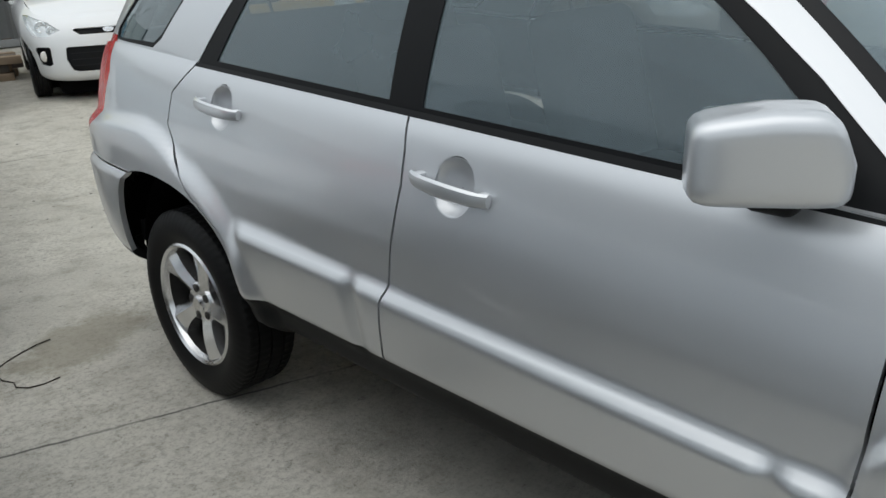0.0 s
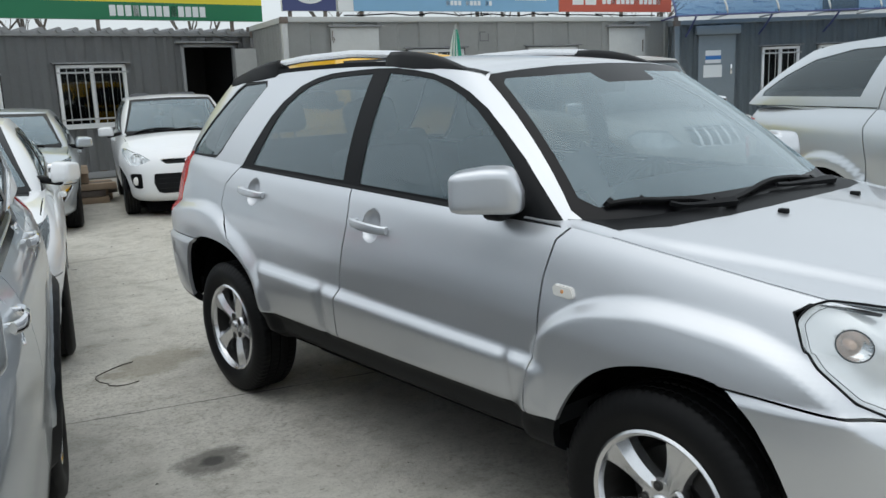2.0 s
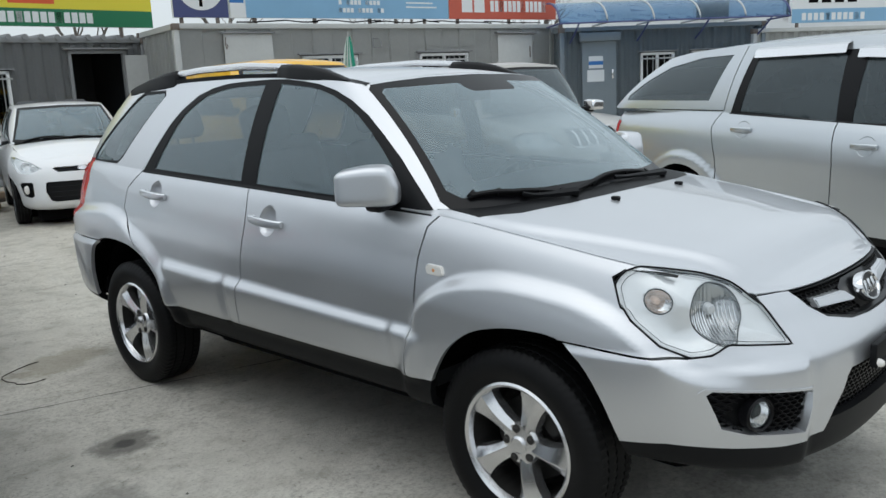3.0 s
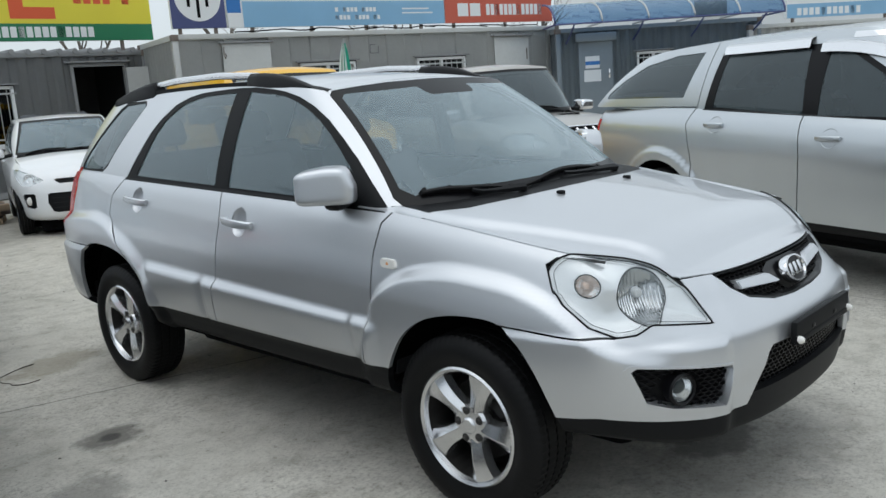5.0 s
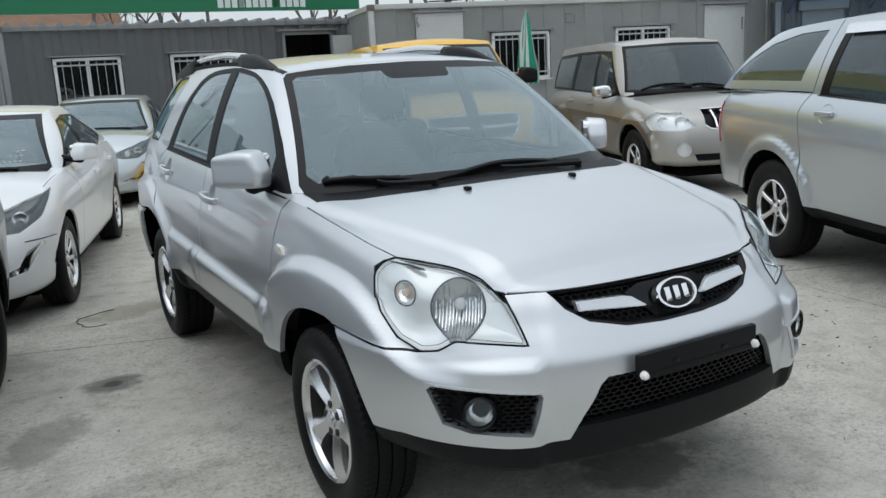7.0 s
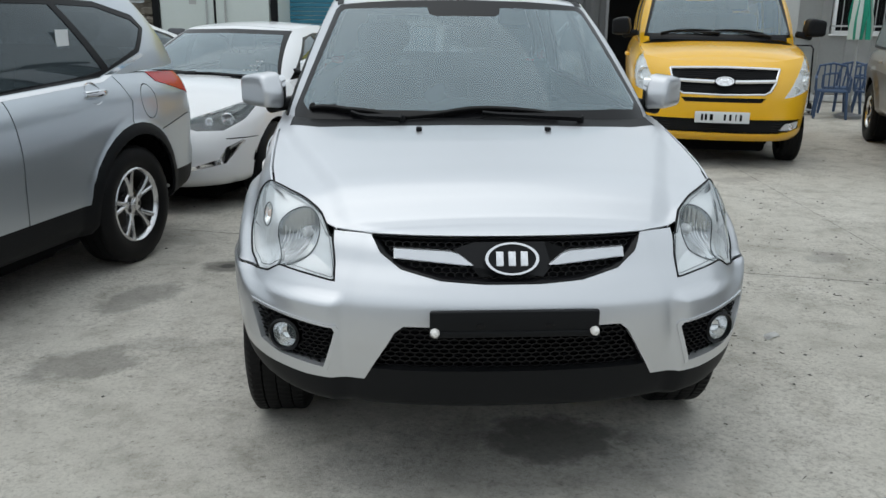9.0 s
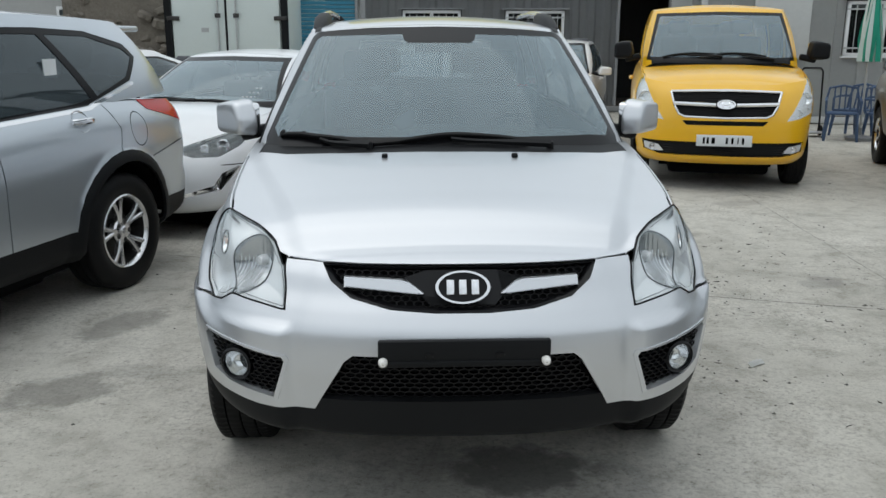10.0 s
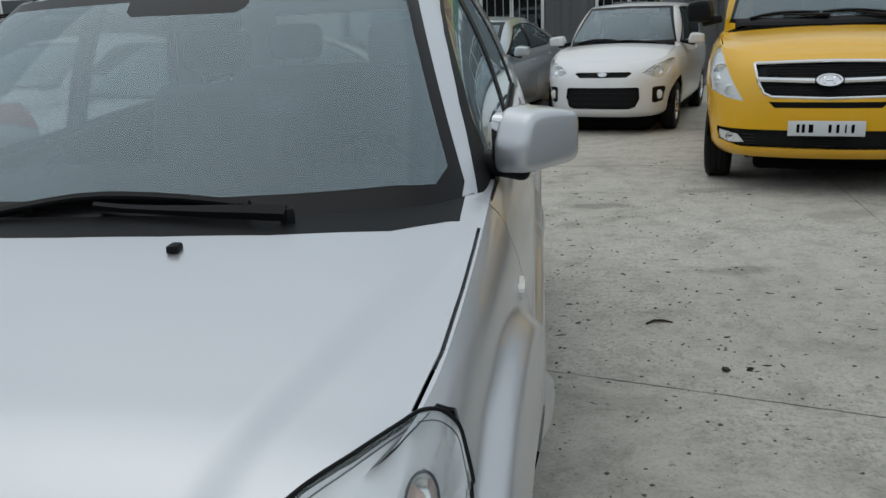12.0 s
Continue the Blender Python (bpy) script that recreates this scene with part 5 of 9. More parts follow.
    yp = surf(0)(0, 0.66) - 0.022
    box(bm, -0.245, yp - 0.006, 0.626, 0.245, yp + 0.016, 0.704, 0.006)
    box(bm, -0.245, yp - 0.010, 0.626, 0.245, yp + 0.0, 0.646, 0.004)
    part("board", bm, M["black_plastic"], ph)
    for s in (1, -1):
        bm = bmesh.new()
        lathe(bm, [(0.001, -0.02), (0.008, -0.018), (0.013, -0.010), (0.014, 0.0)], 16, "y", m=pose(s * 0.231, yp - 0.006, 0.643))
        part("screw_cap", bm, M["white_lens"], ph, "white plastic screw cap")
        bm = bmesh.new()
        box(bm, s * 0.10 - 0.012, yp - 0.009, 0.655, s * 0.10 + 0.012, yp, 0.668, 0.002)
        part("clip", bm, M["black_gloss"], ph)
    # side repeater
    for s in (1, -1):
        h = tree.ray_cast(Vector((s * 2, 0.338, 0.908)), Vector((-s, 0, 0)))[0]
        bm = bmesh.new()
        prism(bm, [(-0.045, -0.012), (-0.03, -0.021), (0.035, -0.017), (0.042, 0.006), (0.03, 0.019), (-0.035, 0.016)], 0.016, Matrix.Translation(h) @ pose(-s * 0.006, 0, 0, 0, 0, 90 * s * -1 if s > 0 else 90) )
        bmesh.ops.bevel(bm, geom=bm.edges[:], offset=0.003, segments=2, affect="EDGES")
        rp = part("side_repeater", bm, M["white_lens"], car, "milky side repeater lamp")
        bm = bmesh.new()
        lathe(bm, [(0.001, 0.0112), (0.006, 0.011), (0.007, 0.008)], 12, m=Matrix.Translation(h) @ pose(0, 0, 0, 0, 0, 0 if s > 0 else 180))
        part("bulb", bm, M["amber"], rp)
    # handles, mirrors, wipers, washer jets
    for s in (1, -1):
        door_handle(car, sk, s, 1.335, 1.003, pal, 0.235, tree=tree, tilt=4)
        door_handle(car, sk, s, 2.305, 1.064, pal, 0.235, tree=tree, tilt=4)
        mirror(car, s, 0.892, 0.63, 1.19, pal, (0.235, 0.065, 0.165), turn=54)
    wipers(car, sk, [([(0.415, 0.155), (0.25, 0.148), (0.02, 0.162)], [(-0.30, 0.150), (0.0, 0.182), (0.31, 0.188)]), ([(-0.30, 0.128), (-0.40, 0.168), (-0.50, 0.232)], [(-0.672, 0.338), (-0.52, 0.252), (-0.33, 0.180)])], tree)
    for x in (-0.238, 0.252):
        z = tree.ray_cast(Vector((x, -0.01, 3)), Vector((0, 0, -1)))[0].z
        bm = bmesh.new()
        box(bm, x - 0.011, -0.027, z - 0.004, x + 0.011, 0.005, z + 0.013, 0.005)
        part("washer_jet", bm, M["black_plastic"], car)
    # roof rails: black end pieces and a bare bar
    for s in (1, -1):
        rl = new("roof_rail"); rl.parent = car
        tagged(rl, "roof rail with black ends and silver bar")
        def rp_(y, up):
            h = tree.ray_cast(Vector((s * 0.575, y, 3)), Vector((0, 0, -1)))
            return Vector((s * 0.575, y, (h[0].z if h[0] else 1.6) + up))
        bm = bmesh.new()
        tube(bm, [rp_(y, u) for y, u in ((1.38, 0.036), (1.5, 0.042), (1.8, 0.052), (2.2, 0.052), (2.5, 0.042), (2.62, 0.03))], [0.017] * 6, 8)
        part("bar", bm, M["alloy"], rl, "silver bar")
        for ys, us, ws_ in (((1.06, 1.12, 1.22, 1.32, 1.42, 1.50, 1.52), (0.004, 0.018, 0.040, 0.052, 0.056, 0.054, 0.03), (0.022, 0.030, 0.038, 0.042, 0.042, 0.040, 0.036)), ((2.40, 2.42, 2.55, 2.70, 2.85, 2.92), (0.03, 0.062, 0.058, 0.042, 0.02, 0.004), (0.034, 0.040, 0.042, 0.040, 0.036, 0.026))):
            bm = bmesh.new()
            prev = None
            for y, u, w in zip(ys, us, ws_):
                p = rp_(y, 0)
                ring = [bm.verts.new(p + Vector((dx * w, 0, dz))) for dx, dz in ((-1, -0.03), (-0.85, u * 0.7), (-0.4, u), (0.4, u), (0.85, u * 0.7), (1, -0.03))]
                if prev:
                    for i in range(5):
                        bm.faces.new((prev[i], prev[i + 1], ring[i + 1], ring[i]))
                else:
                    bm.faces.new(ring)
                prev = ring
            bm.faces.new(prev[::-1])
            part("rail_end", bm, M["black_plastic"], rl, "black plastic rail end", smooth=1.0)
        bm = bmesh.new()
        for a, b in zip((1.5, 1.8, 2.1), (1.8, 2.1, 2.45)):
            pa, pb = rp_(a, 0.004), rp_(b, 0.004)
            vs = [bm.verts.new(p + Vector((dx, 0, dz))) for p in (pa, pb) for dx, dz in ((-0.03, -0.02), (-0.03, 0.012), (0.03, 0.012), (0.03, -0.02))]
            for i in range(3):
                bm.faces.new((vs[i], vs[i + 1], vs[i + 5], vs[i + 4]))
        part("gutter_strip", bm, M["black_plastic"], rl)
        # black joint strip from rail to windscreen corner
        bm = bmesh.new()
        prev = None
        for q in np.linspace(0, 1, 8):
            y, x = 1.12 - 0.165 * q, 0.572 - 0.006 * q
            ring = [bm.verts.new(tree.ray_cast(Vector((s * x + dx, y, 3)), Vector((0, 0, -1)))[0] + Vector((0, 0, 0.004))) for dx in (-0.014, 0.014)]
            if prev:
                bm.faces.new((prev[0], prev[1], ring[1], ring[0]))
            prev = ring
        part("joint_strip", bm, M["black_plastic"], rl)
    # wheels and what is under the body
    wm = wheel_meshes("five", 0.341, 0.228, 0.226, 5, M["alloy"], tread=2)
    put_wheels(car, wm, 2.63, 0.336, 0.884, 0.228)
    wheel_well(car, 2.63, S["hub"], S["arch"] + 0.014, 0.54, 0.80)
    underbody(car, S, 0.36)
    liner(car, S, M["void"])
    # cabin
    bm = bmesh.new()
    box(bm, -0.76, 0.45, 0.42, 0.76, 3.2, 0.50)
    part("cabin_floor", bm, M["interior"], car)
    bm = bmesh.new()
    box(bm, -0.70, 0.36, 0.70, 0.70, 0.86, 1.02, 0.06, seg=3)
    box(bm, 0.22, 0.62, 0.96, 0.58, 0.90, 1.07, 0.05, seg=3)
    part("dashboard", bm, M["interior"], car, "grey dashboard")
    steering(car, 0.39, 1.0, 1.0)
    for x in (-0.38, 0.38):
        seat(car, x, 1.52, 0.58)
    seat(car, 0, 2.42, 0.60, 1.28, 20, True)
    bm = bmesh.new()
    box(bm, -0.11, 0.86, 1.47, 0.11, 0.89, 1.535, 0.012)
    tube(bm, [(0, 0.86, 1.51), (0, 0.93, 1.575)], 0.01, 6)
    part("rear_view_mirror", bm, M["black_plastic"], car)
    return car, sk


main_car()


# ---------------------------------------------------------------- ground
def ground_material():
    m = bpy.data.materials.new("worn_concrete")
    m.use_nodes = True
    nt = m.node_tree
    b = nt.nodes["Principled BSDF"]
    tc = nt.nodes.new("ShaderNodeTexCoord")

    def math_node(op, a, c=None, d=None):
        n = nt.nodes.new("ShaderNodeMath")
        n.operation = op
        for k, v in enumerate((a, c, d)):
            if v is None:
                continue
            if isinstance(v, (int, float)):
                n.inputs[k].default_value = v
            else:
                nt.links.new(v, n.inputs[k])
        return n.outputs[0]

    def noise_node(scale, detail=5, rough=0.55, dist=0.0):
        n = nt.nodes.new("ShaderNodeTexNoise")
        n.inputs["Scale"].default_value, n.inputs["Detail"].default_value = scale, detail
        n.inputs["Roughness"].default_value, n.inputs["Distortion"].default_value = rough, dist
        nt.links.new(tc.outputs["Object"], n.inputs["Vector"])
        return n.outputs["Fac"]

    def ramp(fac, stops):
        r = nt.nodes.new("ShaderNodeValToRGB")
        e = r.color_ramp.elements
        while len(e) < len(stops):
            e.new(0.5)
        for el, (p, c) in zip(e, stops):
            el.position, el.color = p, (*c, 1)
        nt.links.new(fac, r.inputs[0])
        return r.outputs[0]

    def mix(a, c, fac, mode="MULTIPLY"):
        x = nt.nodes.new("ShaderNodeMix")
        x.data_type, x.blend_type = "RGBA", mode
        if isinstance(fac, (int, float)):
            x.inputs[0].default_value = fac
        else:
            nt.links.new(fac, x.inputs[0])
        nt.links.new(a, x.inputs[6])
        if isinstance(c, tuple):
            x.inputs[7].default_value = (*c, 1)
        else:
            nt.links.new(c, x.inputs[7])
        return x.outputs[2]
    xyz = nt.nodes.new("ShaderNodeSeparateXYZ")
    nt.links.new(tc.outputs["Object"], xyz.inputs[0])
    X, Y = xyz.outputs[0], xyz.outputs[1]
    rag = noise_node(7, 6, 0.65)
    base = ramp(noise_node(0.55, 6, 0.6), [(0.3, (0.455, 0.434, 0.385)), (0.5, (0.535, 0.512, 0.457)), (0.72, (0.60, 0.576, 0.52))])
    patch = ramp(noise_node(2.1, 8, 0.68, 0.5), [(0.34, (0.62, 0.62, 0.60)), (0.47, (0.95, 0.95, 0.95)), (0.75, (1.10, 1.10, 1.10))])
    worn = ramp(noise_node(5.5, 7, 0.72, 0.2), [(0.40, (0.80, 0.79, 0.77)), (0.50, (1, 1, 1)), (0.66, (1.09, 1.09, 1.08))])
    grit = ramp(noise_node(60, 5, 0.75), [(0.36, (0.62, 0.61, 0.60)), (0.47, (1, 1, 1)), (0.66, (1.14, 1.14, 1.14))])
    pits = ramp(noise_node(22, 4, 0.7), [(0.335, (0.42, 0.41, 0.40)), (0.375, (1, 1, 1))])
    # rough, scoured zones where the pits lie thick
    thick = math_node("MULTIPLY", ramp(noise_node(1.1, 5, 0.6), [(0.42, (0, 0, 0)), (0.56, (1, 1, 1))]), 0.5)
    scour = ramp(noise_node(34, 4, 0.8), [(0.40, (0.50, 0.49, 0.48)), (0.50, (1, 1, 1)), (0.70, (1.12, 1.12, 1.12))])
    col = mix(mix(mix(mix(mix(base, patch, 0.65), worn, 0.7), grit, 0.55), pits, 0.6), scour, thick)
    # old stains, and car shade painted as wide ellipses: centre, half axes, turn, darkness, colour
    for cx, cy, rx, ry, turn, dark, tone in (
            (-1.02, 3.38, 0.36, 0.20, 25, 0.6, (0.26, 0.235, 0.18)), (-1.35, 1.90, 0.17, 0.13, 10, 0.75, (0.10, 0.095, 0.085)),
            (-1.35, 1.90, 0.06, 0.05, 10, 0.75, (0.035, 0.034, 0.033)), (-1.72, 1.31, 0.30, 0.16, 60, 0.62, (0.22, 0.21, 0.19)),
            # the widest ellipse here mixes damp staining with painted shade before the bumper
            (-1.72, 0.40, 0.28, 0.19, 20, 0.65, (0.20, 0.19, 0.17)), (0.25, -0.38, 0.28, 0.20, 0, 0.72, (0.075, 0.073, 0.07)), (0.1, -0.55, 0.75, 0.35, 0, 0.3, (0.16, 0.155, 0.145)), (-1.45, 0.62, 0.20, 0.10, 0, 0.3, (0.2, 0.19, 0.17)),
            (3.06, 4.66, 0.30, 0.14, 15, 0.40, (0.24, 0.22, 0.20)), (1.38, 5.07, 0.28, 0.10, 0, 0.5, (0.16, 0.15, 0.14)),
            (2.05, 3.35, 0.22, 0.09, 10, 0.40, (0.20, 0.19, 0.17)), (2.55, 1.95, 0.20, 0.13, 40, 0.40, (0.20, 0.19, 0.18)),
            # the last, car-sized ellipse is shade under the car, painted into the concrete
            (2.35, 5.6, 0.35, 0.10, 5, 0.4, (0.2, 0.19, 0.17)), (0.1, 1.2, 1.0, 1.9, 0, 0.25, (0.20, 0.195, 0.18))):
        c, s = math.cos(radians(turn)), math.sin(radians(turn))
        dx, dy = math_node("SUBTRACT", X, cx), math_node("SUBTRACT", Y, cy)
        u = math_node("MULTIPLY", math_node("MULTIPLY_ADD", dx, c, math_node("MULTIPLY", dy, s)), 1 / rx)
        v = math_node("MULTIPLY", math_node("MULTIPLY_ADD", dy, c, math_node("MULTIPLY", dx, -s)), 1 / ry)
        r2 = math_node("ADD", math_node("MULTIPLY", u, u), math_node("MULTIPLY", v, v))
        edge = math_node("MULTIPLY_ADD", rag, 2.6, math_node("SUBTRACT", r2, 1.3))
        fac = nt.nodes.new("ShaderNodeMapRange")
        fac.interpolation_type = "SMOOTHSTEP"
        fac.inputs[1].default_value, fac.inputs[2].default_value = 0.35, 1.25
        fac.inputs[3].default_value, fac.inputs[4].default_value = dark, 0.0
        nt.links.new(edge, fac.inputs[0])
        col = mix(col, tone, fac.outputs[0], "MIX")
    # the cut joint between two slabs and a fine crack, both slightly uneven
    wob = math_node("MULTIPLY_ADD", noise_node(14, 3), 0.022, -0.011)
    for (x0, y0), (x1, y1), wide, dark in (((-1.66, 2.78), (2.70, 1.36), 0.0035, 0.85), ((2.2, -6.0), (3.1, 3.0), 0.0025, 0.6), ((-4.0, 7.2), (4.5, 6.6), 0.004, 0.7)):
        L = math.hypot(x1 - x0, y1 - y0)
        nx, ny = -(y1 - y0) / L, (x1 - x0) / L
        d = math_node("ADD", math_node("MULTIPLY_ADD", X, nx, math_node("MULTIPLY", Y, ny)), -(nx * x0 + ny * y0))
        d = math_node("ABSOLUTE", math_node("ADD", d, wob))
        fac = nt.nodes.new("ShaderNodeMapRange")
        fac.inputs[1].default_value, fac.inputs[2].default_value = wide, wide * 2.4
        fac.inputs[3].default_value, fac.inputs[4].default_value = dark, 0.0
        nt.links.new(d, fac.inputs[0])
        col = mix(col, (0.07, 0.068, 0.064), math_node("MULTIPLY", fac.outputs[0], ramp(noise_node(3, 3), [(0.35, (0.35, 0.35, 0.35)), (0.55, (1, 1, 1))])), "MIX")
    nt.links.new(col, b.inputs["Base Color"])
    b.inputs["Roughness"].default_value = 0.85
    b.inputs["Specular IOR Level"].default_value = 0.3
    bp = nt.nodes.new("ShaderNodeBump")
    bp.inputs["Strength"].default_value, bp.inputs["Distance"].default_value = 0.6, 0.008
    nt.links.new(math_node("ADD", noise_node(40, 7, 0.8), math_node("MULTIPLY", noise_node(6, 4), 2.0)), bp.inputs["Height"])
    nt.links.new(bp.outputs[0], b.inputs["Normal"])
    return m


def build_ground():
    bm = bmesh.new()
    bmesh.ops.create_grid(bm, x_segments=60, y_segments=60, size=120)
    for v in bm.verts:
        v.co.x, v.co.y = (math.copysign(abs(c / 120) ** 2.2 * 120, c) for c in (v.co.x, v.co.y))
        d = math.hypot(v.co.x, v.co.y)
        v.co.z = -0.0005 * max(0, d - 20)
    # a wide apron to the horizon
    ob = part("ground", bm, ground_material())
    tagged(ob, "grey worn concrete yard with cracks, stains and painted shade under a car", "ground", kind="structure")


build_ground()


def horizon_screen():
    """Plain grey corrugated screens, unseen and added behind the camera's walk to block low sky from reflections."""
    rust = material("grey_screen_paint", (0.17, 0.172, 0.17), 0.7, var=0.15, scale=0.8, fine=0.08, fine_scale=12)
    for name, (ax, ay), (bx, by) in (("screen_south", (-16.0, -13.0), (18.0, -13.0)), ("screen_west", (-16.0, -13.0), (-16.0, 4.0)), ("screen_east", (18.0, -13.0), (18.0, 0.0))):
        L = math.hypot(bx - ax, by - ay)
        m = pose(ax, ay, 0, 0, 0, math.degrees(math.atan2(by - ay, bx - ax)))
        bm = bmesh.new()
        n = int(L / 0.15)
        front = [(L * k / n, 0.03 if k % 4 < 2 else 0.0) for k in range(n + 1)]
        rows = [[bm.verts.new(m @ Vector((x, y + dy, z))) for x, y in front] for dy, z in ((0, 0.0), (0, 3.0), (-0.06, 3.0), (-0.06, 0.0))]
        for p, q in zip(rows, rows[1:]):
            for k in range(n):
                bm.faces.new((p[k], p[k + 1], q[k + 1], q[k]))
        tagged(part(name, bm, rust), "unseen grey corrugated screen added to darken low reflections", "wall", kind="structure")


horizon_screen()


# ---------------------------------------------------------------- litter on the ground
def stone(bm, rng, x, y, r, flat=0.6):
    vs = bmesh.ops.create_icosphere(bm, subdivisions=1, radius=r)["verts"]
    a = rng.uniform(0, 6.28)
    for v in vs:
        k = rng.uniform(0.7, 1.2)
        px, py, pz = v.co.x * k, v.co.y * k * rng.uniform(0.6, 1.0), v.co.z * k * flat
        v.co = Vector((x + px * math.cos(a) - py * math.sin(a), y + px * math.sin(a) + py * math.cos(a), max(0.0, pz + r * flat * 0.6)))


def build_litter():
    rng = random.Random(11)
    pebble = material("grey_pebble", (0.13, 0.125, 0.115), 0.9, var=0.3, scale=40)
    bark = material("dry_twig", (0.035, 0.028, 0.022), 0.85, var=0.3, scale=60)
    verts, faces = [], []
    for k in range(2700):
        if k % 3 == 0:
            x, y = rng.uniform(-2.4, 6), rng.uniform(-4, 9)
        else:
            x, y = 0.95 + abs(rng.gauss(0, 1.3)), rng.choice((0.6, 1.5, 1.9, 2.6, 3.4, 4.6)) + rng.gauss(0, 0.45)
        r = 0.0018 + 0.011 * rng.random() ** 6
        a, n0 = rng.uniform(0, 6.28), len(verts)
        for j in range(4):
            t = a + 1.57 * j + rng.uniform(-0.4, 0.4)
            verts.append((x + r * rng.uniform(0.6, 1.5) * math.cos(t), y + r * rng.uniform(0.5, 1.2) * math.sin(t), 0.0004))
        verts.append((x, y, r * rng.uniform(0.5, 0.9)))
        faces += [(n0 + j, n0 + (j + 1) % 4, n0 + 4) for j in range(4)]
    me = bpy.data.meshes.new("grit")
    me.from_pydata(verts, [], faces)
    me.materials.append(pebble)
    tagged(new("grit", me), "scattered dark grit on the concrete", "grit", kind="stuff")
    bm = bmesh.new()
    for k in range(150):
        if k % 4 == 0:
            x, y = rng.uniform(-2.3, 5), rng.uniform(-3, 8)
        else:
            x, y = 1.0 + abs(rng.gauss(0, 1.1)), rng.uniform(-0.3, 7)
        a, L = rng.uniform(0, 6.28), rng.uniform(0.012, 0.05)
        bend = rng.uniform(-0.4, 0.4)
        r = rng.uniform(0.0012, 0.0032)
        tube(bm, [(x + L * q * math.cos(a + bend * q), y + L * q * math.sin(a + bend * q), r + 0.004 * math.sin(3.1 * q) * rng.random()) for q in (-0.5, -0.15, 0.2, 0.5)], [r * 0.7, r, r, r * 0.5], 4)
    tagged(part("dry_bits", bm, bark), "short dry twigs and leaf bits on the concrete", "twigs", kind="stuff")
    for x, y, r in ((1.68, 1.94, 0.022), (1.78, 1.945, 0.016)):
        bm = bmesh.new()
        stone(bm, rng, x, y, r)
        tagged(part("stone", bm, bark), "small dark stone lying on the concrete", "stone", "stones on the yard")
    bm = bmesh.new()
    tube(bm, [(1.42, 2.48, 0.006), (1.46, 2.515, 0.01), (1.51, 2.52, 0.008), (1.55, 2.50, 0.005)], [0.004, 0.006, 0.006, 0.003], 6)
    tagged(part("twig", bm, bark), "short curved dark twig on the concrete", "twig")
    bm = bmesh.new()
    prev = None
    for q in np.linspace(0, 1, 7):
        a = [bm.verts.new((1.49 + 0.09 * q, 0.53 + 0.05 * q + k, 0.003 + 0.006 * math.sin(3.14 * q) + 0.003 * (k > 0))) for k in (0.0, 0.055)]
        if prev:
            bm.faces.new((prev[0], a[0], a[1], prev[1]))
        prev = a
    bmesh.ops.solidify(bm, geom=bm.faces[:], thickness=0.0008)
    tagged(part("paper_card", bm, material("white_paper", (0.75, 0.75, 0.73), 0.8, var=0.05)), "small crumpled white paper card on the concrete", "paper")
    # a thin wire lying in an arc on the damp patch
    bm = bmesh.new()
    pts = [(x, y, 0.004 + 0.003 * math.sin(k * 1.7)) for k, (x, y) in enumerate(((-1.10, 3.49), (-1.16, 3.475), (-1.23, 3.455), (-1.30, 3.42), (-1.345, 3.38), (-1.365, 3.33), (-1.36, 3.27), (-1.335, 3.22), (-1.345, 3.17), (-1.315, 3.135), (-1.26, 3.125), (-1.20, 3.13)))]
    tube(bm, pts, 0.003, 5)
    tagged(part("wire", bm, bark), "thin brown wire bent in an arc on a damp patch", "wire")


build_litter()


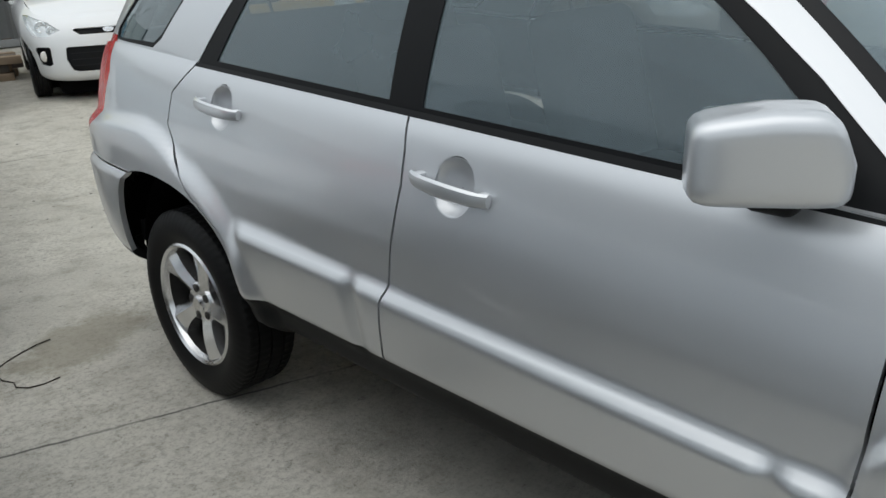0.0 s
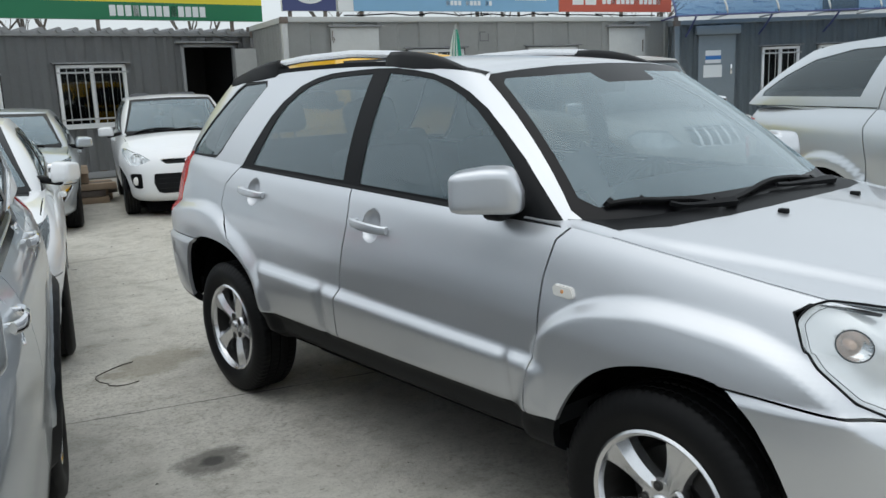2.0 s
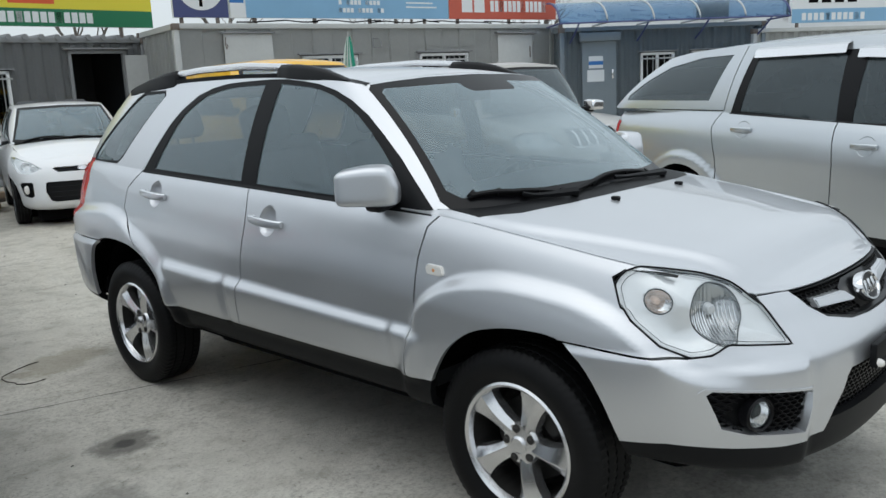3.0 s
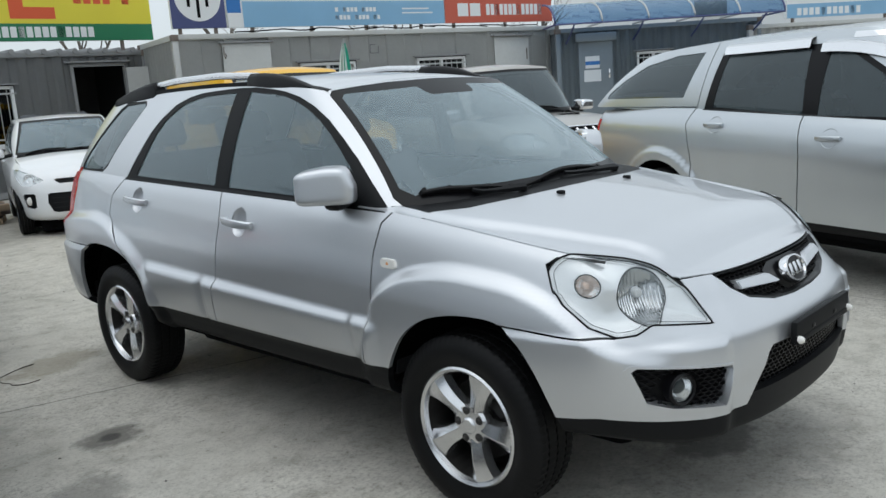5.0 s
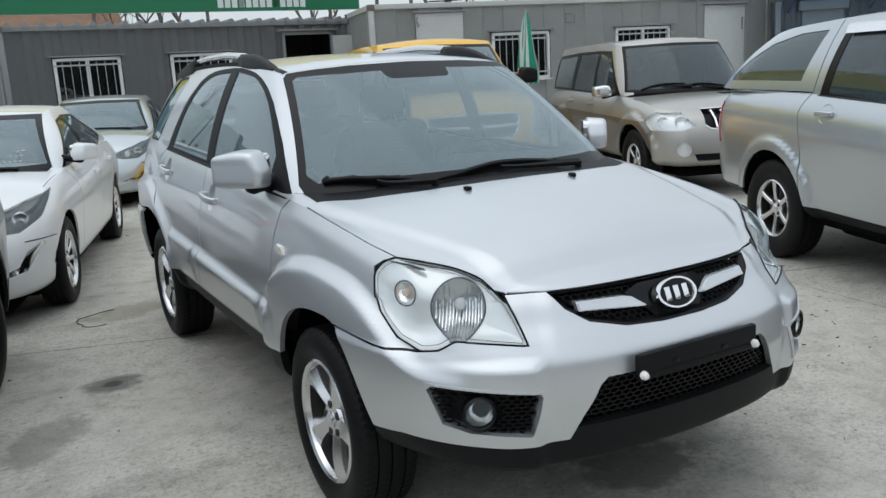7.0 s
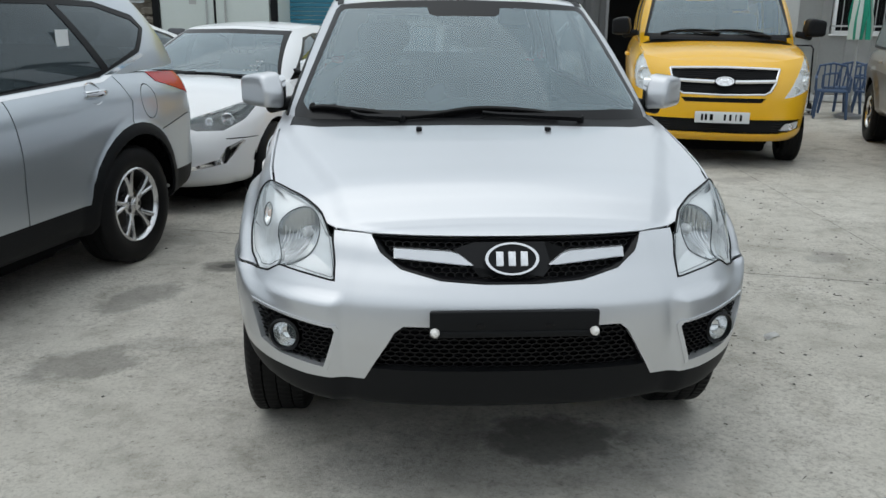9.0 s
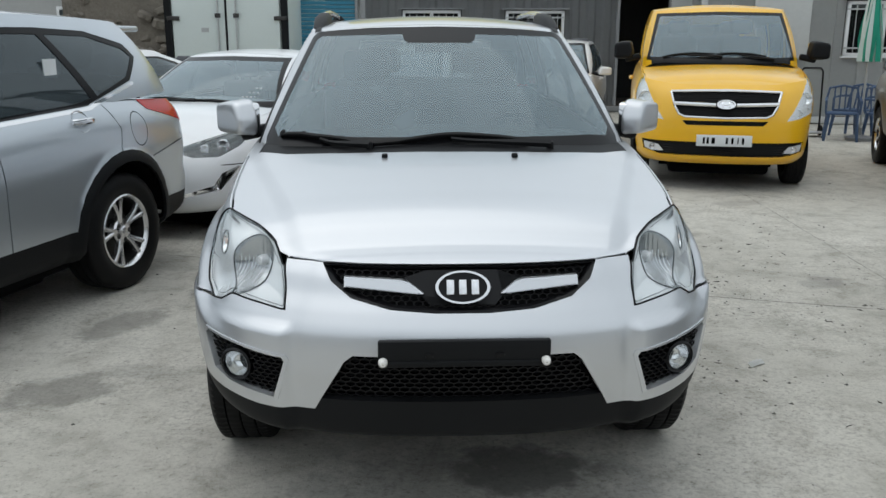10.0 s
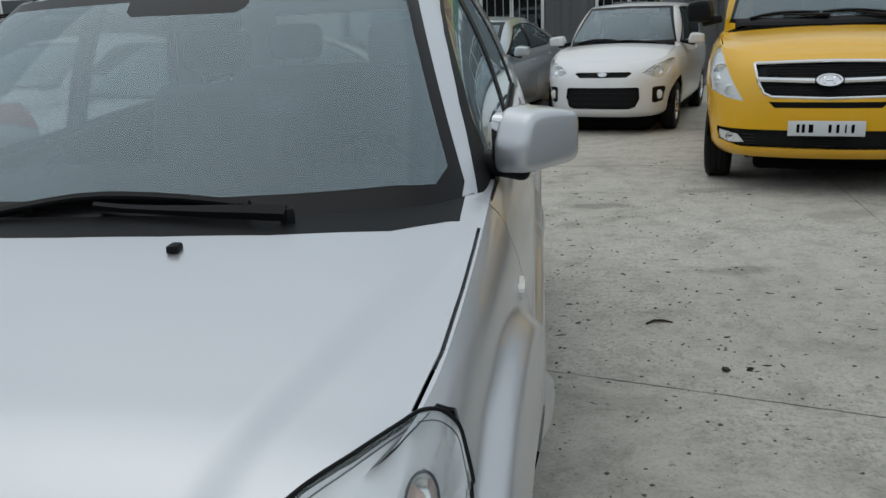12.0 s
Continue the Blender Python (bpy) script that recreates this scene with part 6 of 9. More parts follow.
# ---------------------------------------------------------------- the other cars
def shape(fo, base, ro, W, nose, fender, belt0, belt1, tail, low, cowl, cowl_z, roof_y, roof_z, roof_w, roof_end, back_y, back_z, hub, arch, flare=(0.5, 0.55, 0.0), drop=0.0, nose_round=0.11, n=96, m=26, bow=0.02, crown=0.10, bonnet_crown=0.08, belt_in=0.89, crease=None):
    e = base + ro
    k = nose_round
    mid = (cowl + 0.5 + back_y) / 2
    return dict(
        n=n, m=m, nw=25, mg=16, base=base, hub=hub, arch=arch, flare=flare, bonnet_crown=bonnet_crown, roof_crown=crown, bow=bow, bonnet_end=cowl + 0.45, crease=crease,
        plan=[(0, -fo), (0.42 * W, -fo + 0.03), (0.70 * W, -fo + k), (0.87 * W, -fo + k + 0.17), (0.955 * W, -fo + k + 0.38), (0.985 * W, -0.05), (W, 0.25 * base), (W, 0.65 * base), (0.99 * W, base), (0.96 * W, base + ro * 0.5), (0.88 * W, base + ro * 0.82), (0.6 * W, base + ro * 0.97), (0, e)],
        top=[(-fo, nose), (-fo + 0.3, nose + 0.04), (-0.05, fender), (cowl + 0.35, belt0), (base, belt1), (e, tail)],
        bottom=[(-fo, low), (0.3, low + 0.02), (base - 0.3, low + 0.02), (e, low + 0.08)],
        front=[(0, 0.10), (0.07, 0.025), (0.25, 0.0), (0.5, 0.008), (0.68, 0.03), (0.82, 0.07), (0.92, 0.12), (1, 0.19)],
        side=[(0, 0.11), (0.07, 0.05), (0.2, 0.03), (0.45, 0.012), (0.65, 0.0), (0.8, 0.012), (0.92, 0.045), (1, 0.095)],
        rear=[(0, 0.12), (0.1, 0.02), (0.35, 0.0), (0.45, 0.03), (0.7, 0.045), (0.9, 0.075), (1, 0.11)],
        belt_ring=[(0, cowl, cowl_z), (0.42 * W, cowl + 0.04, cowl_z), (0.70 * W, cowl + 0.13, cowl_z), (0.85 * W, cowl + 0.27, belt0), (belt_in * W, cowl + 0.55, belt0), (belt_in * W, mid, (belt0 + belt1) / 2), (belt_in * W, back_y - 0.7, belt1), (0.87 * W, back_y - 0.25, belt1 + 0.02), (0.76 * W, back_y - 0.05, back_z), (0.5 * W, back_y, back_z), (0, back_y + 0.03, back_z)],
        roof_ring=[(0, roof_y, roof_z - 0.03), (0.5 * roof_w, roof_y + 0.015, roof_z - 0.04), (0.86 * roof_w, roof_y + 0.05, roof_z - 0.055), (0.975 * roof_w, roof_y + 0.12, roof_z - 0.06), (roof_w, roof_y + 0.40, roof_z - 0.035), (1.02 * roof_w, (roof_y + roof_end) / 2, roof_z - 0.03), (roof_w, roof_end - 0.5, roof_z - 0.04 - drop * 0.4), (0.97 * roof_w, roof_end - 0.2, roof_z - 0.05 - drop * 0.8), (0.88 * roof_w, roof_end - 0.05, roof_z - 0.06 - drop), (0.5 * roof_w, roof_end, roof_z - 0.04 - drop), (0, roof_end + 0.02, roof_z - 0.03 - drop)])


def oval_badge(parent, x, y, z, w, h, tilt):
    m = pose(x, y, z, tilt)
    b = new("badge")
    b.parent = parent
    bm = bmesh.new()
    lathe(bm, [(0.001, -0.004), (0.72, -0.004), (0.78, -0.012), (0.95, -0.012), (1.0, -0.004), (1.0, 0.01)], 28, "y", m=m @ Matrix.Diagonal((w / 2, 1, h / 2, 1)))
    part("ring", bm, M["chrome"], b, "chrome ring")
    bm = bmesh.new()
    box(bm, -w * 0.22, -0.012, -h * 0.28, -w * 0.12, -0.004, h * 0.28, 0.002, m)
    box(bm, w * 0.12, -0.012, -h * 0.28, w * 0.22, -0.004, h * 0.28, 0.002, m)
    box(bm, -w * 0.12, -0.012, -h * 0.06, w * 0.12, -0.004, h * 0.06, 0.002, m)
    part("mark", bm, M["chrome"], b)


def simple_car(name, m, label, S, body_mat, spec):
    car = thing(name, m, label, spec.get("category", "car"))
    sk = S["skin"] = car_skin(S)
    tree = sk.tree()
    U, V = (1, 0, 0), (0, 0, 1)
    for cy in (0, S["base"]):
        on_sides(sk, circle(cy, S["hub"], S["arch"], 30), "hole", lim=0.1)
    kk = lambda s: (lambda c, n: n.x * s > 0.25 and c.x * s > 0.3 and c.z > spec["glass_low"])
    for s in (1, -1):
        for i, p in enumerate(spec["windows"]):
            sk.cut(p, (0, 1, 0), (0, 0, 1), "win%d" % i, kk(s))
        if "frame" in spec:
            sk.cut(spec["frame"], (0, 1, 0), (0, 0, 1), "frame", kk(s))
        for i, p in enumerate(spec.get("chrome_lines", ())):
            sk.cut(p, (0, 1, 0), (0, 0, 1), "brightwork", kk(s))
    b0, b1, r0, r1, gap = spec["screen"]  # half width and height below, half width and height above
    wk = lambda c, n: n.y < -0.2 and c.z > b1 - 0.02 and c.y > -0.4 and c.y < S["base"] * 0.6
    sk.cut([(-b0 + gap, b1 + gap), (b0 - gap, b1 + gap), (r0 - gap, r1 - gap), (0, r1 - gap + 0.012), (-r0 + gap, r1 - gap)], U, V, "screen", wk)
    sk.cut([(-b0, b1), (b0, b1), (r0, r1), (0, r1 + 0.015), (-r0, r1)], U, V, "band", wk)
    if "cowl" in spec:
        y0, y1, w0 = spec["cowl"]
        pts = [(-w0, y0 + y1), (-w0 * 0.6, y0 + y1 * 0.36), (0, y0), (w0 * 0.6, y0 + y1 * 0.36), (w0, y0 + y1)]
        for a, b in zip(pts, pts[1:]):
            sk.cut([a, b, (b[0], 1.2), (a[0], 1.2)], (1, 0, 0), (0, 1, 0), "cowl", lambda c, n: n.z > 0.5 and b1 - 0.14 < c.z < b1 + 0.02 and c.y < S["bonnet_end"] + 0.1)
    if "back" in spec:
        a0, a1, c0, c1 = spec["back"]
        sk.cut([(-a0, a1), (a0, a1), (c0, c1), (-c0, c1)], U, V, "backglass", lambda c, n: n.y > 0.2 and c.y > S["base"] * 0.7)
    for i, pts in enumerate(spec.get("lamps", ())):
        mirrored(sk, pts, "lamp%d" % i, spec.get("lamp_turn", 0.6))
    for i, pts in enumerate(spec.get("tails", ())):
        mirrored(sk, pts, "tail%d" % i, 0.7)
    fk = lambda c, n: n.y < -0.1 and c.y < -0.2
    for i, p in enumerate(spec.get("grilles", ())):
        sk.cut(p, U, V, "grille%d" % i, fk)
    for i, p in enumerate(spec.get("front_pairs", ())):
        for s in (1, -1):
            sk.cut([(s * a, b) for a, b in p], U, V, "pair%d" % i, fk)
    for p in spec.get("cladding", ()):
        on_sides(sk, p, "cladding", lim=-0.3)
    if "clad_arch" in spec:
        for cy in (0, S["base"]):
            on_sides(sk, circle(cy, S["hub"], spec["clad_arch"], 30), "cladding", lim=0.0)
    if "clad_front" in spec:
        z = spec["clad_front"]
        sk.cut([(-1.2, 0), (1.2, 0), (1.2, z), (-1.2, z)], U, V, "cladding", lambda c, n: c.y < -0.25)
        sk.cut([(-1.2, 0), (1.2, 0), (1.2, z + 0.08), (-1.2, z + 0.08)], U, V, "cladding", lambda c, n: c.y > S["base"] + 0.3)
    if "two_tone" in spec:
        z0, z1, mat2 = spec["two_tone"]
        sk.cut([(-2, 0), (6, 0), (6, z1), (-2, z0)], (0, 1, 0), (0, 0, 1), "lower", lambda c, n: abs(n.x) > 0.4 and c.y > -0.45)
    for pts in spec.get("seams", ()):
        seam(sk, pts, 0.008)
    for pts, s in spec.get("loops", ()):
        ring_pts = pts + pts[:1]
        for a, b in zip(ring_pts, ring_pts[1:]):
            sk.cut(line_poly(a, b, 0.006), (0, 1, 0), (0, 0, 1), "gap", side_keep(s))
    rim_line = sk.inner[:, -1]
    k = slice(0, len(rim_line) // 2)
    ys = [spec.get("bonnet_from", -S["hub"]), -0.1, spec["bonnet_to"]]
    for s in (1, -1):
        for a, b in zip(ys, ys[1:]):
            pa, pb = [(s * (float(np.interp(y, rim_line[k, 1], rim_line[k, 0])) - 0.012), y) for y in (a, b)]
            sk.cut(line_poly(pa, pb, 0.008), (1, 0, 0), (0, 1, 0), "gap", lambda c, n: n.z > 0.3 and c.z < b1 + 0.03)
    sk.piece("body", "body", body_mat, car, rim=0.015)
    gl, ws = M[spec.get("glass", "glass_dark")], M[spec.get("screen_glass", "glass_ws")]
    for s in (1, -1):
        ks = lambda c, n, s=s: c.x * s > 0
        for i in range(len(spec["windows"])):
            sk.piece("side_window", "win%d" % i, gl, car, shift=0.006, keep=ks)
        sk.piece("window_frame", "frame", M["black_gloss"], car, "black window frame", shift=0.002, rim=0.01, keep=ks)
        sk.piece("brightwork", "brightwork", M["chrome"], car, "chrome strip under the windows", rim=0.008, shift=-0.002, keep=ks)
        sk.piece("cladding", "cladding", M["black_plastic"], car, "black plastic cladding", rim=0.02, keep=ks)
        if "two_tone" in spec:
            sk.piece("lower_body", "lower", spec["two_tone"][2], car, spec["two_tone_label"], rim=0.015, keep=ks)
        for i in range(len(spec.get("lamps", ()))):
            hl = new("headlamp" if i == 0 else "front_lamp")
            hl.parent = car
            sk.piece("lens", "lamp%d" % i, M["lens"], hl, keep=ks)
            case = sk.piece("case", "lamp%d" % i, M[spec.get("lamp_case", "lamp_case")], hl, shift=0.035, keep=ks)
            sk.piece("wall", "lamp%d" % i, M[spec.get("lamp_case", "lamp_case")], hl, shift=0.045, rim=-0.045, keep=ks)
            for cx, cy, cz, r, mt in spec.get("bulbs%d" % i, ()):
                h = tree.ray_cast(Vector((s * cx, -3, cz)), Vector((0, 1, 0)))[0]
                if h is None:
                    continue
                bm = bmesh.new()
                mm = Matrix.Translation(h + Vector((0, cy, 0))) @ pose(0, 0, 0, 0, 0, s * 14 - 90)
                lathe(bm, [(0.001, -0.02), (r * 0.4, -0.016), (r * 0.8, 0.0), (r, 0.012), (r + 0.006, 0.008), (r + 0.007, -0.02)], 22, m=mm)
                part("reflector", bm, M[mt], hl)
        for i in range(len(spec.get("tails", ()))):
            sk.piece("tail_lamp", "tail%d" % i, M["red_lens"], car, "red tail lamp", rim=0.02, shift=-0.004, keep=ks)
        for i, (nm, mt, sh) in enumerate(spec.get("front_pair_parts", ())):
            sk.piece(nm, "pair%d" % i, M[mt], car, shift=sh, rim=-sh if sh > 0 else 0.0, keep=ks)
    sk.piece("windscreen", "screen", ws, car, shift=0.002)
    sk.piece("windscreen_band", "band", M["black_gloss"], car, shift=0.002, rim=0.004)
    sk.piece("cowl", "cowl", M["black_plastic"], car, shift=0.003)
    sk.piece("rear_window", "backglass", gl, car, shift=0.004)
    for i in range(len(spec.get("grilles", ()))):
        nm = "grille" if i == 0 else "intake"
        gr = sk.piece(nm, "grille%d" % i, M["black_plastic"], car, shift=0.025, rim=-0.025)
    def surf(x, z, d=0.0):
        h = tree.ray_cast(Vector((x, -3, z)), Vector((0, 1, 0)))[0]
        return h + Vector((0, d, 0)) if h else None
    for pts, r in spec.get("chrome_bars", ()):
        bm = bmesh.new()
        tube(bm, [surf(x, z, -0.002) for x, z in pts], r, 8)
        part("chrome_bar", bm, M["chrome"], car, "chrome bar")
    for pts, r in spec.get("black_bars", ()):
        bm = bmesh.new()
        tube(bm, [surf(x, z, 0.012) for x, z in pts], r, 5)
        part("grille_bar", bm, M["black_gloss"], car)
    if "badge" in spec:
        x, z, w, h, tilt = spec["badge"]
        p = surf(x, z, -0.014)
        oval_badge(car, p.x, p.y, p.z, w, h, tilt)
    if "plate" in spec:
        z, w, h = spec["plate"]
        p = surf(0, z, -0.02)
        pl = new("number_plate")
        pl.parent = car
        tagged(pl, "white number plate with dark bars")
        bm = bmesh.new()
        box(bm, -w / 2, p.y, z - h / 2, w / 2, p.y + 0.012, z + h / 2, 0.004)
        part("board", bm, M["plate"], pl)
        for a, b in ((-0.385, -0.345), (-0.315, -0.275), (-0.225, -0.165), (0.03, 0.07), (0.13, 0.17), (0.24, 0.26), (0.32, 0.36)):
            bm = bmesh.new()
            box(bm, a * w, p.y - 0.002, z - h * 0.27, b * w, p.y + 0.002, z + h * 0.27)
            part("mark", bm, M["void"], pl)
    for y, z in spec.get("handles", ()):
        for s in (1, -1):
            door_handle(car, sk, s, y, z, M[spec["handle_mat"]] if "handle_mat" in spec else body_mat, cup=True, tree=tree)
    if "mirror" in spec:
        x, y, z, size, mt = spec["mirror"]
        for s in (1, -1):
            mirror(car, s, x, y, z, mt, size, turn=spec.get("mirror_turn", 8))
    if "wipers" in spec:
        wipers(car, sk, [([(x0, y0), (x0 + (x1 - x0) * 0.3, y0 + (y1 - y0) * 0.3 - 0.01), (x0 + (x1 - x0) * 0.58, y0 + (y1 - y0) * 0.58)], [(x0 + (x1 - x0) * 0.16, y0 + (y1 - y0) * 0.16 + 0.02), (x1, y1 + 0.01)]) for x0, y0, x1, y1 in spec["wipers"]], tree)
    R, wd, rim, kind, sp, mt = spec["wheel"]
    wm = wheel_meshes(kind, R, wd, rim, sp, mt, seg=32)
    put_wheels(car, wm, S["base"], R, spec["wheel_x"], wd)
    wheel_well(car, S["base"], S["hub"], S["arch"] + 0.01, spec["wheel_x"] - 0.30, spec["wheel_x"] - 0.03)
    underbody(car, S, S["bottom"][0][1] - 0.02)
    liner(car, S, M["void"])
    yc, zc = spec["cabin"]
    wb = S["belt_ring"][5][0]
    bm = bmesh.new()
    box(bm, -wb * 0.9, yc, zc - 0.15, wb * 0.9, S["base"] + 0.4, zc - 0.08)
    part("cabin_floor", bm, M["interior"], car)
    bm = bmesh.new()
    bz = S["belt_ring"][0][2]
    box(bm, -wb * 0.92, yc - 0.1, bz - 0.35, wb * 0.92, yc + 0.45, bz - 0.04, 0.05)
    part("dashboard", bm, M["interior"], car)
    for x in (-wb * 0.46, wb * 0.46):
        seat(car, x, yc + 1.05, zc)
    seat(car, 0, yc + 1.95, zc + 0.02, wb * 1.6, 20, True)
    steering(car, wb * 0.46, yc + 0.5, bz - 0.06)
    return car, sk, tree


M["plate"] = material("plate_white", (0.72, 0.74, 0.74), 0.4, var=0.05, scale=10)


def yellow_van():
    S = shape(0.86, 3.2, 1.05, 0.955, 1.085, 1.20, 1.24, 1.26, 1.20, 0.29, 0.02, 1.29, 0.80, 1.93, 0.74, 4.1, 4.2, 1.3, 0.35, 0.40, nose_round=0.12, bow=0.03, bonnet_crown=0.10)
    grille = [(-0.54, 1.02), (-0.50, 0.88), (-0.455, 0.80), (-0.40, 0.775), (0, 0.765), (0.40, 0.775), (0.455, 0.80), (0.50, 0.88), (0.54, 1.02), (0, 1.035)]
    lip = grille[:9]
    spec = dict(category="van", glass_low=1.2, glass="glass_dark", screen=(0.80, 1.315, 0.70, 1.84, 0.035), cowl=(-0.03, 0.2, 0.8),
                windows=[[(0.55, 1.29), (0.78, 1.48), (1.05, 1.73), (1.25, 1.73), (1.25, 1.29)], [(1.35, 1.29), (1.35, 1.73), (2.5, 1.75), (2.5, 1.29)], [(2.6, 1.3), (2.6, 1.74), (3.7, 1.71), (3.75, 1.3)]],
                lamps=[[(0.585, -0.74, 0.735), (0.72, -0.66, 0.755), (0.885, -0.48, 0.81), (0.905, -0.40, 0.95), (0.875, -0.34, 1.13), (0.83, -0.36, 1.16), (0.775, -0.48, 1.08), (0.69, -0.64, 0.90)]],
                bulbs0=[(0.80, 0.045, 0.955, 0.062, "reflector"), (0.72, 0.05, 0.81, 0.04, "reflector"), (0.82, 0.05, 0.83, 0.036, "lamp_case")],
                grilles=[grille, [(-0.42, 0.735), (-0.375, 0.69), (0.375, 0.69), (0.42, 0.735)], [(-0.81, 0.52), (-0.79, 0.42), (-0.60, 0.375), (0.60, 0.375), (0.79, 0.42), (0.81, 0.52)]],
                chrome_bars=[([(-0.54, 1.02), (-0.27, 1.03), (0, 1.035), (0.27, 1.03), (0.54, 1.02)], 0.013), (lip, 0.013), ([(-0.51, 0.905), (-0.3, 0.90), (-0.1, 0.895)], 0.024), ([(0.51, 0.905), (0.3, 0.90), (0.1, 0.895)], 0.024)],
                black_bars=[([(-0.60, z), (0, z), (0.60, z)], 0.007) for z in (0.40, 0.425, 0.45, 0.475, 0.50)] + [([(-0.45, z), (0, z), (0.45, z)], 0.004) for z in (0.80, 0.82, 0.84, 0.86, 0.94, 0.96, 0.98, 1.0)],
                badge=(0, 0.897, 0.195, 0.105, -25), plate=(0.54, 0.54, 0.115), seams=[[(0.45, 1.25), (0.52, 0.95), (0.50, 0.35)], [(1.3, 1.75), (1.3, 0.35)], [(2.55, 1.75), (2.55, 0.35)]],
                bonnet_from=-0.35, bonnet_to=0.12, handles=[(1.15, 1.08), (1.45, 1.08)], mirror=(1.05, 0.42, 1.42, (0.21, 0.12, 0.22), M["black_plastic"]), wipers=[(0.55, 0.12, -0.05, 0.10), (0.0, 0.08, -0.62, 0.16)],
                wheel=(0.335, 0.215, 0.21, "multi", 6, M["alloy"]), wheel_x=0.925, cabin=(0.42, 0.90), back=(0.66, 1.35, 0.60, 1.78))
    car, sk, tree = simple_car("yellow_van", pose(3.314, 6.05, 0, 0, 0, -15.3), "bright yellow van with chrome grille parked by the container", S, M["yellow"], spec)
    # clear fog lamps at the ends of the lower intake
    for s in (1, -1):
        fl = new("fog_lamp")
        fl.parent = car
        pts = [(0.585, 0.415), (0.64, 0.475), (0.79, 0.495), (0.775, 0.43), (0.70, 0.405)]
        front = [tree.ray_cast(Vector((s * x, -3, z)), Vector((0, 1, 0)))[0] for x, z in pts]
        bm = bmesh.new()
        a = [bm.verts.new(p + Vector((0, 0.006, 0))) for p in front]
        c = [bm.verts.new(p + Vector((0, 0.035, 0))) for p in front]
        bm.faces.new(a)
        bm.faces.new(c[::-1])
        for i in range(5):
            bm.faces.new((a[i], a[(i + 1) % 5], c[(i + 1) % 5], c[i]))
        part("case", bm, M["lamp_case"], fl)
        h = tree.ray_cast(Vector((s * 0.70, -3, 0.45)), Vector((0, 1, 0)))[0]
        bm = bmesh.new()
        lathe(bm, [(0.001, 0.004), (0.02, 0.002), (0.03, -0.008), (0.033, 0.004)], 20, m=Matrix.Translation(h) @ pose(0, 0, 0, 0, 0, s * 14 - 90))
        part("reflector", bm, M["chrome"], fl)


def white_hatchback():
    S = shape(0.72, 2.385, 0.49, 0.80, 0.80, 0.93, 0.97, 1.02, 0.95, 0.20, 0.22, 0.99, 0.92, 1.485, 0.565, 2.55, 2.78, 1.0, 0.30, 0.335, nose_round=0.15, bow=0.03, bonnet_crown=0.12)
    spec = dict(glass_low=0.94, glass="glass_dark", screen=(0.665, 1.0, 0.53, 1.43, 0.03), cowl=(0.15, 0.14, 0.66),
                windows=[[(0.62, 1.0), (0.85, 1.17), (1.15, 1.38), (1.42, 1.40), (1.45, 1.02)], [(1.52, 1.02), (1.50, 1.40), (1.9, 1.385), (2.2, 1.27), (2.25, 1.08)]],
                frame=[(0.52, 0.985), (0.85, 1.21), (1.12, 1.405), (1.5, 1.425), (1.95, 1.405), (2.3, 1.28), (2.33, 1.06)],
                lamps=[[(0.475, -0.62, 0.70), (0.60, -0.52, 0.64), (0.70, -0.42, 0.655), (0.765, -0.25, 0.78), (0.755, -0.18, 0.845), (0.69, -0.25, 0.845), (0.56, -0.46, 0.78)]],
                bulbs0=[(0.60, 0.03, 0.735, 0.052, "reflector"), (0.52, 0.03, 0.70, 0.035, "reflector")],
                grilles=[[(-0.33, 0.70), (-0.27, 0.655), (0.27, 0.655), (0.33, 0.70), (0.30, 0.715), (-0.30, 0.715)], [(-0.42, 0.53), (-0.43, 0.42), (-0.385, 0.32), (-0.33, 0.30), (0.33, 0.30), (0.385, 0.32), (0.43, 0.42), (0.42, 0.53), (0.40, 0.545), (-0.40, 0.545)]],
                front_pairs=[[(0.555, 0.53), (0.555, 0.38), (0.59, 0.36), (0.655, 0.38), (0.685, 0.52), (0.67, 0.545), (0.57, 0.545)]], front_pair_parts=[("fog_surround", "black_gloss", 0.012)],
                black_bars=[([(-0.38, z), (0, z), (0.38, z)], 0.004) for z in (0.36, 0.42, 0.48)], badge=(0, 0.69, 0.11, 0.055, -20),
                seams=[[(0.5, 0.99), (0.55, 0.8), (0.50, 0.3)], [(1.48, 1.03), (1.46, 0.7), (1.5, 0.3)], [(2.33, 1.06), (2.2, 0.75), (2.0, 0.6)]], bonnet_from=-0.18, bonnet_to=0.25,
                handles=[(1.32, 0.90), (2.15, 0.93)], mirror=(0.875, 0.62, 1.03, (0.19, 0.11, 0.14), M["white"]), wipers=[(0.45, 0.26, -0.08, 0.24), (0.02, 0.24, -0.55, 0.33)],
                wheel=(0.285, 0.175, 0.18, "multi", 8, M["alloy"]), wheel_x=0.765, cabin=(0.5, 0.62), back=(0.48, 1.05, 0.45, 1.36))
    car, sk, tree = simple_car("white_hatchback", pose(1.9, 9.6, 0, 0, 0, -17.2) @ Matrix.Scale(1.04, 4), "small white hatchback facing the yard beside the container", S, M["white"], spec)
    for s in (1, -1):
        h = tree.ray_cast(Vector((s * 0.622, -3, 0.455)), Vector((0, 1, 0)))[0]
        bm = bmesh.new()
        lathe(bm, [(0.001, -0.012), (0.7, -0.008), (1.0, 0.004), (1.0, 0.02)], 18, "y", m=Matrix.Translation(h) @ Matrix.Diagonal((0.036, 1, 0.052, 1)))
        part("fog_lamp", bm, M["white_lens"], car)
    return car


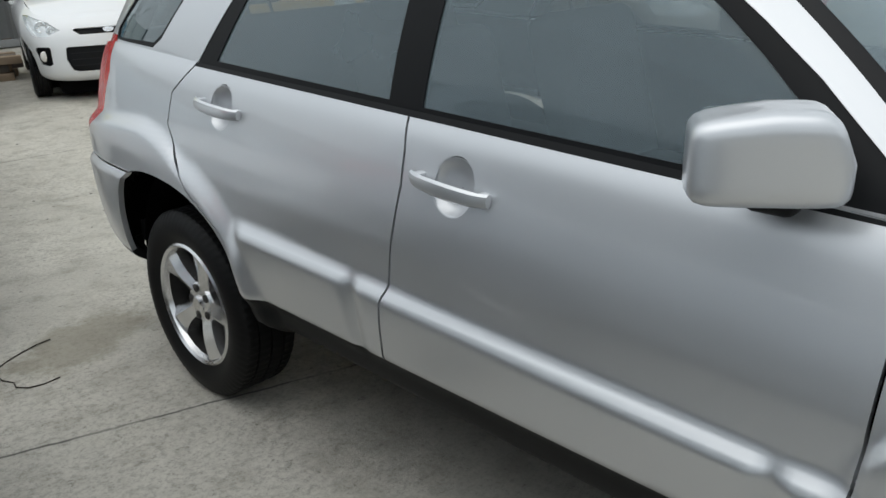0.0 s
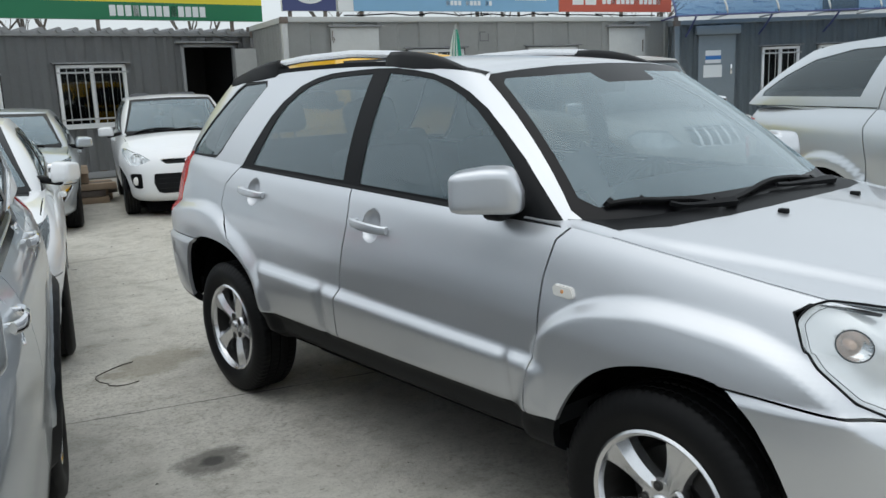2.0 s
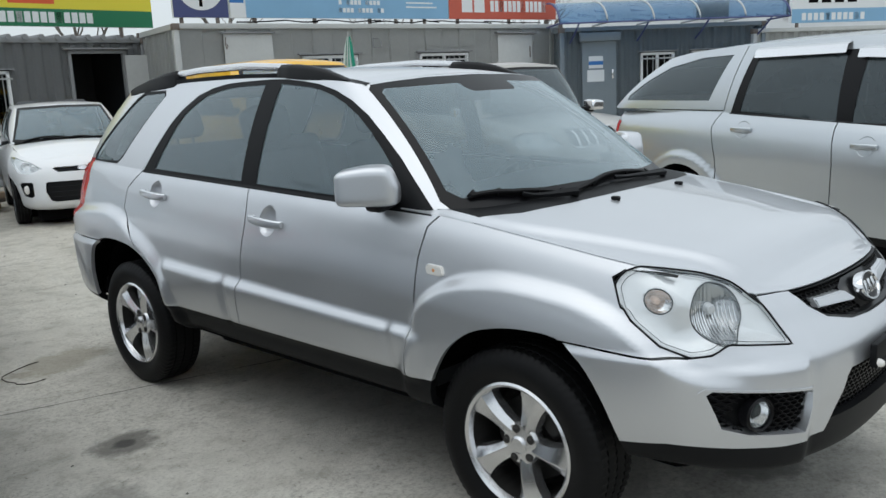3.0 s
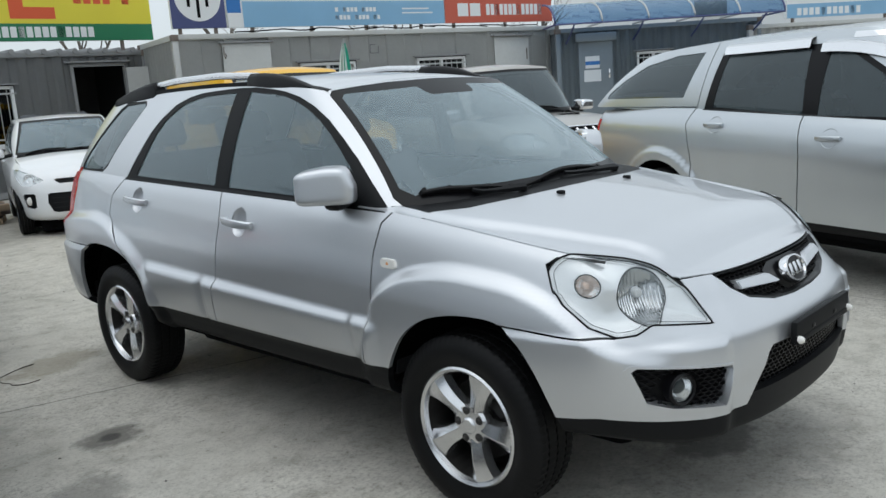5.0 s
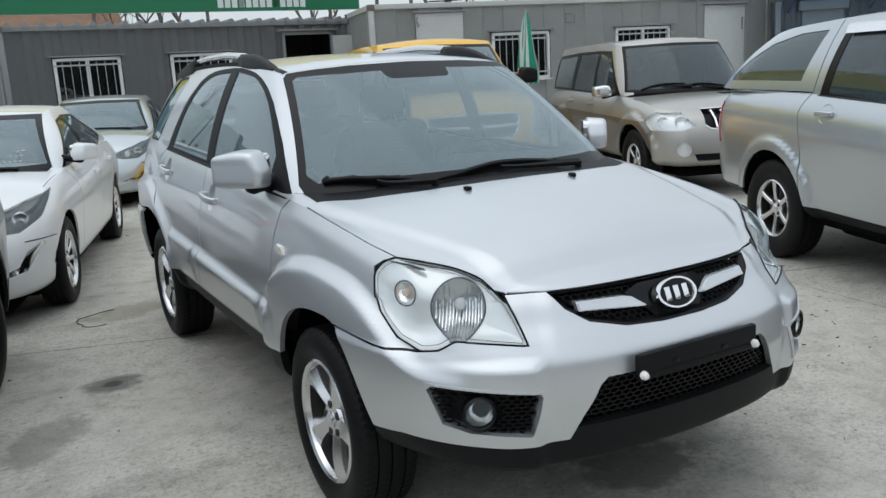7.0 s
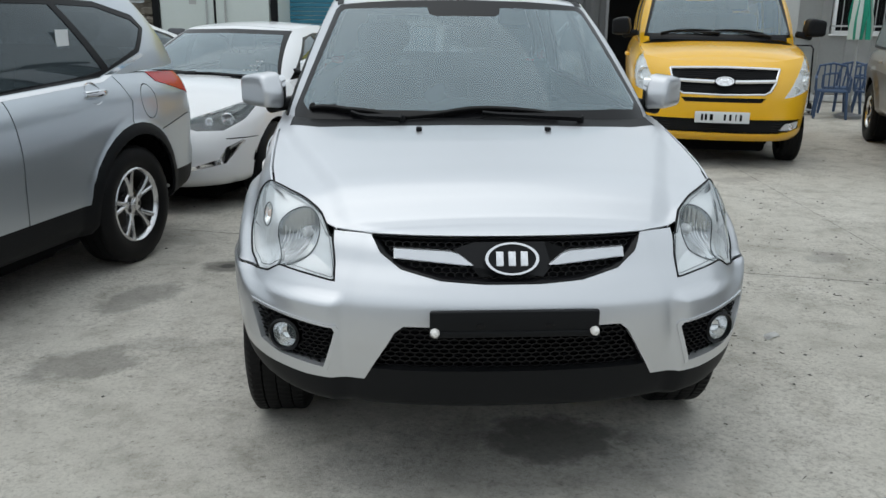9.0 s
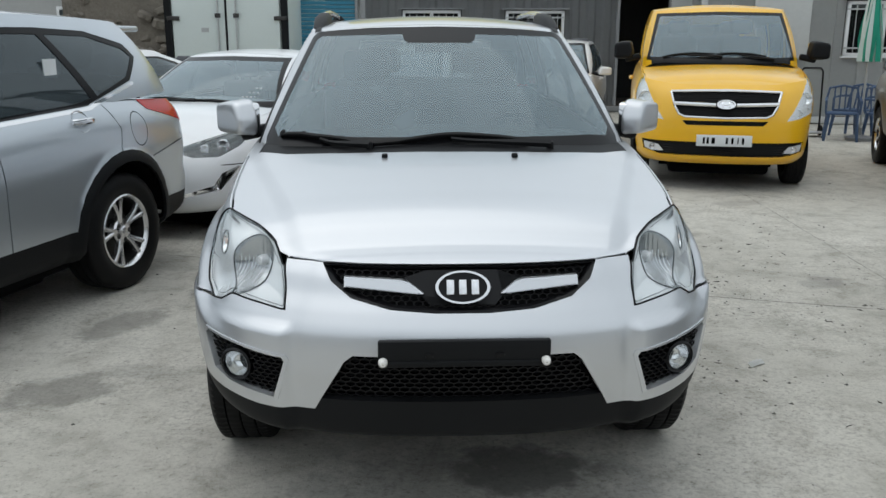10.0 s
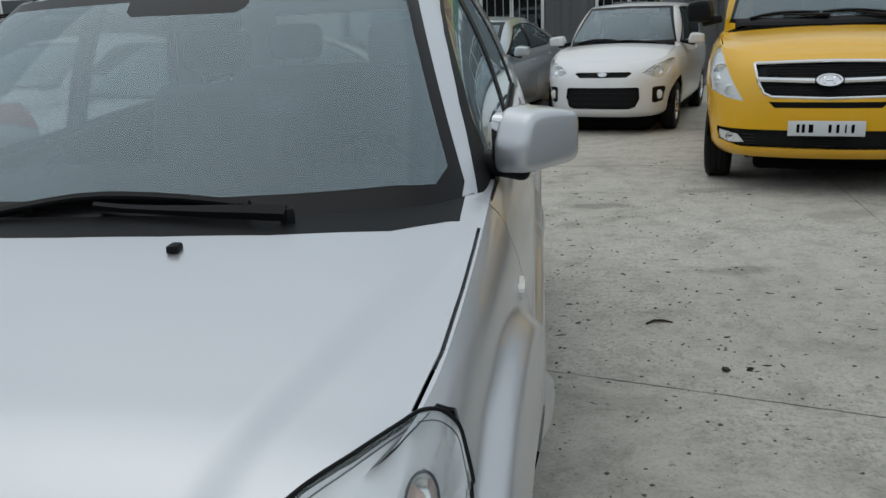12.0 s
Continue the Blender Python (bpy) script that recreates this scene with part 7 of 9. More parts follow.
SEDAN = dict(glass_low=0.88, screen=(0.715, 0.96, 0.55, 1.36, 0.035), cowl=(0.20, 0.14, 0.70),
             windows=[[(0.72, 0.965), (0.98, 1.11), (1.3, 1.275), (1.52, 1.315), (1.58, 1.0)], [(1.66, 1.0), (1.62, 1.32), (2.0, 1.31), (2.3, 1.24), (2.62, 1.10), (2.66, 1.06), (2.4, 1.02)]],
             frame=[(0.58, 0.945), (0.98, 1.145), (1.28, 1.295), (1.6, 1.335), (2.02, 1.325), (2.35, 1.255), (2.72, 1.08), (2.4, 1.0)],
             lamps=[[(0.40, -0.80, 0.685), (0.52, -0.72, 0.635), (0.68, -0.60, 0.635), (0.78, -0.42, 0.715), (0.825, -0.18, 0.85), (0.81, -0.10, 0.875), (0.72, -0.35, 0.825), (0.56, -0.62, 0.745)]],
             bulbs0=[(0.66, 0.03, 0.71, 0.045, "chrome"), (0.54, 0.03, 0.69, 0.03, "reflector")], lamp_case="lamp_dark",
             grilles=[[(-0.30, 0.695), (-0.27, 0.655), (0.27, 0.655), (0.30, 0.695)], [(-0.42, 0.48), (-0.36, 0.27), (0.36, 0.27), (0.42, 0.48)]],
             front_pairs=[[(0.44, 0.33), (0.70, 0.385), (0.80, 0.545), (0.785, 0.56), (0.70, 0.51), (0.655, 0.42), (0.44, 0.355)]], front_pair_parts=[("fog_lamp", "chrome", 0.008)],
             seams=[[(0.5, 0.93), (0.60, 0.8), (0.56, 0.3)], [(1.62, 1.0), (1.60, 0.7), (1.64, 0.3)], [(2.66, 1.05), (2.58, 0.8), (2.3, 0.6)], [(-0.33, 0.57), (-0.6, 0.575)]], bonnet_from=-0.15, bonnet_to=0.3,
             handles=[(1.45, 0.83), (2.35, 0.87)], wipers=[(0.5, 0.33, -0.1, 0.30), (0.0, 0.31, -0.6, 0.42)], wheel_x=0.86, cabin=(0.65, 0.42), back=(0.55, 0.98, 0.50, 1.2), badge=(0, 0.69, 0.12, 0.06, -30))


def sedan_shape():
    return shape(0.86, 2.70, 0.97, 0.888, 0.70, 0.90, 0.945, 1.0, 0.97, 0.20, 0.28, 0.955, 1.18, 1.43, 0.565, 2.75, 3.25, 1.03, 0.325, 0.365, drop=0.13, nose_round=0.16, bow=0.035, bonnet_crown=0.10)


def white_sedan():
    spec = dict(SEDAN, glass="glass_dark", mirror_turn=62, mirror=(0.91, 0.76, 1.05, (0.20, 0.08, 0.15), M["white"]), wheel=(0.325, 0.21, 0.215, "multi", 10, M["alloy"]))
    car, sk, tree = simple_car("white_sedan", pose(-2.10, 4.195, 0, 0, 0, -15.5), "glossy white sedan with dark windows parked in the row", sedan_shape(), M["white"], spec)
    for i in range(3):
        for j in range(4 - i):
            x, z = 0.50 - 0.035 * j, 1.03 + 0.035 * i
            h = tree.ray_cast(Vector((x, -1, z)), Vector((0, 1, 0)))[0]
            bm = bmesh.new()
            box(bm, x - 0.012, h.y - 0.004, z - 0.006, x + 0.012, h.y - 0.002, z + 0.006)
            part("screen_marking", bm, M["plate"], car, "white pen mark on the windscreen")


def grey_sedan():
    spec = dict(SEDAN, glass="glass_dark", mirror=(0.955, 0.72, 0.985, (0.20, 0.11, 0.15), M["steel_silver"]), wheel=(0.325, 0.21, 0.215, "multi", 10, M["alloy"]))
    simple_car("grey_sedan", pose(-0.39, 9.52, 0, 0, 0, -17), "silver-grey sedan parked beside the white hatchback", sedan_shape(), M["steel_silver"], spec)


def light_suv():
    S = shape(0.92, 2.70, 1.0, 0.94, 0.92, 1.03, 1.06, 1.16, 1.12, 0.26, 0.30, 1.08, 1.05, 1.69, 0.64, 3.25, 3.52, 1.2, 0.375, 0.43, flare=(0.46, 0.52, 0.03), n=130, m=34, bow=0.03)
    tail = [(0.78, 3.40, 0.985), (0.905, 3.08, 1.095), (0.89, 3.06, 1.165), (0.80, 3.33, 1.165), (0.70, 3.50, 1.10), (0.70, 3.55, 1.0)]
    spec = dict(glass_low=1.0, glass="glass_dark", screen=(0.76, 1.10, 0.61, 1.63, 0.035), cowl=(0.24, 0.14, 0.74),
                windows=[[(0.82, 1.10), (1.1, 1.33), (1.45, 1.52), (1.62, 1.55), (1.66, 1.13)], [(1.70, 1.13), (1.68, 1.555), (2.3, 1.555), (2.56, 1.19), (2.4, 1.165)], [(2.62, 1.20), (2.36, 1.555), (2.72, 1.545), (3.02, 1.47), (3.08, 1.42), (2.95, 1.30)]],
                frame=[(0.68, 1.07), (1.1, 1.365), (1.45, 1.555), (1.7, 1.585), (2.3, 1.59), (2.72, 1.575), (3.05, 1.50), (3.12, 1.42), (2.97, 1.275), (2.5, 1.15)],
                chrome_lines=[[(0.68, 1.045), (0.68, 1.065), (2.5, 1.145), (2.99, 1.27), (3.0, 1.252), (2.5, 1.125)]],
                tails=[tail], lamps=[[(0.55, -0.80, 0.80), (0.80, -0.55, 0.80), (0.86, -0.2, 0.95), (0.6, -0.70, 0.90)]],
                grilles=[[(-0.45, 0.86), (-0.40, 0.66), (0.40, 0.66), (0.45, 0.86)]], clad_arch=0.50, clad_front=0.42,
                cladding=[[(0.2, 0.2), (2.5, 0.2), (2.5, 0.47), (0.2, 0.45)]],
                seams=[[(0.62, 1.06), (0.7, 0.8), (0.62, 0.46)], [(1.68, 1.12), (1.70, 0.8), (1.72, 0.46)], [(2.62, 1.15), (2.70, 1.0), (2.66, 0.87)], [(3.0, 0.80), (3.35, 0.86), (3.6, 0.88)]],
                loops=[([(2.885 + 0.085 * math.cos(a), 0.985 + 0.105 * math.sin(a)) for a in [2 * math.pi * k / 16 for k in range(16)]], 1)],
                handles=[(1.46, 1.02), (2.37, 1.075)], handle_mat="chrome", bonnet_from=-0.2, bonnet_to=0.3, mirror=(0.885, 0.80, 1.13, (0.20, 0.055, 0.16), M["steel_silver"]), mirror_turn=80,
                wheel=(0.365, 0.235, 0.232, "split", 5, M["alloy"]), wheel_x=0.905, cabin=(0.62, 0.62), back=(0.6, 1.28, 0.55, 1.58))
    car, sk, tree = simple_car("family_suv", pose(-3.545, -0.28, 0, 0, 0, -17.2), "silver-blue family suv with black plastic wheel arches", S, M["steel_silver"], spec)
    # spoiler over the rear window and a paper sticker in the side window
    bm = bmesh.new()
    box(bm, -0.58, 3.05, 1.575, 0.58, 3.46, 1.615, 0.015)
    part("spoiler", bm, M["steel_silver"], car)
    bm = bmesh.new()
    h = tree.ray_cast(Vector((2, 2.28, 1.36)), Vector((-1, 0, 0)))[0]
    box(bm, h.x - 0.004, 2.24, 1.32, h.x + 0.002, 2.34, 1.42)
    part("paper_sticker", bm, M["plate"], car, "white paper sticker on the window")


def pickup():
    S = shape(0.86, 3.06, 1.2, 0.945, 0.95, 1.08, 1.13, 1.24, 1.22, 0.36, 0.30, 1.12, 1.05, 1.775, 0.66, 3.62, 4.18, 1.27, 0.385, 0.44, flare=(0.50, 0.55, 0.03), n=130, m=34, bow=0.03, drop=0.05)
    tail = [(0.80, 4.2, 0.80), (0.93, 4.0, 0.82), (0.91, 4.0, 1.15), (0.80, 4.18, 1.17)]
    spec = dict(category="pickup truck", glass_low=1.0, glass="glass_dark", screen=(0.77, 1.14, 0.62, 1.70, 0.035), cowl=(0.24, 0.14, 0.75),
                windows=[[(0.80, 1.16), (1.12, 1.44), (1.40, 1.60), (1.54, 1.625), (1.56, 1.18)], [(1.68, 1.185), (1.70, 1.625), (2.45, 1.64), (2.53, 1.245)], [(2.86, 1.325), (2.72, 1.67), (3.05, 1.662), (3.40, 1.60), (3.66, 1.49), (3.87, 1.37), (3.88, 1.33)]],
                frame=[(0.66, 1.13), (1.10, 1.47), (1.38, 1.63), (1.62, 1.655), (2.51, 1.67), (2.62, 1.225)],
                chrome_lines=[[(0.95, 1.665), (1.4, 1.675), (1.4, 1.715), (1.05, 1.70)], [(1.0, 0.60), (2.55, 0.625), (2.55, 0.645), (1.0, 0.62)]],
                tails=[tail], lamps=[[(0.55, -0.76, 0.80), (0.82, -0.52, 0.80), (0.88, -0.2, 0.95), (0.6, -0.68, 0.93)]], grilles=[[(-0.40, 0.92), (-0.35, 0.72), (0.35, 0.72), (0.40, 0.92)]],
                cladding=[[(0.2, 0.2), (2.65, 0.2), (2.65, 0.46), (0.2, 0.44)]], clad_front=0.40,
                seams=[[(0.66, 1.13), (0.72, 0.9), (0.66, 0.45)], [(1.65, 1.18), (1.62, 0.9), (1.66, 0.45)], [(2.60, 1.73), (2.69, 1.25), (2.74, 1.12), (2.68, 0.90), (2.66, 0.45)], [(2.70, 1.248), (4.25, 1.262)]],
                handles=[(1.39, 1.035), (2.43, 1.115)], bonnet_from=-0.2, bonnet_to=0.3, mirror=(1.03, 0.75, 1.18, (0.22, 0.12, 0.18), M["silver_warm"]),
                wheel=(0.375, 0.245, 0.22, "multi", 6, M["alloy"]), wheel_x=0.92, cabin=(0.62, 0.66), back=(0.6, 1.35, 0.55, 1.6))
    car, sk, tree = simple_car("pickup_truck", pose(3.23, -1.59, 0, 0, 0, -20), "silver pickup truck with a windowed canopy over its bed", S, M["silver_warm"], spec)
    for s in (1, -1):
        for y0, y1, z in ((0.98, 1.60, 1.655), (1.70, 2.48, 1.69)):
            bm = bmesh.new()
            prev = None
            for q in np.linspace(0, 1, 7):
                y = y0 + (y1 - y0) * q
                zz = z - (0.10 * (1 - q) ** 2 if y0 < 1.2 else 0)
                h = tree.ray_cast(Vector((s * 2, y, zz)), Vector((-s, 0, 0)))[0]
                x = h.x if h else s * 0.66
                ring = [bm.verts.new((x - s * 0.01, y, zz + 0.02)), bm.verts.new((x + s * 0.035, y, zz)), bm.verts.new((x + s * 0.055, y, zz - 0.055)), bm.verts.new((x + s * 0.05, y, zz - 0.055)), bm.verts.new((x + s * 0.028, y, zz - 0.005)), bm.verts.new((x - s * 0.01, y, zz + 0.012))]
                if prev:
                    for i in range(6):
                        bm.faces.new((prev[i], prev[(i + 1) % 6], ring[(i + 1) % 6], ring[i]))
                prev = ring
            part("rain_visor", bm, M["chrome"], car, "chrome rain visor over the side window")


def bronze_suv():
    S = shape(0.82, 2.75, 1.13, 0.92, 0.94, 1.06, 1.10, 1.15, 1.12, 0.36, 0.36, 1.13, 0.95, 1.79, 0.68, 3.62, 3.78, 1.15, 0.385, 0.43, flare=(0.52, 0.56, 0.03), nose_round=0.09, bow=0.02, bonnet_crown=0.06)
    spec = dict(glass_low=1.0, glass="glass_dark", screen_glass="glass_dark", screen=(0.76, 1.15, 0.65, 1.71, 0.03), cowl=(0.30, 0.14, 0.75),
                windows=[[(0.80, 1.14), (1.0, 1.40), (1.2, 1.62), (1.55, 1.64), (1.58, 1.15)], [(1.66, 1.15), (1.64, 1.64), (2.35, 1.64), (2.5, 1.17)], [(2.60, 1.18), (2.52, 1.63), (3.4, 1.60), (3.5, 1.2)]],
                frame=[(0.66, 1.11), (0.96, 1.43), (1.18, 1.66), (1.6, 1.675), (2.45, 1.675), (3.45, 1.64), (3.56, 1.17)],
                lamps=[[(0.46, -0.74, 0.80), (0.60, -0.68, 0.755), (0.86, -0.42, 0.76), (0.89, -0.30, 0.87), (0.80, -0.42, 0.955), (0.60, -0.62, 0.945)]], bulbs0=[(0.60, 0.03, 0.85, 0.062, "reflector"), (0.76, 0.04, 0.855, 0.055, "reflector")],
                grilles=[[(-0.34, 0.97), (-0.36, 0.82), (-0.30, 0.76), (0.30, 0.76), (0.36, 0.82), (0.34, 0.97)], [(-0.5, 0.50), (-0.45, 0.42), (0.45, 0.42), (0.5, 0.50)]],
                chrome_bars=[([(x, 0.775), (x, 0.86), (x, 0.95)], 0.016) for x in (-0.24, -0.12, 0.0, 0.12, 0.24)] + [([(-0.34, 0.97), (0, 0.975), (0.34, 0.97)], 0.012), ([(-0.36, 0.80), (-0.30, 0.76), (0.30, 0.76), (0.36, 0.80)], 0.012)],
                front_pairs=[[(0.60 + 0.075 * math.cos(a), 0.55 + 0.075 * math.sin(a)) for a in [2 * math.pi * k / 14 for k in range(14)]]], front_pair_parts=[("fog_lamp", "lamp_case", 0.02)],
                two_tone=(0.82, 0.98, M["brown"]), two_tone_label="bronze-brown lower body",
                seams=[[(0.64, 1.11), (0.7, 0.8), (0.60, 0.45)], [(1.62, 1.15), (1.60, 0.8), (1.64, 0.45)], [(2.55, 1.17), (2.6, 0.95), (2.45, 0.8), (2.3, 0.6)]],
                handles=[(1.45, 1.0), (2.35, 1.02)], bonnet_from=-0.25, bonnet_to=0.35, mirror=(1.02, 0.72, 1.18, (0.22, 0.12, 0.16), M["chrome"]), wipers=[(0.5, 0.42, -0.1, 0.40), (0.0, 0.40, -0.6, 0.48)],
                wheel=(0.375, 0.25, 0.21, "multi", 5, M["alloy"]), wheel_x=0.91, cabin=(0.66, 0.68), back=(0.6, 1.3, 0.58, 1.62))
    car, sk, tree = simple_car("bronze_suv", pose(5.75, 4.44, 0, 0, 0, -21), "two-tone champagne and bronze suv with a ribbed chrome grille", S, M["champagne"], spec)
    bm = bmesh.new()
    z = tree.ray_cast(Vector((0.34, 0.05, 3)), Vector((0, 0, -1)))[0].z
    for x in (0.22, 0.32, 0.42):
        box(bm, x - 0.04, -0.02, z - 0.01, x + 0.04, 0.14, z + 0.012, 0.006)
    part("bonnet_scoop", bm, M["black_plastic"], car)


def far_cars():
    spec = dict(SEDAN, glass="glass_dark", mirror=(0.955, 0.72, 0.985, (0.20, 0.11, 0.15), M["silver_warm"]), wheel=(0.325, 0.21, 0.215, "multi", 10, M["alloy"]))
    simple_car("pale_sedan", pose(-4.5, 6.1, 0, 0, 0, -19), "pale silver sedan in the row behind the white sedan", sedan_shape(), M["white"], spec)
    S = shape(0.85, 2.62, 1.0, 0.90, 0.92, 1.03, 1.06, 1.10, 1.08, 0.34, 0.34, 1.08, 0.95, 1.69, 0.64, 3.4, 3.55, 1.12, 0.37, 0.42)
    sp = dict(glass_low=0.98, glass="glass_dark", screen_glass="glass_dark", screen=(0.74, 1.10, 0.61, 1.62, 0.03), cowl=(0.28, 0.14, 0.72),
              windows=[[(0.80, 1.09), (1.0, 1.33), (1.2, 1.53), (1.55, 1.56), (1.58, 1.1)], [(1.66, 1.1), (1.64, 1.56), (2.35, 1.56), (2.5, 1.11)], [(2.60, 1.12), (2.52, 1.55), (3.2, 1.52), (3.3, 1.13)]],
              frame=[(0.70, 1.075), (0.97, 1.36), (1.18, 1.565), (1.6, 1.59), (2.45, 1.59), (3.25, 1.56), (3.36, 1.10)], lamps=[[(0.5, -0.78, 0.78), (0.8, -0.5, 0.78), (0.84, -0.3, 0.88), (0.55, -0.7, 0.9)]],
              seams=[], handles=[], bonnet_from=-0.25, bonnet_to=0.35, mirror=(1.0, 0.72, 1.13, (0.20, 0.12, 0.15), M["maroon"]), wheel=(0.36, 0.23, 0.21, "multi", 5, M["alloy"]), wheel_x=0.88, cabin=(0.64, 0.64))
    car, sk, tree = simple_car("maroon_suv", pose(-8.75, 10.8, 0, 0, 0, -70), "old maroon suv with a black roof rack", S, M["maroon"], sp)
    for s in (1, -1):
        bm = bmesh.new()
        tube(bm, [(s * 0.56, y, z) for y, z in ((1.15, 1.66), (1.25, 1.73), (1.8, 1.76), (2.6, 1.76), (3.1, 1.73), (3.2, 1.65))], 0.018, 6)
        part("roof_rail", bm, M["black_plastic"], car)


yellow_van()
white_hatchback()
white_sedan()
grey_sedan()
light_suv()
pickup()
bronze_suv()
far_cars()


# ---------------------------------------------------------------- the yard's buildings
M["cont_light"] = material("light_grey_container_paint", (0.50, 0.51, 0.50), 0.6, var=0.10, scale=1.2, fine=0.06, fine_scale=14, bump=0.1, bump_scale=20, dist=0.003)
M["cont_grey"] = material("mid_grey_container_paint", (0.255, 0.26, 0.265), 0.6, var=0.10, scale=1.0, fine=0.06, fine_scale=12, bump=0.1, bump_scale=20, dist=0.003)
M["cont_blue"] = material("blue_grey_container_paint", (0.20, 0.235, 0.26), 0.6, var=0.12, scale=1.2, fine=0.06, fine_scale=12)
M["rust"] = material("rusty_steel", (0.19, 0.16, 0.14), 0.8, 0.2, var=0.35, scale=8, fine=0.2, fine_scale=60)
M["pvc"] = material("white_pvc", (0.72, 0.73, 0.73), 0.4, var=0.05, scale=4)
M["bars"] = material("galvanised_bars", (0.45, 0.46, 0.46), 0.5, 0.5, var=0.1, scale=20)
M["room_glass"] = glass("room_glass", (0.25, 0.27, 0.28), 0.0, 1.6)
M["sign_yellow"] = material("yellow_sign_sheet", (0.72, 0.62, 0.045), 0.45, var=0.06, scale=1.0)
M["sign_green"] = material("green_sign_sheet", (0.012, 0.17, 0.075), 0.45, var=0.08, scale=1.0)
M["sign_red"] = material("red_sign_sheet", (0.52, 0.10, 0.06), 0.45, var=0.08, scale=1.0)
M["sign_letter_red"] = material("red_sign_marks", (0.68, 0.10, 0.03), 0.45)
M["sign_navy"] = material("navy_sign_sheet", (0.055, 0.07, 0.19), 0.45, var=0.08, scale=1.0)
M["sign_sky"] = material("sky_blue_sign_sheet", (0.22, 0.42, 0.62), 0.45, var=0.18, scale=0.7)
M["sign_white"] = material("white_sign_sheet", (0.75, 0.77, 0.78), 0.45, var=0.04, scale=1.0)
M["sign_blue"] = material("blue_sign_sheet", (0.03, 0.17, 0.48), 0.45)
M["awning"] = glass("blue_plastic_awning", (0.22, 0.38, 0.60), 0.25, 1.5, 0.12)
M["teal"] = material("teal_shutter_paint", (0.03, 0.20, 0.30), 0.55, var=0.15, scale=3, fine=0.06, fine_scale=30)
M["truck_white"] = material("white_truck_panel", (0.62, 0.68, 0.66), 0.5, var=0.05, scale=1.5, fine=0.03, fine_scale=20)
M["rubble"] = material("brown_rubble", (0.17, 0.15, 0.125), 0.9, var=0.4, scale=3, fine=0.3, fine_scale=20, bump=0.8, bump_scale=8, dist=0.05)
M["wall_pale"] = material("pale_plaster", (0.38, 0.385, 0.38), 0.85, var=0.12, scale=0.8, fine=0.08, fine_scale=10)
M["bark"] = material("grey_bark", (0.13, 0.115, 0.10), 0.9, var=0.3, scale=10)
M["chair_blue"] = material("blue_plastic", (0.045, 0.085, 0.17), 0.45, var=0.12, scale=6)
M["parasol_green"] = material("green_cloth", (0.02, 0.30, 0.20), 0.85, var=0.1, scale=12)
M["parasol_white"] = material("white_cloth", (0.62, 0.70, 0.66), 0.85, var=0.1, scale=12)
M["card"] = material("cardboard", (0.36, 0.27, 0.19), 0.85, var=0.15, scale=9)
M["roof_tile"] = material("brown_roof", (0.22, 0.13, 0.08), 0.85, var=0.3, scale=2.5, fine=0.2, fine_scale=20)


def wall_frame(o, ang):
    """Local x along the wall to the right as seen from the yard, local y into the building."""
    return pose(o[0], o[1], 0, 0, 0, ang)


def corrugated(name, m, x0, x1, z0, z1, period, depth, mat, parent=None, holes=(), y=0.0, flat=0.55):
    """Pressed steel wall: trapezoid ribs, with openings left out."""
    xs = set()
    x = x0
    while x < x1:
        for q in (0, flat / 2, 0.5, 0.5 + flat / 2):
            if x + q * period < x1:
                xs.add(round(x + q * period, 4))
        x += period
    xs.add(x1)
    zs = {z0, z1}
    for a, b, c, d in holes:
        xs |= {a, b}
        zs |= {c, d}
    xs, zs = sorted(xs), sorted(zs)

    def prof(x):
        t = ((x - x0) / period) % 1.0
        f = flat / 2
        return y + depth * (0 if t <= f + 1e-6 else (t - f) / (0.5 - f) if t < 0.5 else 1 if t <= 0.5 + f + 1e-6 else 1 - (t - 0.5 - f) / (0.5 - f))
    bm = bmesh.new()
    vs = [[bm.verts.new(m @ Vector((x, prof(x), z))) for z in zs] for x in xs]
    for i in range(len(xs) - 1):
        for j in range(len(zs) - 1):
            cx, cz = (xs[i] + xs[i + 1]) / 2, (zs[j] + zs[j + 1]) / 2
            if any(a < cx < b and c < cz < d for a, b, c, d in holes):
                continue
            bm.faces.new((vs[i][j], vs[i + 1][j], vs[i + 1][j + 1], vs[i][j + 1]))
    r = bmesh.ops.solidify(bm, geom=bm.faces[:], thickness=0.012)
    return part(name, bm, mat, parent, smooth=0.3)


def bars_part(name, m, boxes, mat, parent, label="", bevel=0.0):
    bm = bmesh.new()
    for b in boxes:
        box(bm, *b, bevel, m)
    return part(name, bm, mat, parent, label)


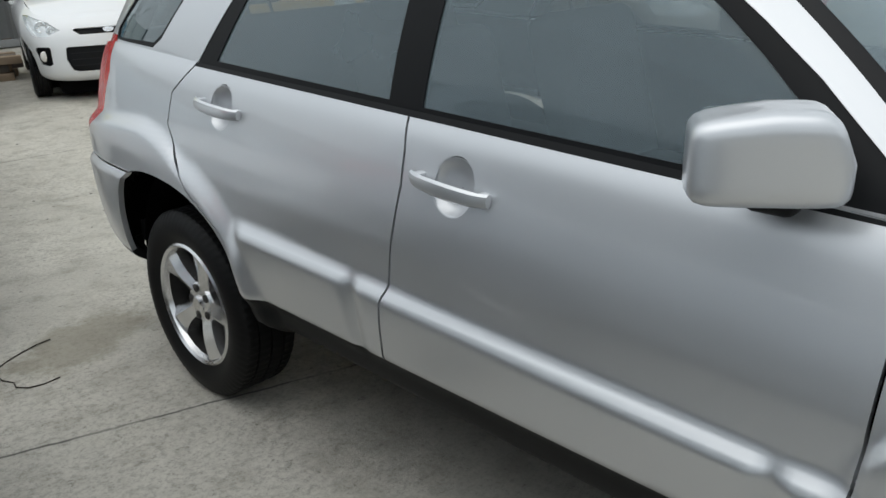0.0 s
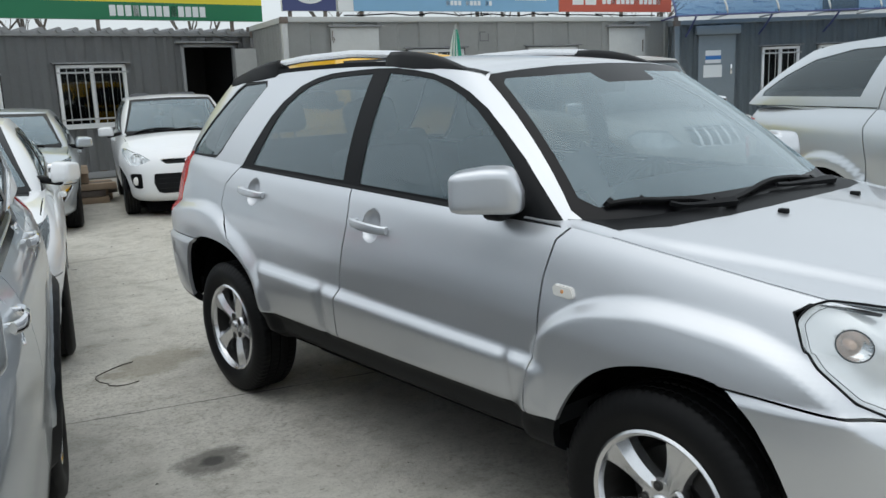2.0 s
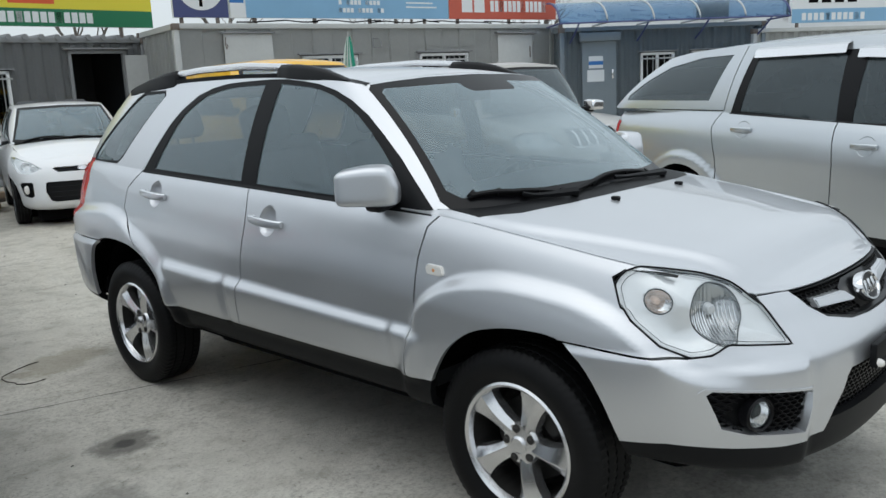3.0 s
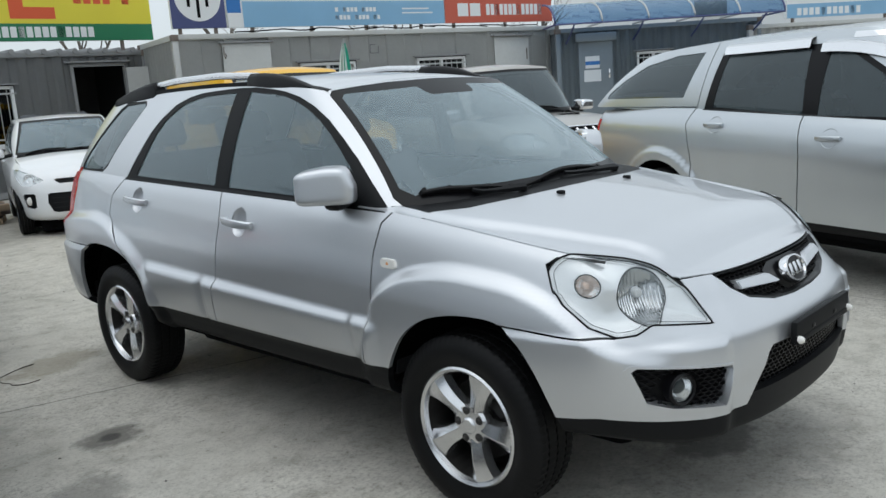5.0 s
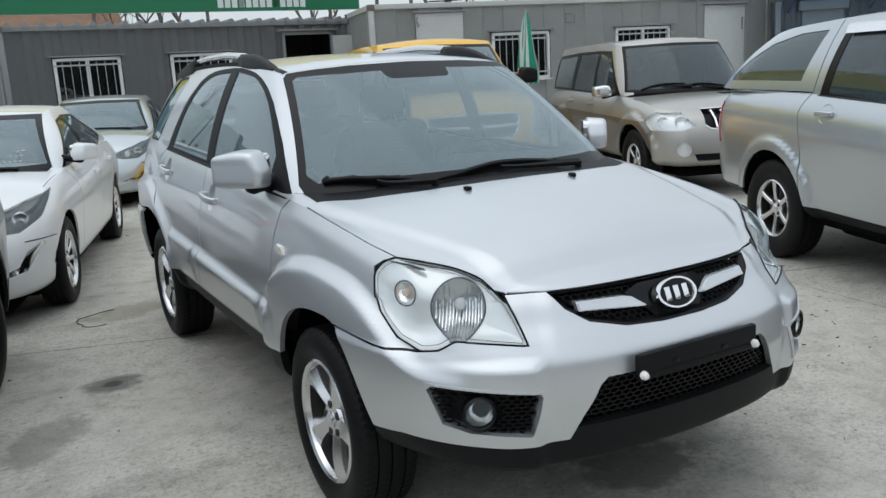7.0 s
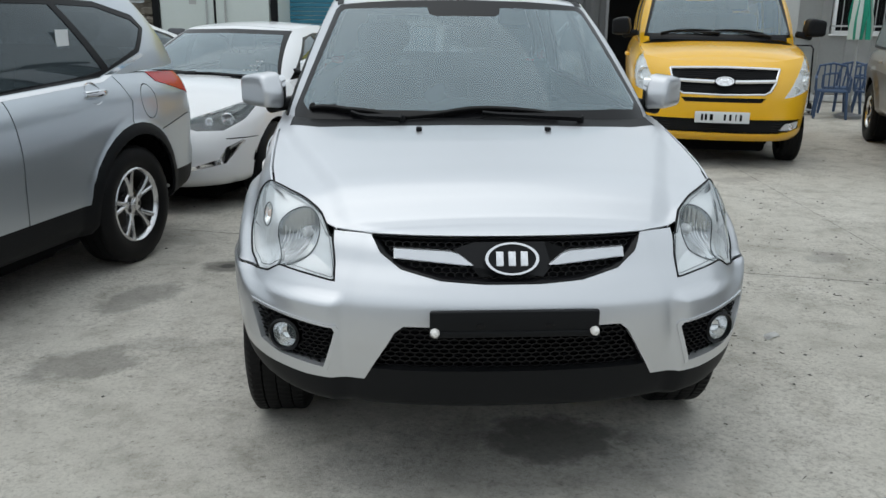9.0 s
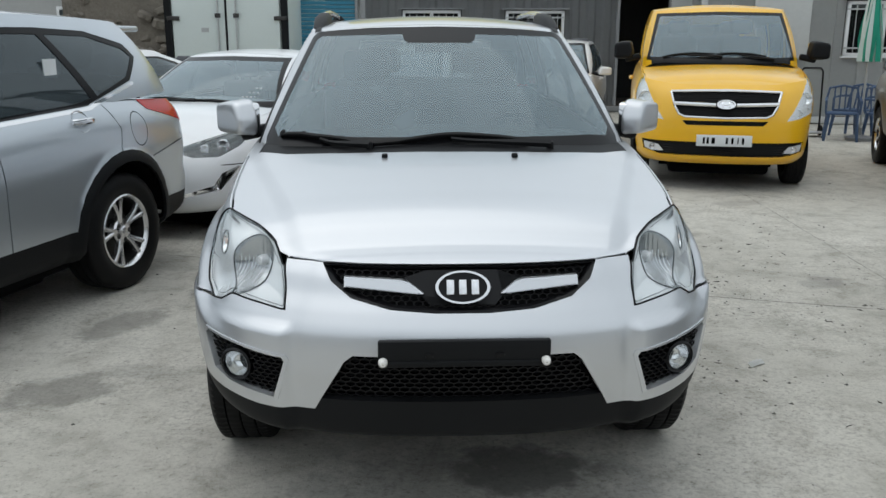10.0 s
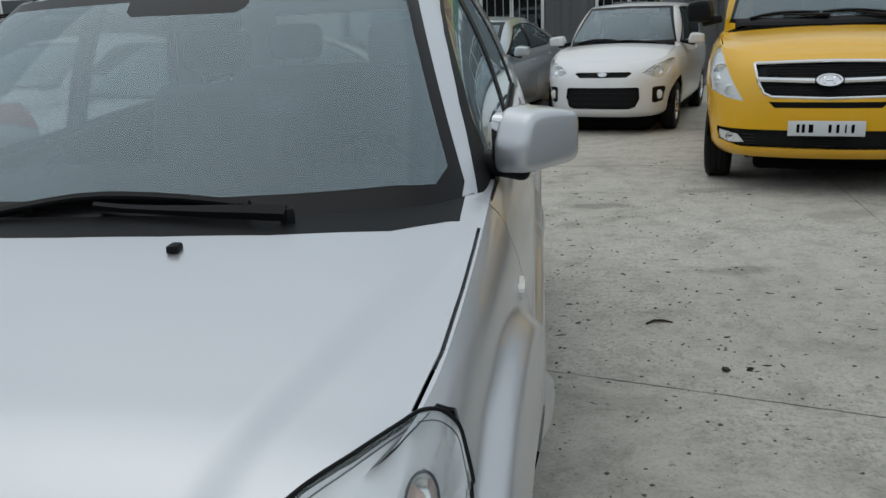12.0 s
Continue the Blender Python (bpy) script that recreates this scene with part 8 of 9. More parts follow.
def barred_window(name, m, x0, x1, z0, z1, parent=None, label="white sliding window behind steel bars", half=True):
    w = thing(name, m, label, "window", kind="structure")
    f = 0.06
    I = Matrix()
    bars_part("window_frame", I, [(x0, -0.035, z0, x1, 0.06, z0 + f), (x0, -0.035, z1 - f, x1, 0.06, z1), (x0, -0.035, z0, x0 + f, 0.06, z1), (x1 - f, -0.035, z0, x1, 0.06, z1)], M["pvc"], w, bevel=0.006)
    c = (x0 + x1) / 2
    bars_part("mullion", I, [(c - 0.035, -0.02, z0, c + 0.035, 0.05, z1)], M["pvc"], w)
    for a, b in ((x0 + f, c - 0.035), (c + 0.035, x1 - f)):
        bars_part("pane", I, [(a, 0.02, z0 + f, b, 0.026, z1 - f)], M["room_glass"], w)
    bars_part("window_sill", I, [(x0 - 0.04, -0.07, z0 - 0.03, x1 + 0.04, 0.03, z0)], M["pvc"], w)
    bars_part("hood", I, [(x0 - 0.08, -0.09, z1 + 0.02, x1 + 0.08, 0.0, z1 + 0.045)], M["cont_grey"], w)
    for z in (z0 + 0.13, z1 - 0.16):
        bars_part("rail", I, [(x0 - 0.02, -0.10, z, x1 + 0.02, -0.085, z + 0.03)], M["bars"], w)
    n = int((x1 - x0) / 0.14)
    for i in range(1, n):
        x = x0 + (x1 - x0) * i / n
        bm = bmesh.new()
        tube(bm, [(x, -0.093, z0 + 0.05), (x, -0.093, z1 - 0.08)], 0.008, 6)
        part("bar", bm, M["bars"], w)
    # the dark room behind
    bm = bmesh.new()
    box(bm, x0 - 0.3, 0.05, z0 - 0.4, x1 + 0.3, 1.6, z1 + 0.2)
    fs = [f_ for f_ in bm.faces if f_.calc_center_median().y < 0.06]
    bmesh.ops.delete(bm, geom=fs, context="FACES")
    part("room", bm, M["interior"], w)
    return w


def container_frame(m, L, D, H, mat, parent, holes_done=True, t=0.11):
    I = Matrix()
    for x in (0, L):
        for y in (0, D):
            bars_part("corner_post", I, [(x - t / 2, y - t / 2, 0, x + t / 2, y + t / 2, H)], mat, parent, bevel=0.008)
            for z in (0.06, H - 0.06):
                bars_part("corner_casting", I, [(x - t * 0.62, y - t * 0.62, z - 0.06, x + t * 0.62, y + t * 0.62, z + 0.06)], M["rust"] if z > 1 else mat, parent, bevel=0.01)
    for z0, z1 in ((0.02, 0.14), (H - 0.10, H)):
        bars_part("rail", I, [(t / 2, -t / 2, z0, L - t / 2, t / 2 - 0.02, z1)], mat, parent, bevel=0.006)
        bars_part("rail", I, [(t / 2, D - t / 2 + 0.02, z0, L - t / 2, D + t / 2, z1)], mat, parent)
        for x in (0, L):
            bars_part("rail", I, [(x - t / 2 + 0.01, t / 2, z0, x + t / 2 - 0.01, D - t / 2, z1)], mat, parent)
    bars_part("roof", I, [(0, 0, H - 0.05, L, D, H - 0.015)], mat, parent)
    bars_part("floor", I, [(0, 0, 0.10, L, D, 0.16)], M["rust"], parent)


def sign(name, m, x0, x1, z0, z1, label, panels, posts=(), depth=0.10, drop=0.5):
    """A board on posts. panels: (x0, x1, z0, z1, material) laid on it, in order."""
    s = thing(name, m, label, "sign")
    I = Matrix()
    bars_part("board", I, [(x0, 0.0, z0, x1, depth, z1)], M["sign_white"], s)
    for k, (a, b, c, d, mt) in enumerate(panels):
        bars_part("sheet" if (b - a) * (d - c) > 0.3 else "mark", I, [(a, -0.006 - 0.0015 * (k % 5), c, b, 0.004, d)], M[mt], s)
    for x in posts:
        bars_part("post", I, [(x - 0.03, 0.02, z0 - drop, x + 0.03, 0.08, z0 + 0.1)], M["rust"], s)
    return s


def glyph_bars(x0, x1, z0, z1, n, mat, gap=0.25):
    w = (x1 - x0) / n
    return [(x0 + i * w, x0 + (i + 1 - gap) * w, z0, z1, mat) for i in range(n)]


# light container in the middle
AO, AA = (5.51, 12.94), -13.0
LA, HA = 9.55, 2.88


def light_container():
    m = wall_frame(AO, AA)
    c = thing("wall_light_container", m, "light grey steel office container with rust marks", "container", kind="structure")
    container_frame(m, LA, 2.44, HA, M["cont_light"], c)
    holes = [(2.50, 3.84, 1.24, 2.26), (5.36, 6.74, 1.24, 2.26)]
    corrugated("wall_front", Matrix(), 0.05, LA - 0.05, 0.14, HA - 0.1, 0.92, 0.028, M["cont_light"], c, holes, y=-0.02, flat=0.94)
    corrugated("wall_back", Matrix(), 0.05, LA - 0.05, 0.14, HA - 0.1, 0.28, 0.036, M["cont_light"], c, y=2.40)
    e = pose(0, 2.44, 0, 0, 0, -90)
    corrugated("wall_end", e, 0.05, 2.39, 0.14, HA - 0.1, 0.20, 0.036, M["cont_light"], c, y=-0.03)
    corrugated("wall_end", pose(LA, 0, 0, 0, 0, 90), 0.05, 2.39, 0.14, HA - 0.1, 0.28, 0.036, M["cont_light"], c, y=-0.03)
    I = Matrix()
    # steel flap with a hook, painted-over frame, and a closed door
    bars_part("flap", I, [(0.90, -0.05, 1.2, 1.90, -0.03, 2.68)], M["cont_light"], c, bevel=0.004)
    bars_part("flap_hood", I, [(0.85, -0.10, 2.69, 1.95, -0.02, 2.72)], M["cont_grey"], c)
    bm = bmesh.new()
    tube(bm, [(0.93, -0.07, 2.62), (0.915, -0.07, 2.48), (0.94, -0.07, 2.39), (0.965, -0.07, 2.45), (0.94, -0.07, 2.50)], 0.009, 6)
    part("hook", bm, M["rust"], c)
    bars_part("faded_notice", I, [(4.2, -0.028, 2.38, 4.42, -0.022, 2.40), (4.2, -0.028, 2.56, 4.34, -0.022, 2.58), (4.2, -0.028, 2.38, 4.22, -0.022, 2.58), (4.40, -0.028, 2.38, 4.42, -0.022, 2.54)], M["cont_grey"], c)
    bars_part("door_leaf", I, [(7.58, -0.05, 0.16, 8.62, -0.025, 2.64)], M["cont_light"], c, bevel=0.004)
    bars_part("door_hood", I, [(7.50, -0.13, 2.66, 8.72, -0.02, 2.70)], M["cont_grey"], c)
    bm = bmesh.new()
    tube(bm, [(8.55, -0.06, 2.1), (8.55, -0.06, 2.36)], 0.012, 6)
    part("hinge", bm, M["rust"], c)
    bars_part("stencil", I, [(0.26, -0.028, z, 0.36, -0.022, z + 0.03) for z in (1.84, 1.89, 1.94, 1.99)], M["cont_grey"], c)
    barred_window("window_1", m, 2.52, 3.82, 1.26, 2.24)
    barred_window("window_2", m, 5.38, 6.72, 1.26, 2.24)


def grey_container():
    m = wall_frame((-1.0, 15.4), -2.0)
    c = thing("wall_grey_container", m, "mid grey corrugated site office with a dark doorway", "container", kind="structure")
    L, H = 7.0, 2.77
    container_frame(m, L, 2.6, H, M["cont_grey"], c)
    holes = [(5.48, 6.53, 0.14, 2.46), (3.02, 4.32, 0.98, 2.17), (0.82, 2.10, 0.98, 2.17)]
    corrugated("wall_front", Matrix(), 0.05, L - 0.05, 0.14, H - 0.1, 0.34, 0.03, M["cont_grey"], c, holes, y=-0.02, flat=0.7)
    corrugated("wall_end", pose(0, 2.6, 0, 0, 0, -90), 0.05, 2.55, 0.14, H - 0.1, 0.28, 0.036, M["cont_grey"], c, y=-0.03)
    corrugated("wall_end", pose(L, 0, 0, 0, 0, 90), 0.05, 2.55, 0.14, H - 0.1, 0.28, 0.036, M["cont_grey"], c, y=-0.03)
    corrugated("wall_back", Matrix(), 0.05, L - 0.05, 0.14, H - 0.1, 0.34, 0.03, M["cont_grey"], c, y=2.6)
    I = Matrix()
    bars_part("door_frame", I, [(5.42, -0.05, 0.14, 5.48, 0.05, 2.52), (6.53, -0.05, 0.14, 6.59, 0.05, 2.52), (5.42, -0.05, 2.46, 6.59, 0.05, 2.52)], M["cont_grey"], c)
    bars_part("door_hood", I, [(5.32, -0.12, 2.54, 6.66, -0.02, 2.57)], M["cont_grey"], c)
    bars_part("door_leaf", pose(6.57, -0.05, 0, 0, 0, -14), [(0.0, -0.02, 0.16, 1.05, 0.02, 2.42)], M["cont_light"], c, "light grey door leaf standing open")
    # inside walls keep the doorway dark
    bm = bmesh.new()
    box(bm, 4.8, 0.02, 0.14, 6.95, 2.5, 2.6)
    bmesh.ops.delete(bm, geom=[f for f in bm.faces if f.calc_center_median().y < 0.03], context="FACES")
    part("room", bm, M["interior"], c)
    # scalloped eaves sheet
    bm = bmesh.new()
    for i in range(24):
        tube(bm, [(i * 0.3 + 0.15, -0.10, H + 0.005), (i * 0.3 + 0.15, 2.6, H + 0.03)], 0.055, 8)
    part("roof_sheet", bm, M["cont_grey"], c, "corrugated roof sheet")
    barred_window("window_3", m, 3.04, 4.30, 1.0, 2.15)
    barred_window("window_4", m, 0.84, 2.08, 1.0, 2.15)


def blue_container():
    m = wall_frame((14.25, 10.33), -38.5)
    c = thing("wall_blue_container", m, "blue-grey corrugated container office under a blue awning", "container", kind="structure")
    L, H = 5.2, 2.74
    container_frame(m, L, 2.44, H, M["cont_blue"], c)
    holes = [(1.97, 2.89, 1.0, 2.1), (3.3, 4.5, 1.0, 2.1)]
    corrugated("wall_front", Matrix(), 0.05, L - 0.05, 0.14, H - 0.1, 0.24, 0.036, M["cont_blue"], c, holes, y=-0.02)
    corrugated("wall_end", pose(0, 2.44, 0, 0, 0, -90), 0.05, 2.39, 0.14, H - 0.1, 0.28, 0.036, M["cont_blue"], c, y=-0.03)
    I = Matrix()
    bars_part("door_leaf", I, [(0.5, -0.05, 0.16, 1.36, -0.022, 2.40)], M["cont_blue"], c, bevel=0.004)
    bars_part("door_hood", I, [(0.42, -0.16, 2.40, 1.44, -0.02, 2.60)], M["cont_blue"], c, bevel=0.02)
    bars_part("door_handle", I, [(1.24, -0.08, 1.50, 1.28, -0.05, 1.72)], M["chrome"], c, bevel=0.008)
    bars_part("notice", I, [(0.66, -0.058, 1.76, 1.02, -0.05, 2.05)], M["sign_white"], c, "white paper notice on the door")
    bars_part("notice", I, [(0.62, -0.058, 1.44, 1.05, -0.05, 1.72)], M["sign_white"], c, "white paper notice on the door")
    bars_part("notice_band", I, [(0.66, -0.062, 1.84, 1.02, -0.057, 1.93)], M["sign_blue"], c)
    barred_window("window_5", m, 1.99, 2.87, 1.02, 2.08)
    barred_window("window_6", m, 3.32, 4.48, 1.02, 2.08)
    # barrel-shaped awning: sheet, ribs and brackets
    aw = thing("awning", m, "blue translucent barrel awning on steel ribs", "awning")
    def arc(q):
        return (-1.05 * math.sin(q * math.pi / 2 * 0.98) - 0.02, 2.76 + 0.55 * math.cos(q * math.pi / 2 * 0.98))
    x0, x1 = -0.35, 5.3
    bm = bmesh.new()
    rows = [[bm.verts.new((x, *arc(q))) for q in np.linspace(0, 1, 12)] for x in np.linspace(x0, x1, 14)]
    for a, b in zip(rows, rows[1:]):
        for j in range(11):
            bm.faces.new((a[j], b[j], b[j + 1], a[j + 1]))
    bmesh.ops.solidify(bm, geom=bm.faces[:], thickness=0.006)
    part("sheet", bm, M["awning"], aw, smooth=1.0)
    for x in np.linspace(x0, x1, 6):
        bm = bmesh.new()
        tube(bm, [(x, *arc(q)) for q in np.linspace(0, 1, 10)] + [(x, -0.02, 2.76)], 0.024, 6)
        part("rib", bm, M["cont_light"] if x0 < x < x1 else M["sign_navy"], aw)
    bm = bmesh.new()
    tube(bm, [(x0, *arc(1)), (x1, *arc(1))], 0.022, 6)
    part("front_bar", bm, M["sign_navy"], aw)
    for x in (0.2, 1.9, 3.4, 5.0):
        bm = bmesh.new()
        tube(bm, [(x, -0.03, 2.38), (x, -0.35, 2.53), (x, -0.75, 2.77)], 0.022, 6)
        part("bracket", bm, M["sign_navy"], aw)
    # a lower container further along
    m2 = wall_frame((18.05, 7.2), -30)
    c2 = thing("wall_far_container", m2, "grey corrugated container at the end of the yard", "container", kind="structure")
    container_frame(m2, 9.0, 2.44, 2.55, M["cont_light"], c2)
    corrugated("wall_front", Matrix(), 0.05, 8.95, 0.14, 2.45, 0.28, 0.036, M["cont_light"], c2, y=-0.02)


def boards():
    m = wall_frame((-1.0, 15.4), -2.0)
    z0 = 2.98
    pan = [(-0.47, 7.28, z0, z0 + 0.33, "sign_green"), (-0.47, 7.28, z0 + 0.33, z0 + 1.9, "sign_yellow")]
    pan += glyph_bars(4.12, 6.05, z0 + 0.07, z0 + 0.27, 13, "sign_white", 0.22)
    pan += [(2.5, 3.3, z0 + 0.42, z0 + 1.25, "sign_letter_red"), (3.5, 4.25, z0 + 0.42, z0 + 1.25, "sign_letter_red"), (4.45, 5.3, z0 + 0.42, z0 + 1.25, "sign_letter_red"), (2.72, 3.08, z0 + 0.62, z0 + 1.05, "sign_yellow"), (4.72, 5.31, z0 + 0.64, z0 + 1.0, "sign_yellow")]
    pan += glyph_bars(5.49, 6.88, z0 + 0.72, z0 + 0.98, 7, "sign_letter_red", 0.25)
    sign("roof_sign", m, -0.47, 7.28, z0, z0 + 1.9, "yellow and green trading sign board on the office roof", pan, (-0.2, 1.7, 3.9, 6.6), drop=0.3)
    # a row of boards on the light container
    m = wall_frame(AO, AA)
    z = HA + 0.11
    def disc(s, cx, cz, r, mt):
        bm = bmesh.new()
        lathe(bm, [(0.001, -0.012), (r, -0.012), (r, 0.0)], 40, "y", m=pose(cx, -0.002, cz))
        part("disc", bm, M[mt], s)
    a = sign("navy_sign", m, 0.0, 1.06, z, z + 1.25, "navy blue sign board with a white disc", [(0.0, 1.06, z, z + 1.25, "sign_navy")], (0.15, 0.85), drop=0.18)
    disc(a, 0.54, z + 0.58, 0.45, "sign_white")
    bars_part("mark", Matrix(), [(0.32, -0.018, z + 0.40, 0.38, -0.008, z + 0.74), (0.50, -0.018, z + 0.20, 0.56, -0.008, z + 0.74), (0.68, -0.018, z + 0.40, 0.74, -0.008, z + 0.74)], M["void"], a)
    pan = [(1.10, 6.22, z + 0.50, z + 1.4, "sign_white"), (1.42, 6.22, z, z + 0.50, "sign_sky"), (1.10, 1.38, z + 0.28, z + 1.4, "sign_blue"), (1.10, 1.38, z, z + 0.28, "sign_white")]
    pan += glyph_bars(3.45, 4.55, z + 0.28, z + 0.37, 12, "sign_white", 0.25) + glyph_bars(3.45, 4.55, z + 0.12, z + 0.21, 12, "sign_white", 0.25) + glyph_bars(3.3, 4.6, z + 0.66, z + 0.80, 9, "void", 0.3) + [(5.1, 5.8, z + 0.32, z + 0.35, "sign_white"), (5.1, 5.9, z + 0.23, z + 0.26, "sign_white"), (1.65, 2.45, z + 0.55, z + 0.85, "sign_blue")]
    sign("sky_blue_sign", m, 1.10, 6.22, z, z + 1.4, "pale blue and white company sign board", pan, (1.6, 2.9, 4.2, 5.6), drop=0.18)
    pan = [(6.24, 9.45, z, z + 0.58, "sign_red")] + glyph_bars(6.6, 7.3, z + 0.15, z + 0.44, 2, "sign_white", 0.15) + glyph_bars(7.42, 9.15, z + 0.17, z + 0.42, 13, "sign_white", 0.25)
    sign("red_sign", m, 6.24, 9.45, z, z + 0.58, "red sign board with white marks", pan, (6.5, 8.0, 9.2), drop=0.18)
    m2 = wall_frame((18.05, 7.2), -30)
    pan = [(1.1, 4.5, 2.66, 3.0, "sign_sky")] + glyph_bars(1.4, 3.4, 2.72, 2.90, 11, "sign_white", 0.3) + glyph_bars(1.6, 3.2, 3.15, 3.5, 4, "void", 0.3)
    sign("small_sign", m2, 1.1, 4.5, 2.66, 3.7, "white and blue sign board on the far container", pan, (1.3, 4.2), drop=0.15)
    # loose cable and pipes on the container roof
    cb = bmesh.new()
    rnd = random.Random(4)
    for k in range(5):
        p = [(1.2 + 1.5 * k + 0.35 * i, -0.02 + rnd.uniform(-0.02, 0.05), HA + 0.02 + rnd.uniform(0, 0.06)) for i in range(6)]
        tube(cb, [m @ Vector(q) for q in p], 0.014, 5)
    ob = part("roof_cable", cb, M["black_plastic"])
    tagged(ob, "loose black cables lying along the container roof", "cable", kind="stuff")


def far_left():
    # refrigerated truck seen from behind, with door gear
    t = thing("box_truck", pose(-4.75, 14.0, 0, 0, 0, -4), "white refrigerated box truck with closed rear doors", "truck")
    I = Matrix()
    bars_part("box", I, [(-0.02, 0.06, 1.0, 2.32, 5.0, 3.3)], M["truck_white"], t, bevel=0.02)
    for a, b in ((0.10, 1.13), (1.17, 2.20)):
        bars_part("door", I, [(a, 0.0, 1.06, b, 0.06, 3.2)], M["truck_white"], t, bevel=0.01)
    bars_part("door_edge", I, [(-0.06, -0.01, 0.95, 0.07, 0.06, 3.3), (2.23, -0.01, 0.95, 2.36, 0.06, 3.3), (1.135, -0.01, 1.0, 1.165, 0.05, 3.25)], M["black_plastic"], t)
    for x in (1.0, 1.36):
        bm = bmesh.new()
        tube(bm, [(x, -0.04, 1.0), (x, -0.04, 3.2)], 0.018, 8)
        part("lock_bar", bm, M["bars"], t)
        bars_part("lock_keeper", I, [(x - 0.05, -0.06, 1.95, x + 0.05, -0.01, 2.03)], M["alloy_dark"], t)
    for x in (0.0, 2.1):
        bars_part("hinge", I, [(x, -0.05, 1.90, x + 0.24, 0.0, 1.98)], M["alloy_dark"], t, bevel=0.006)
    bars_part("badge", I, [(0.66, -0.012, 1.68, 0.80, -0.002, 1.76)], M["bars"], t)
    bars_part("chassis", I, [(0.3, 0.1, 0.55, 2.0, 4.9, 0.98)], M["void"], t)
    wm = wheel_meshes("multi", 0.40, 0.25, 0.22, 6, M["alloy"], seg=28)
    for x, r in ((0.2, 180), (2.1, 0)):
        w = new("wheel")
        w.parent = t
        w.matrix_basis = pose(x, 1.2, 0.40, 0, 0, r)
        for nm in ("tyre", "rim", "hub_cap"):
            mesh_part(nm, wm[nm], w)
    # teal roller shutter between the truck and the grey office
    s = thing("door_1", pose(-2.39, 15.45, 0, 0, 0, -2), "teal roller shutter, closed", "shutter", kind="structure")
    bm = bmesh.new()
    for i in range(34):
        z = 0.05 + i * 0.085
        box(bm, 0.0, 0.0, z, 1.22, 0.03, z + 0.075, 0.012, seg=1)
    part("curtain", bm, M["teal"], s)
    bars_part("guide", I, [(-0.08, -0.04, 0, 0.0, 0.08, 3.1), (1.22, -0.04, 0, 1.28, 0.08, 3.1)], M["cont_grey"], s)
    # pale wall with rubble behind the parked cars
    m = wall_frame((-16, 18.4), -3)
    w = thing("wall_pale", m, "pale plastered wall of a low building", "wall", kind="structure")
    bars_part("wall", I, [(0, 0, 0, 13.6, 0.25, 3.3)], M["wall_pale"], w)
    bars_part("eave", I, [(-0.1, -0.25, 3.3, 13.7, 0.4, 3.42)], M["rust"], w)
    for x in (4.2, 7.6):
        bars_part("opening", I, [(x, -0.03, 1.4, x + 1.2, 0.0, 2.3)], M["pvc"], w, bevel=0.01)
        bars_part("pane", I, [(x + 0.07, -0.04, 1.47, x + 1.13, -0.02, 2.23)], M["room_glass"], w)
    rnd = random.Random(9)
    bm = bmesh.new()
    for i in range(150):
        x, z = rnd.uniform(-7.6, -4.5), rnd.uniform(0.0, 2.9)
        y = 16.4 + rnd.uniform(-0.35, 0.3) + 0.15 * z
        s_ = rnd.uniform(0.08, 0.30)
        mm = pose(x, y, z, rnd.uniform(-25, 25), rnd.uniform(-25, 25), rnd.uniform(0, 180)) @ Matrix.Diagonal((rnd.uniform(0.7, 1.8), 1, rnd.uniform(0.5, 1), 1))
        box(bm, -s_ / 2, -s_ / 2, -s_ / 2, s_ / 2, s_ / 2, s_ / 2, s_ * 0.15, mm, seg=1)
    box(bm, -7.7, 16.5, 0, -4.45, 17.3, 2.85)
    ob = part("stacked_rubble", bm, M["rubble"])
    tagged(ob, "brown stacked stones and scrap timber", "rubble", kind="stuff")


def bare_tree(x, y, h, seed):
    rnd = random.Random(seed)
    t = thing("bare_tree", pose(x, y, 0), "leafless grey tree behind the containers", "tree", "bare trees")
    trunk, crown = bmesh.new(), bmesh.new()

    def grow(bm, p, d, length, r, depth):
        pts, rad = [p], [r]
        n = 4
        for i in range(n):
            d = (d + Vector((rnd.uniform(-0.22, 0.22), rnd.uniform(-0.22, 0.22), rnd.uniform(-0.02, 0.16)))).normalized()
            p = p + d * length / n
            pts.append(p)
            rad.append(r * (1 - 0.45 * (i + 1) / n))
        tube(bm, pts, rad, 6 if depth > 2 else 4, False)
        if depth == 0:
            return
        for k in range(3 if depth > 1 else 3):
            q = pts[rnd.choice((2, 3, 4))]
            a = rnd.uniform(0, 2 * math.pi)
            nd = (d + Vector((math.cos(a), math.sin(a), rnd.uniform(-0.1, 0.5))) * 0.8).normalized()
            grow(crown, q, nd, length * rnd.uniform(0.55, 0.78), rad[-1] * 0.8, depth - 1)
    grow(trunk, Vector((0, 0, 0)), Vector((0, 0, 1)), h * 0.42, h * 0.022, 4)
    part("trunk", trunk, M["bark"], t)
    part("crown", crown, M["bark"], t)


light_container()
grey_container()
blue_container()
boards()
far_left()
for i, (x, y, h) in enumerate(((1.6, 22.0, 7.0), (4.6, 23.5, 7.5), (7.5, 24.0, 6.5), (11.5, 20.5, 7.0), (16.5, 17.5, 6.5), (20.5, 15.0, 6.0), (-4.5, 23.0, 7.0))):
    bare_tree(x, y, h, 20 + i)


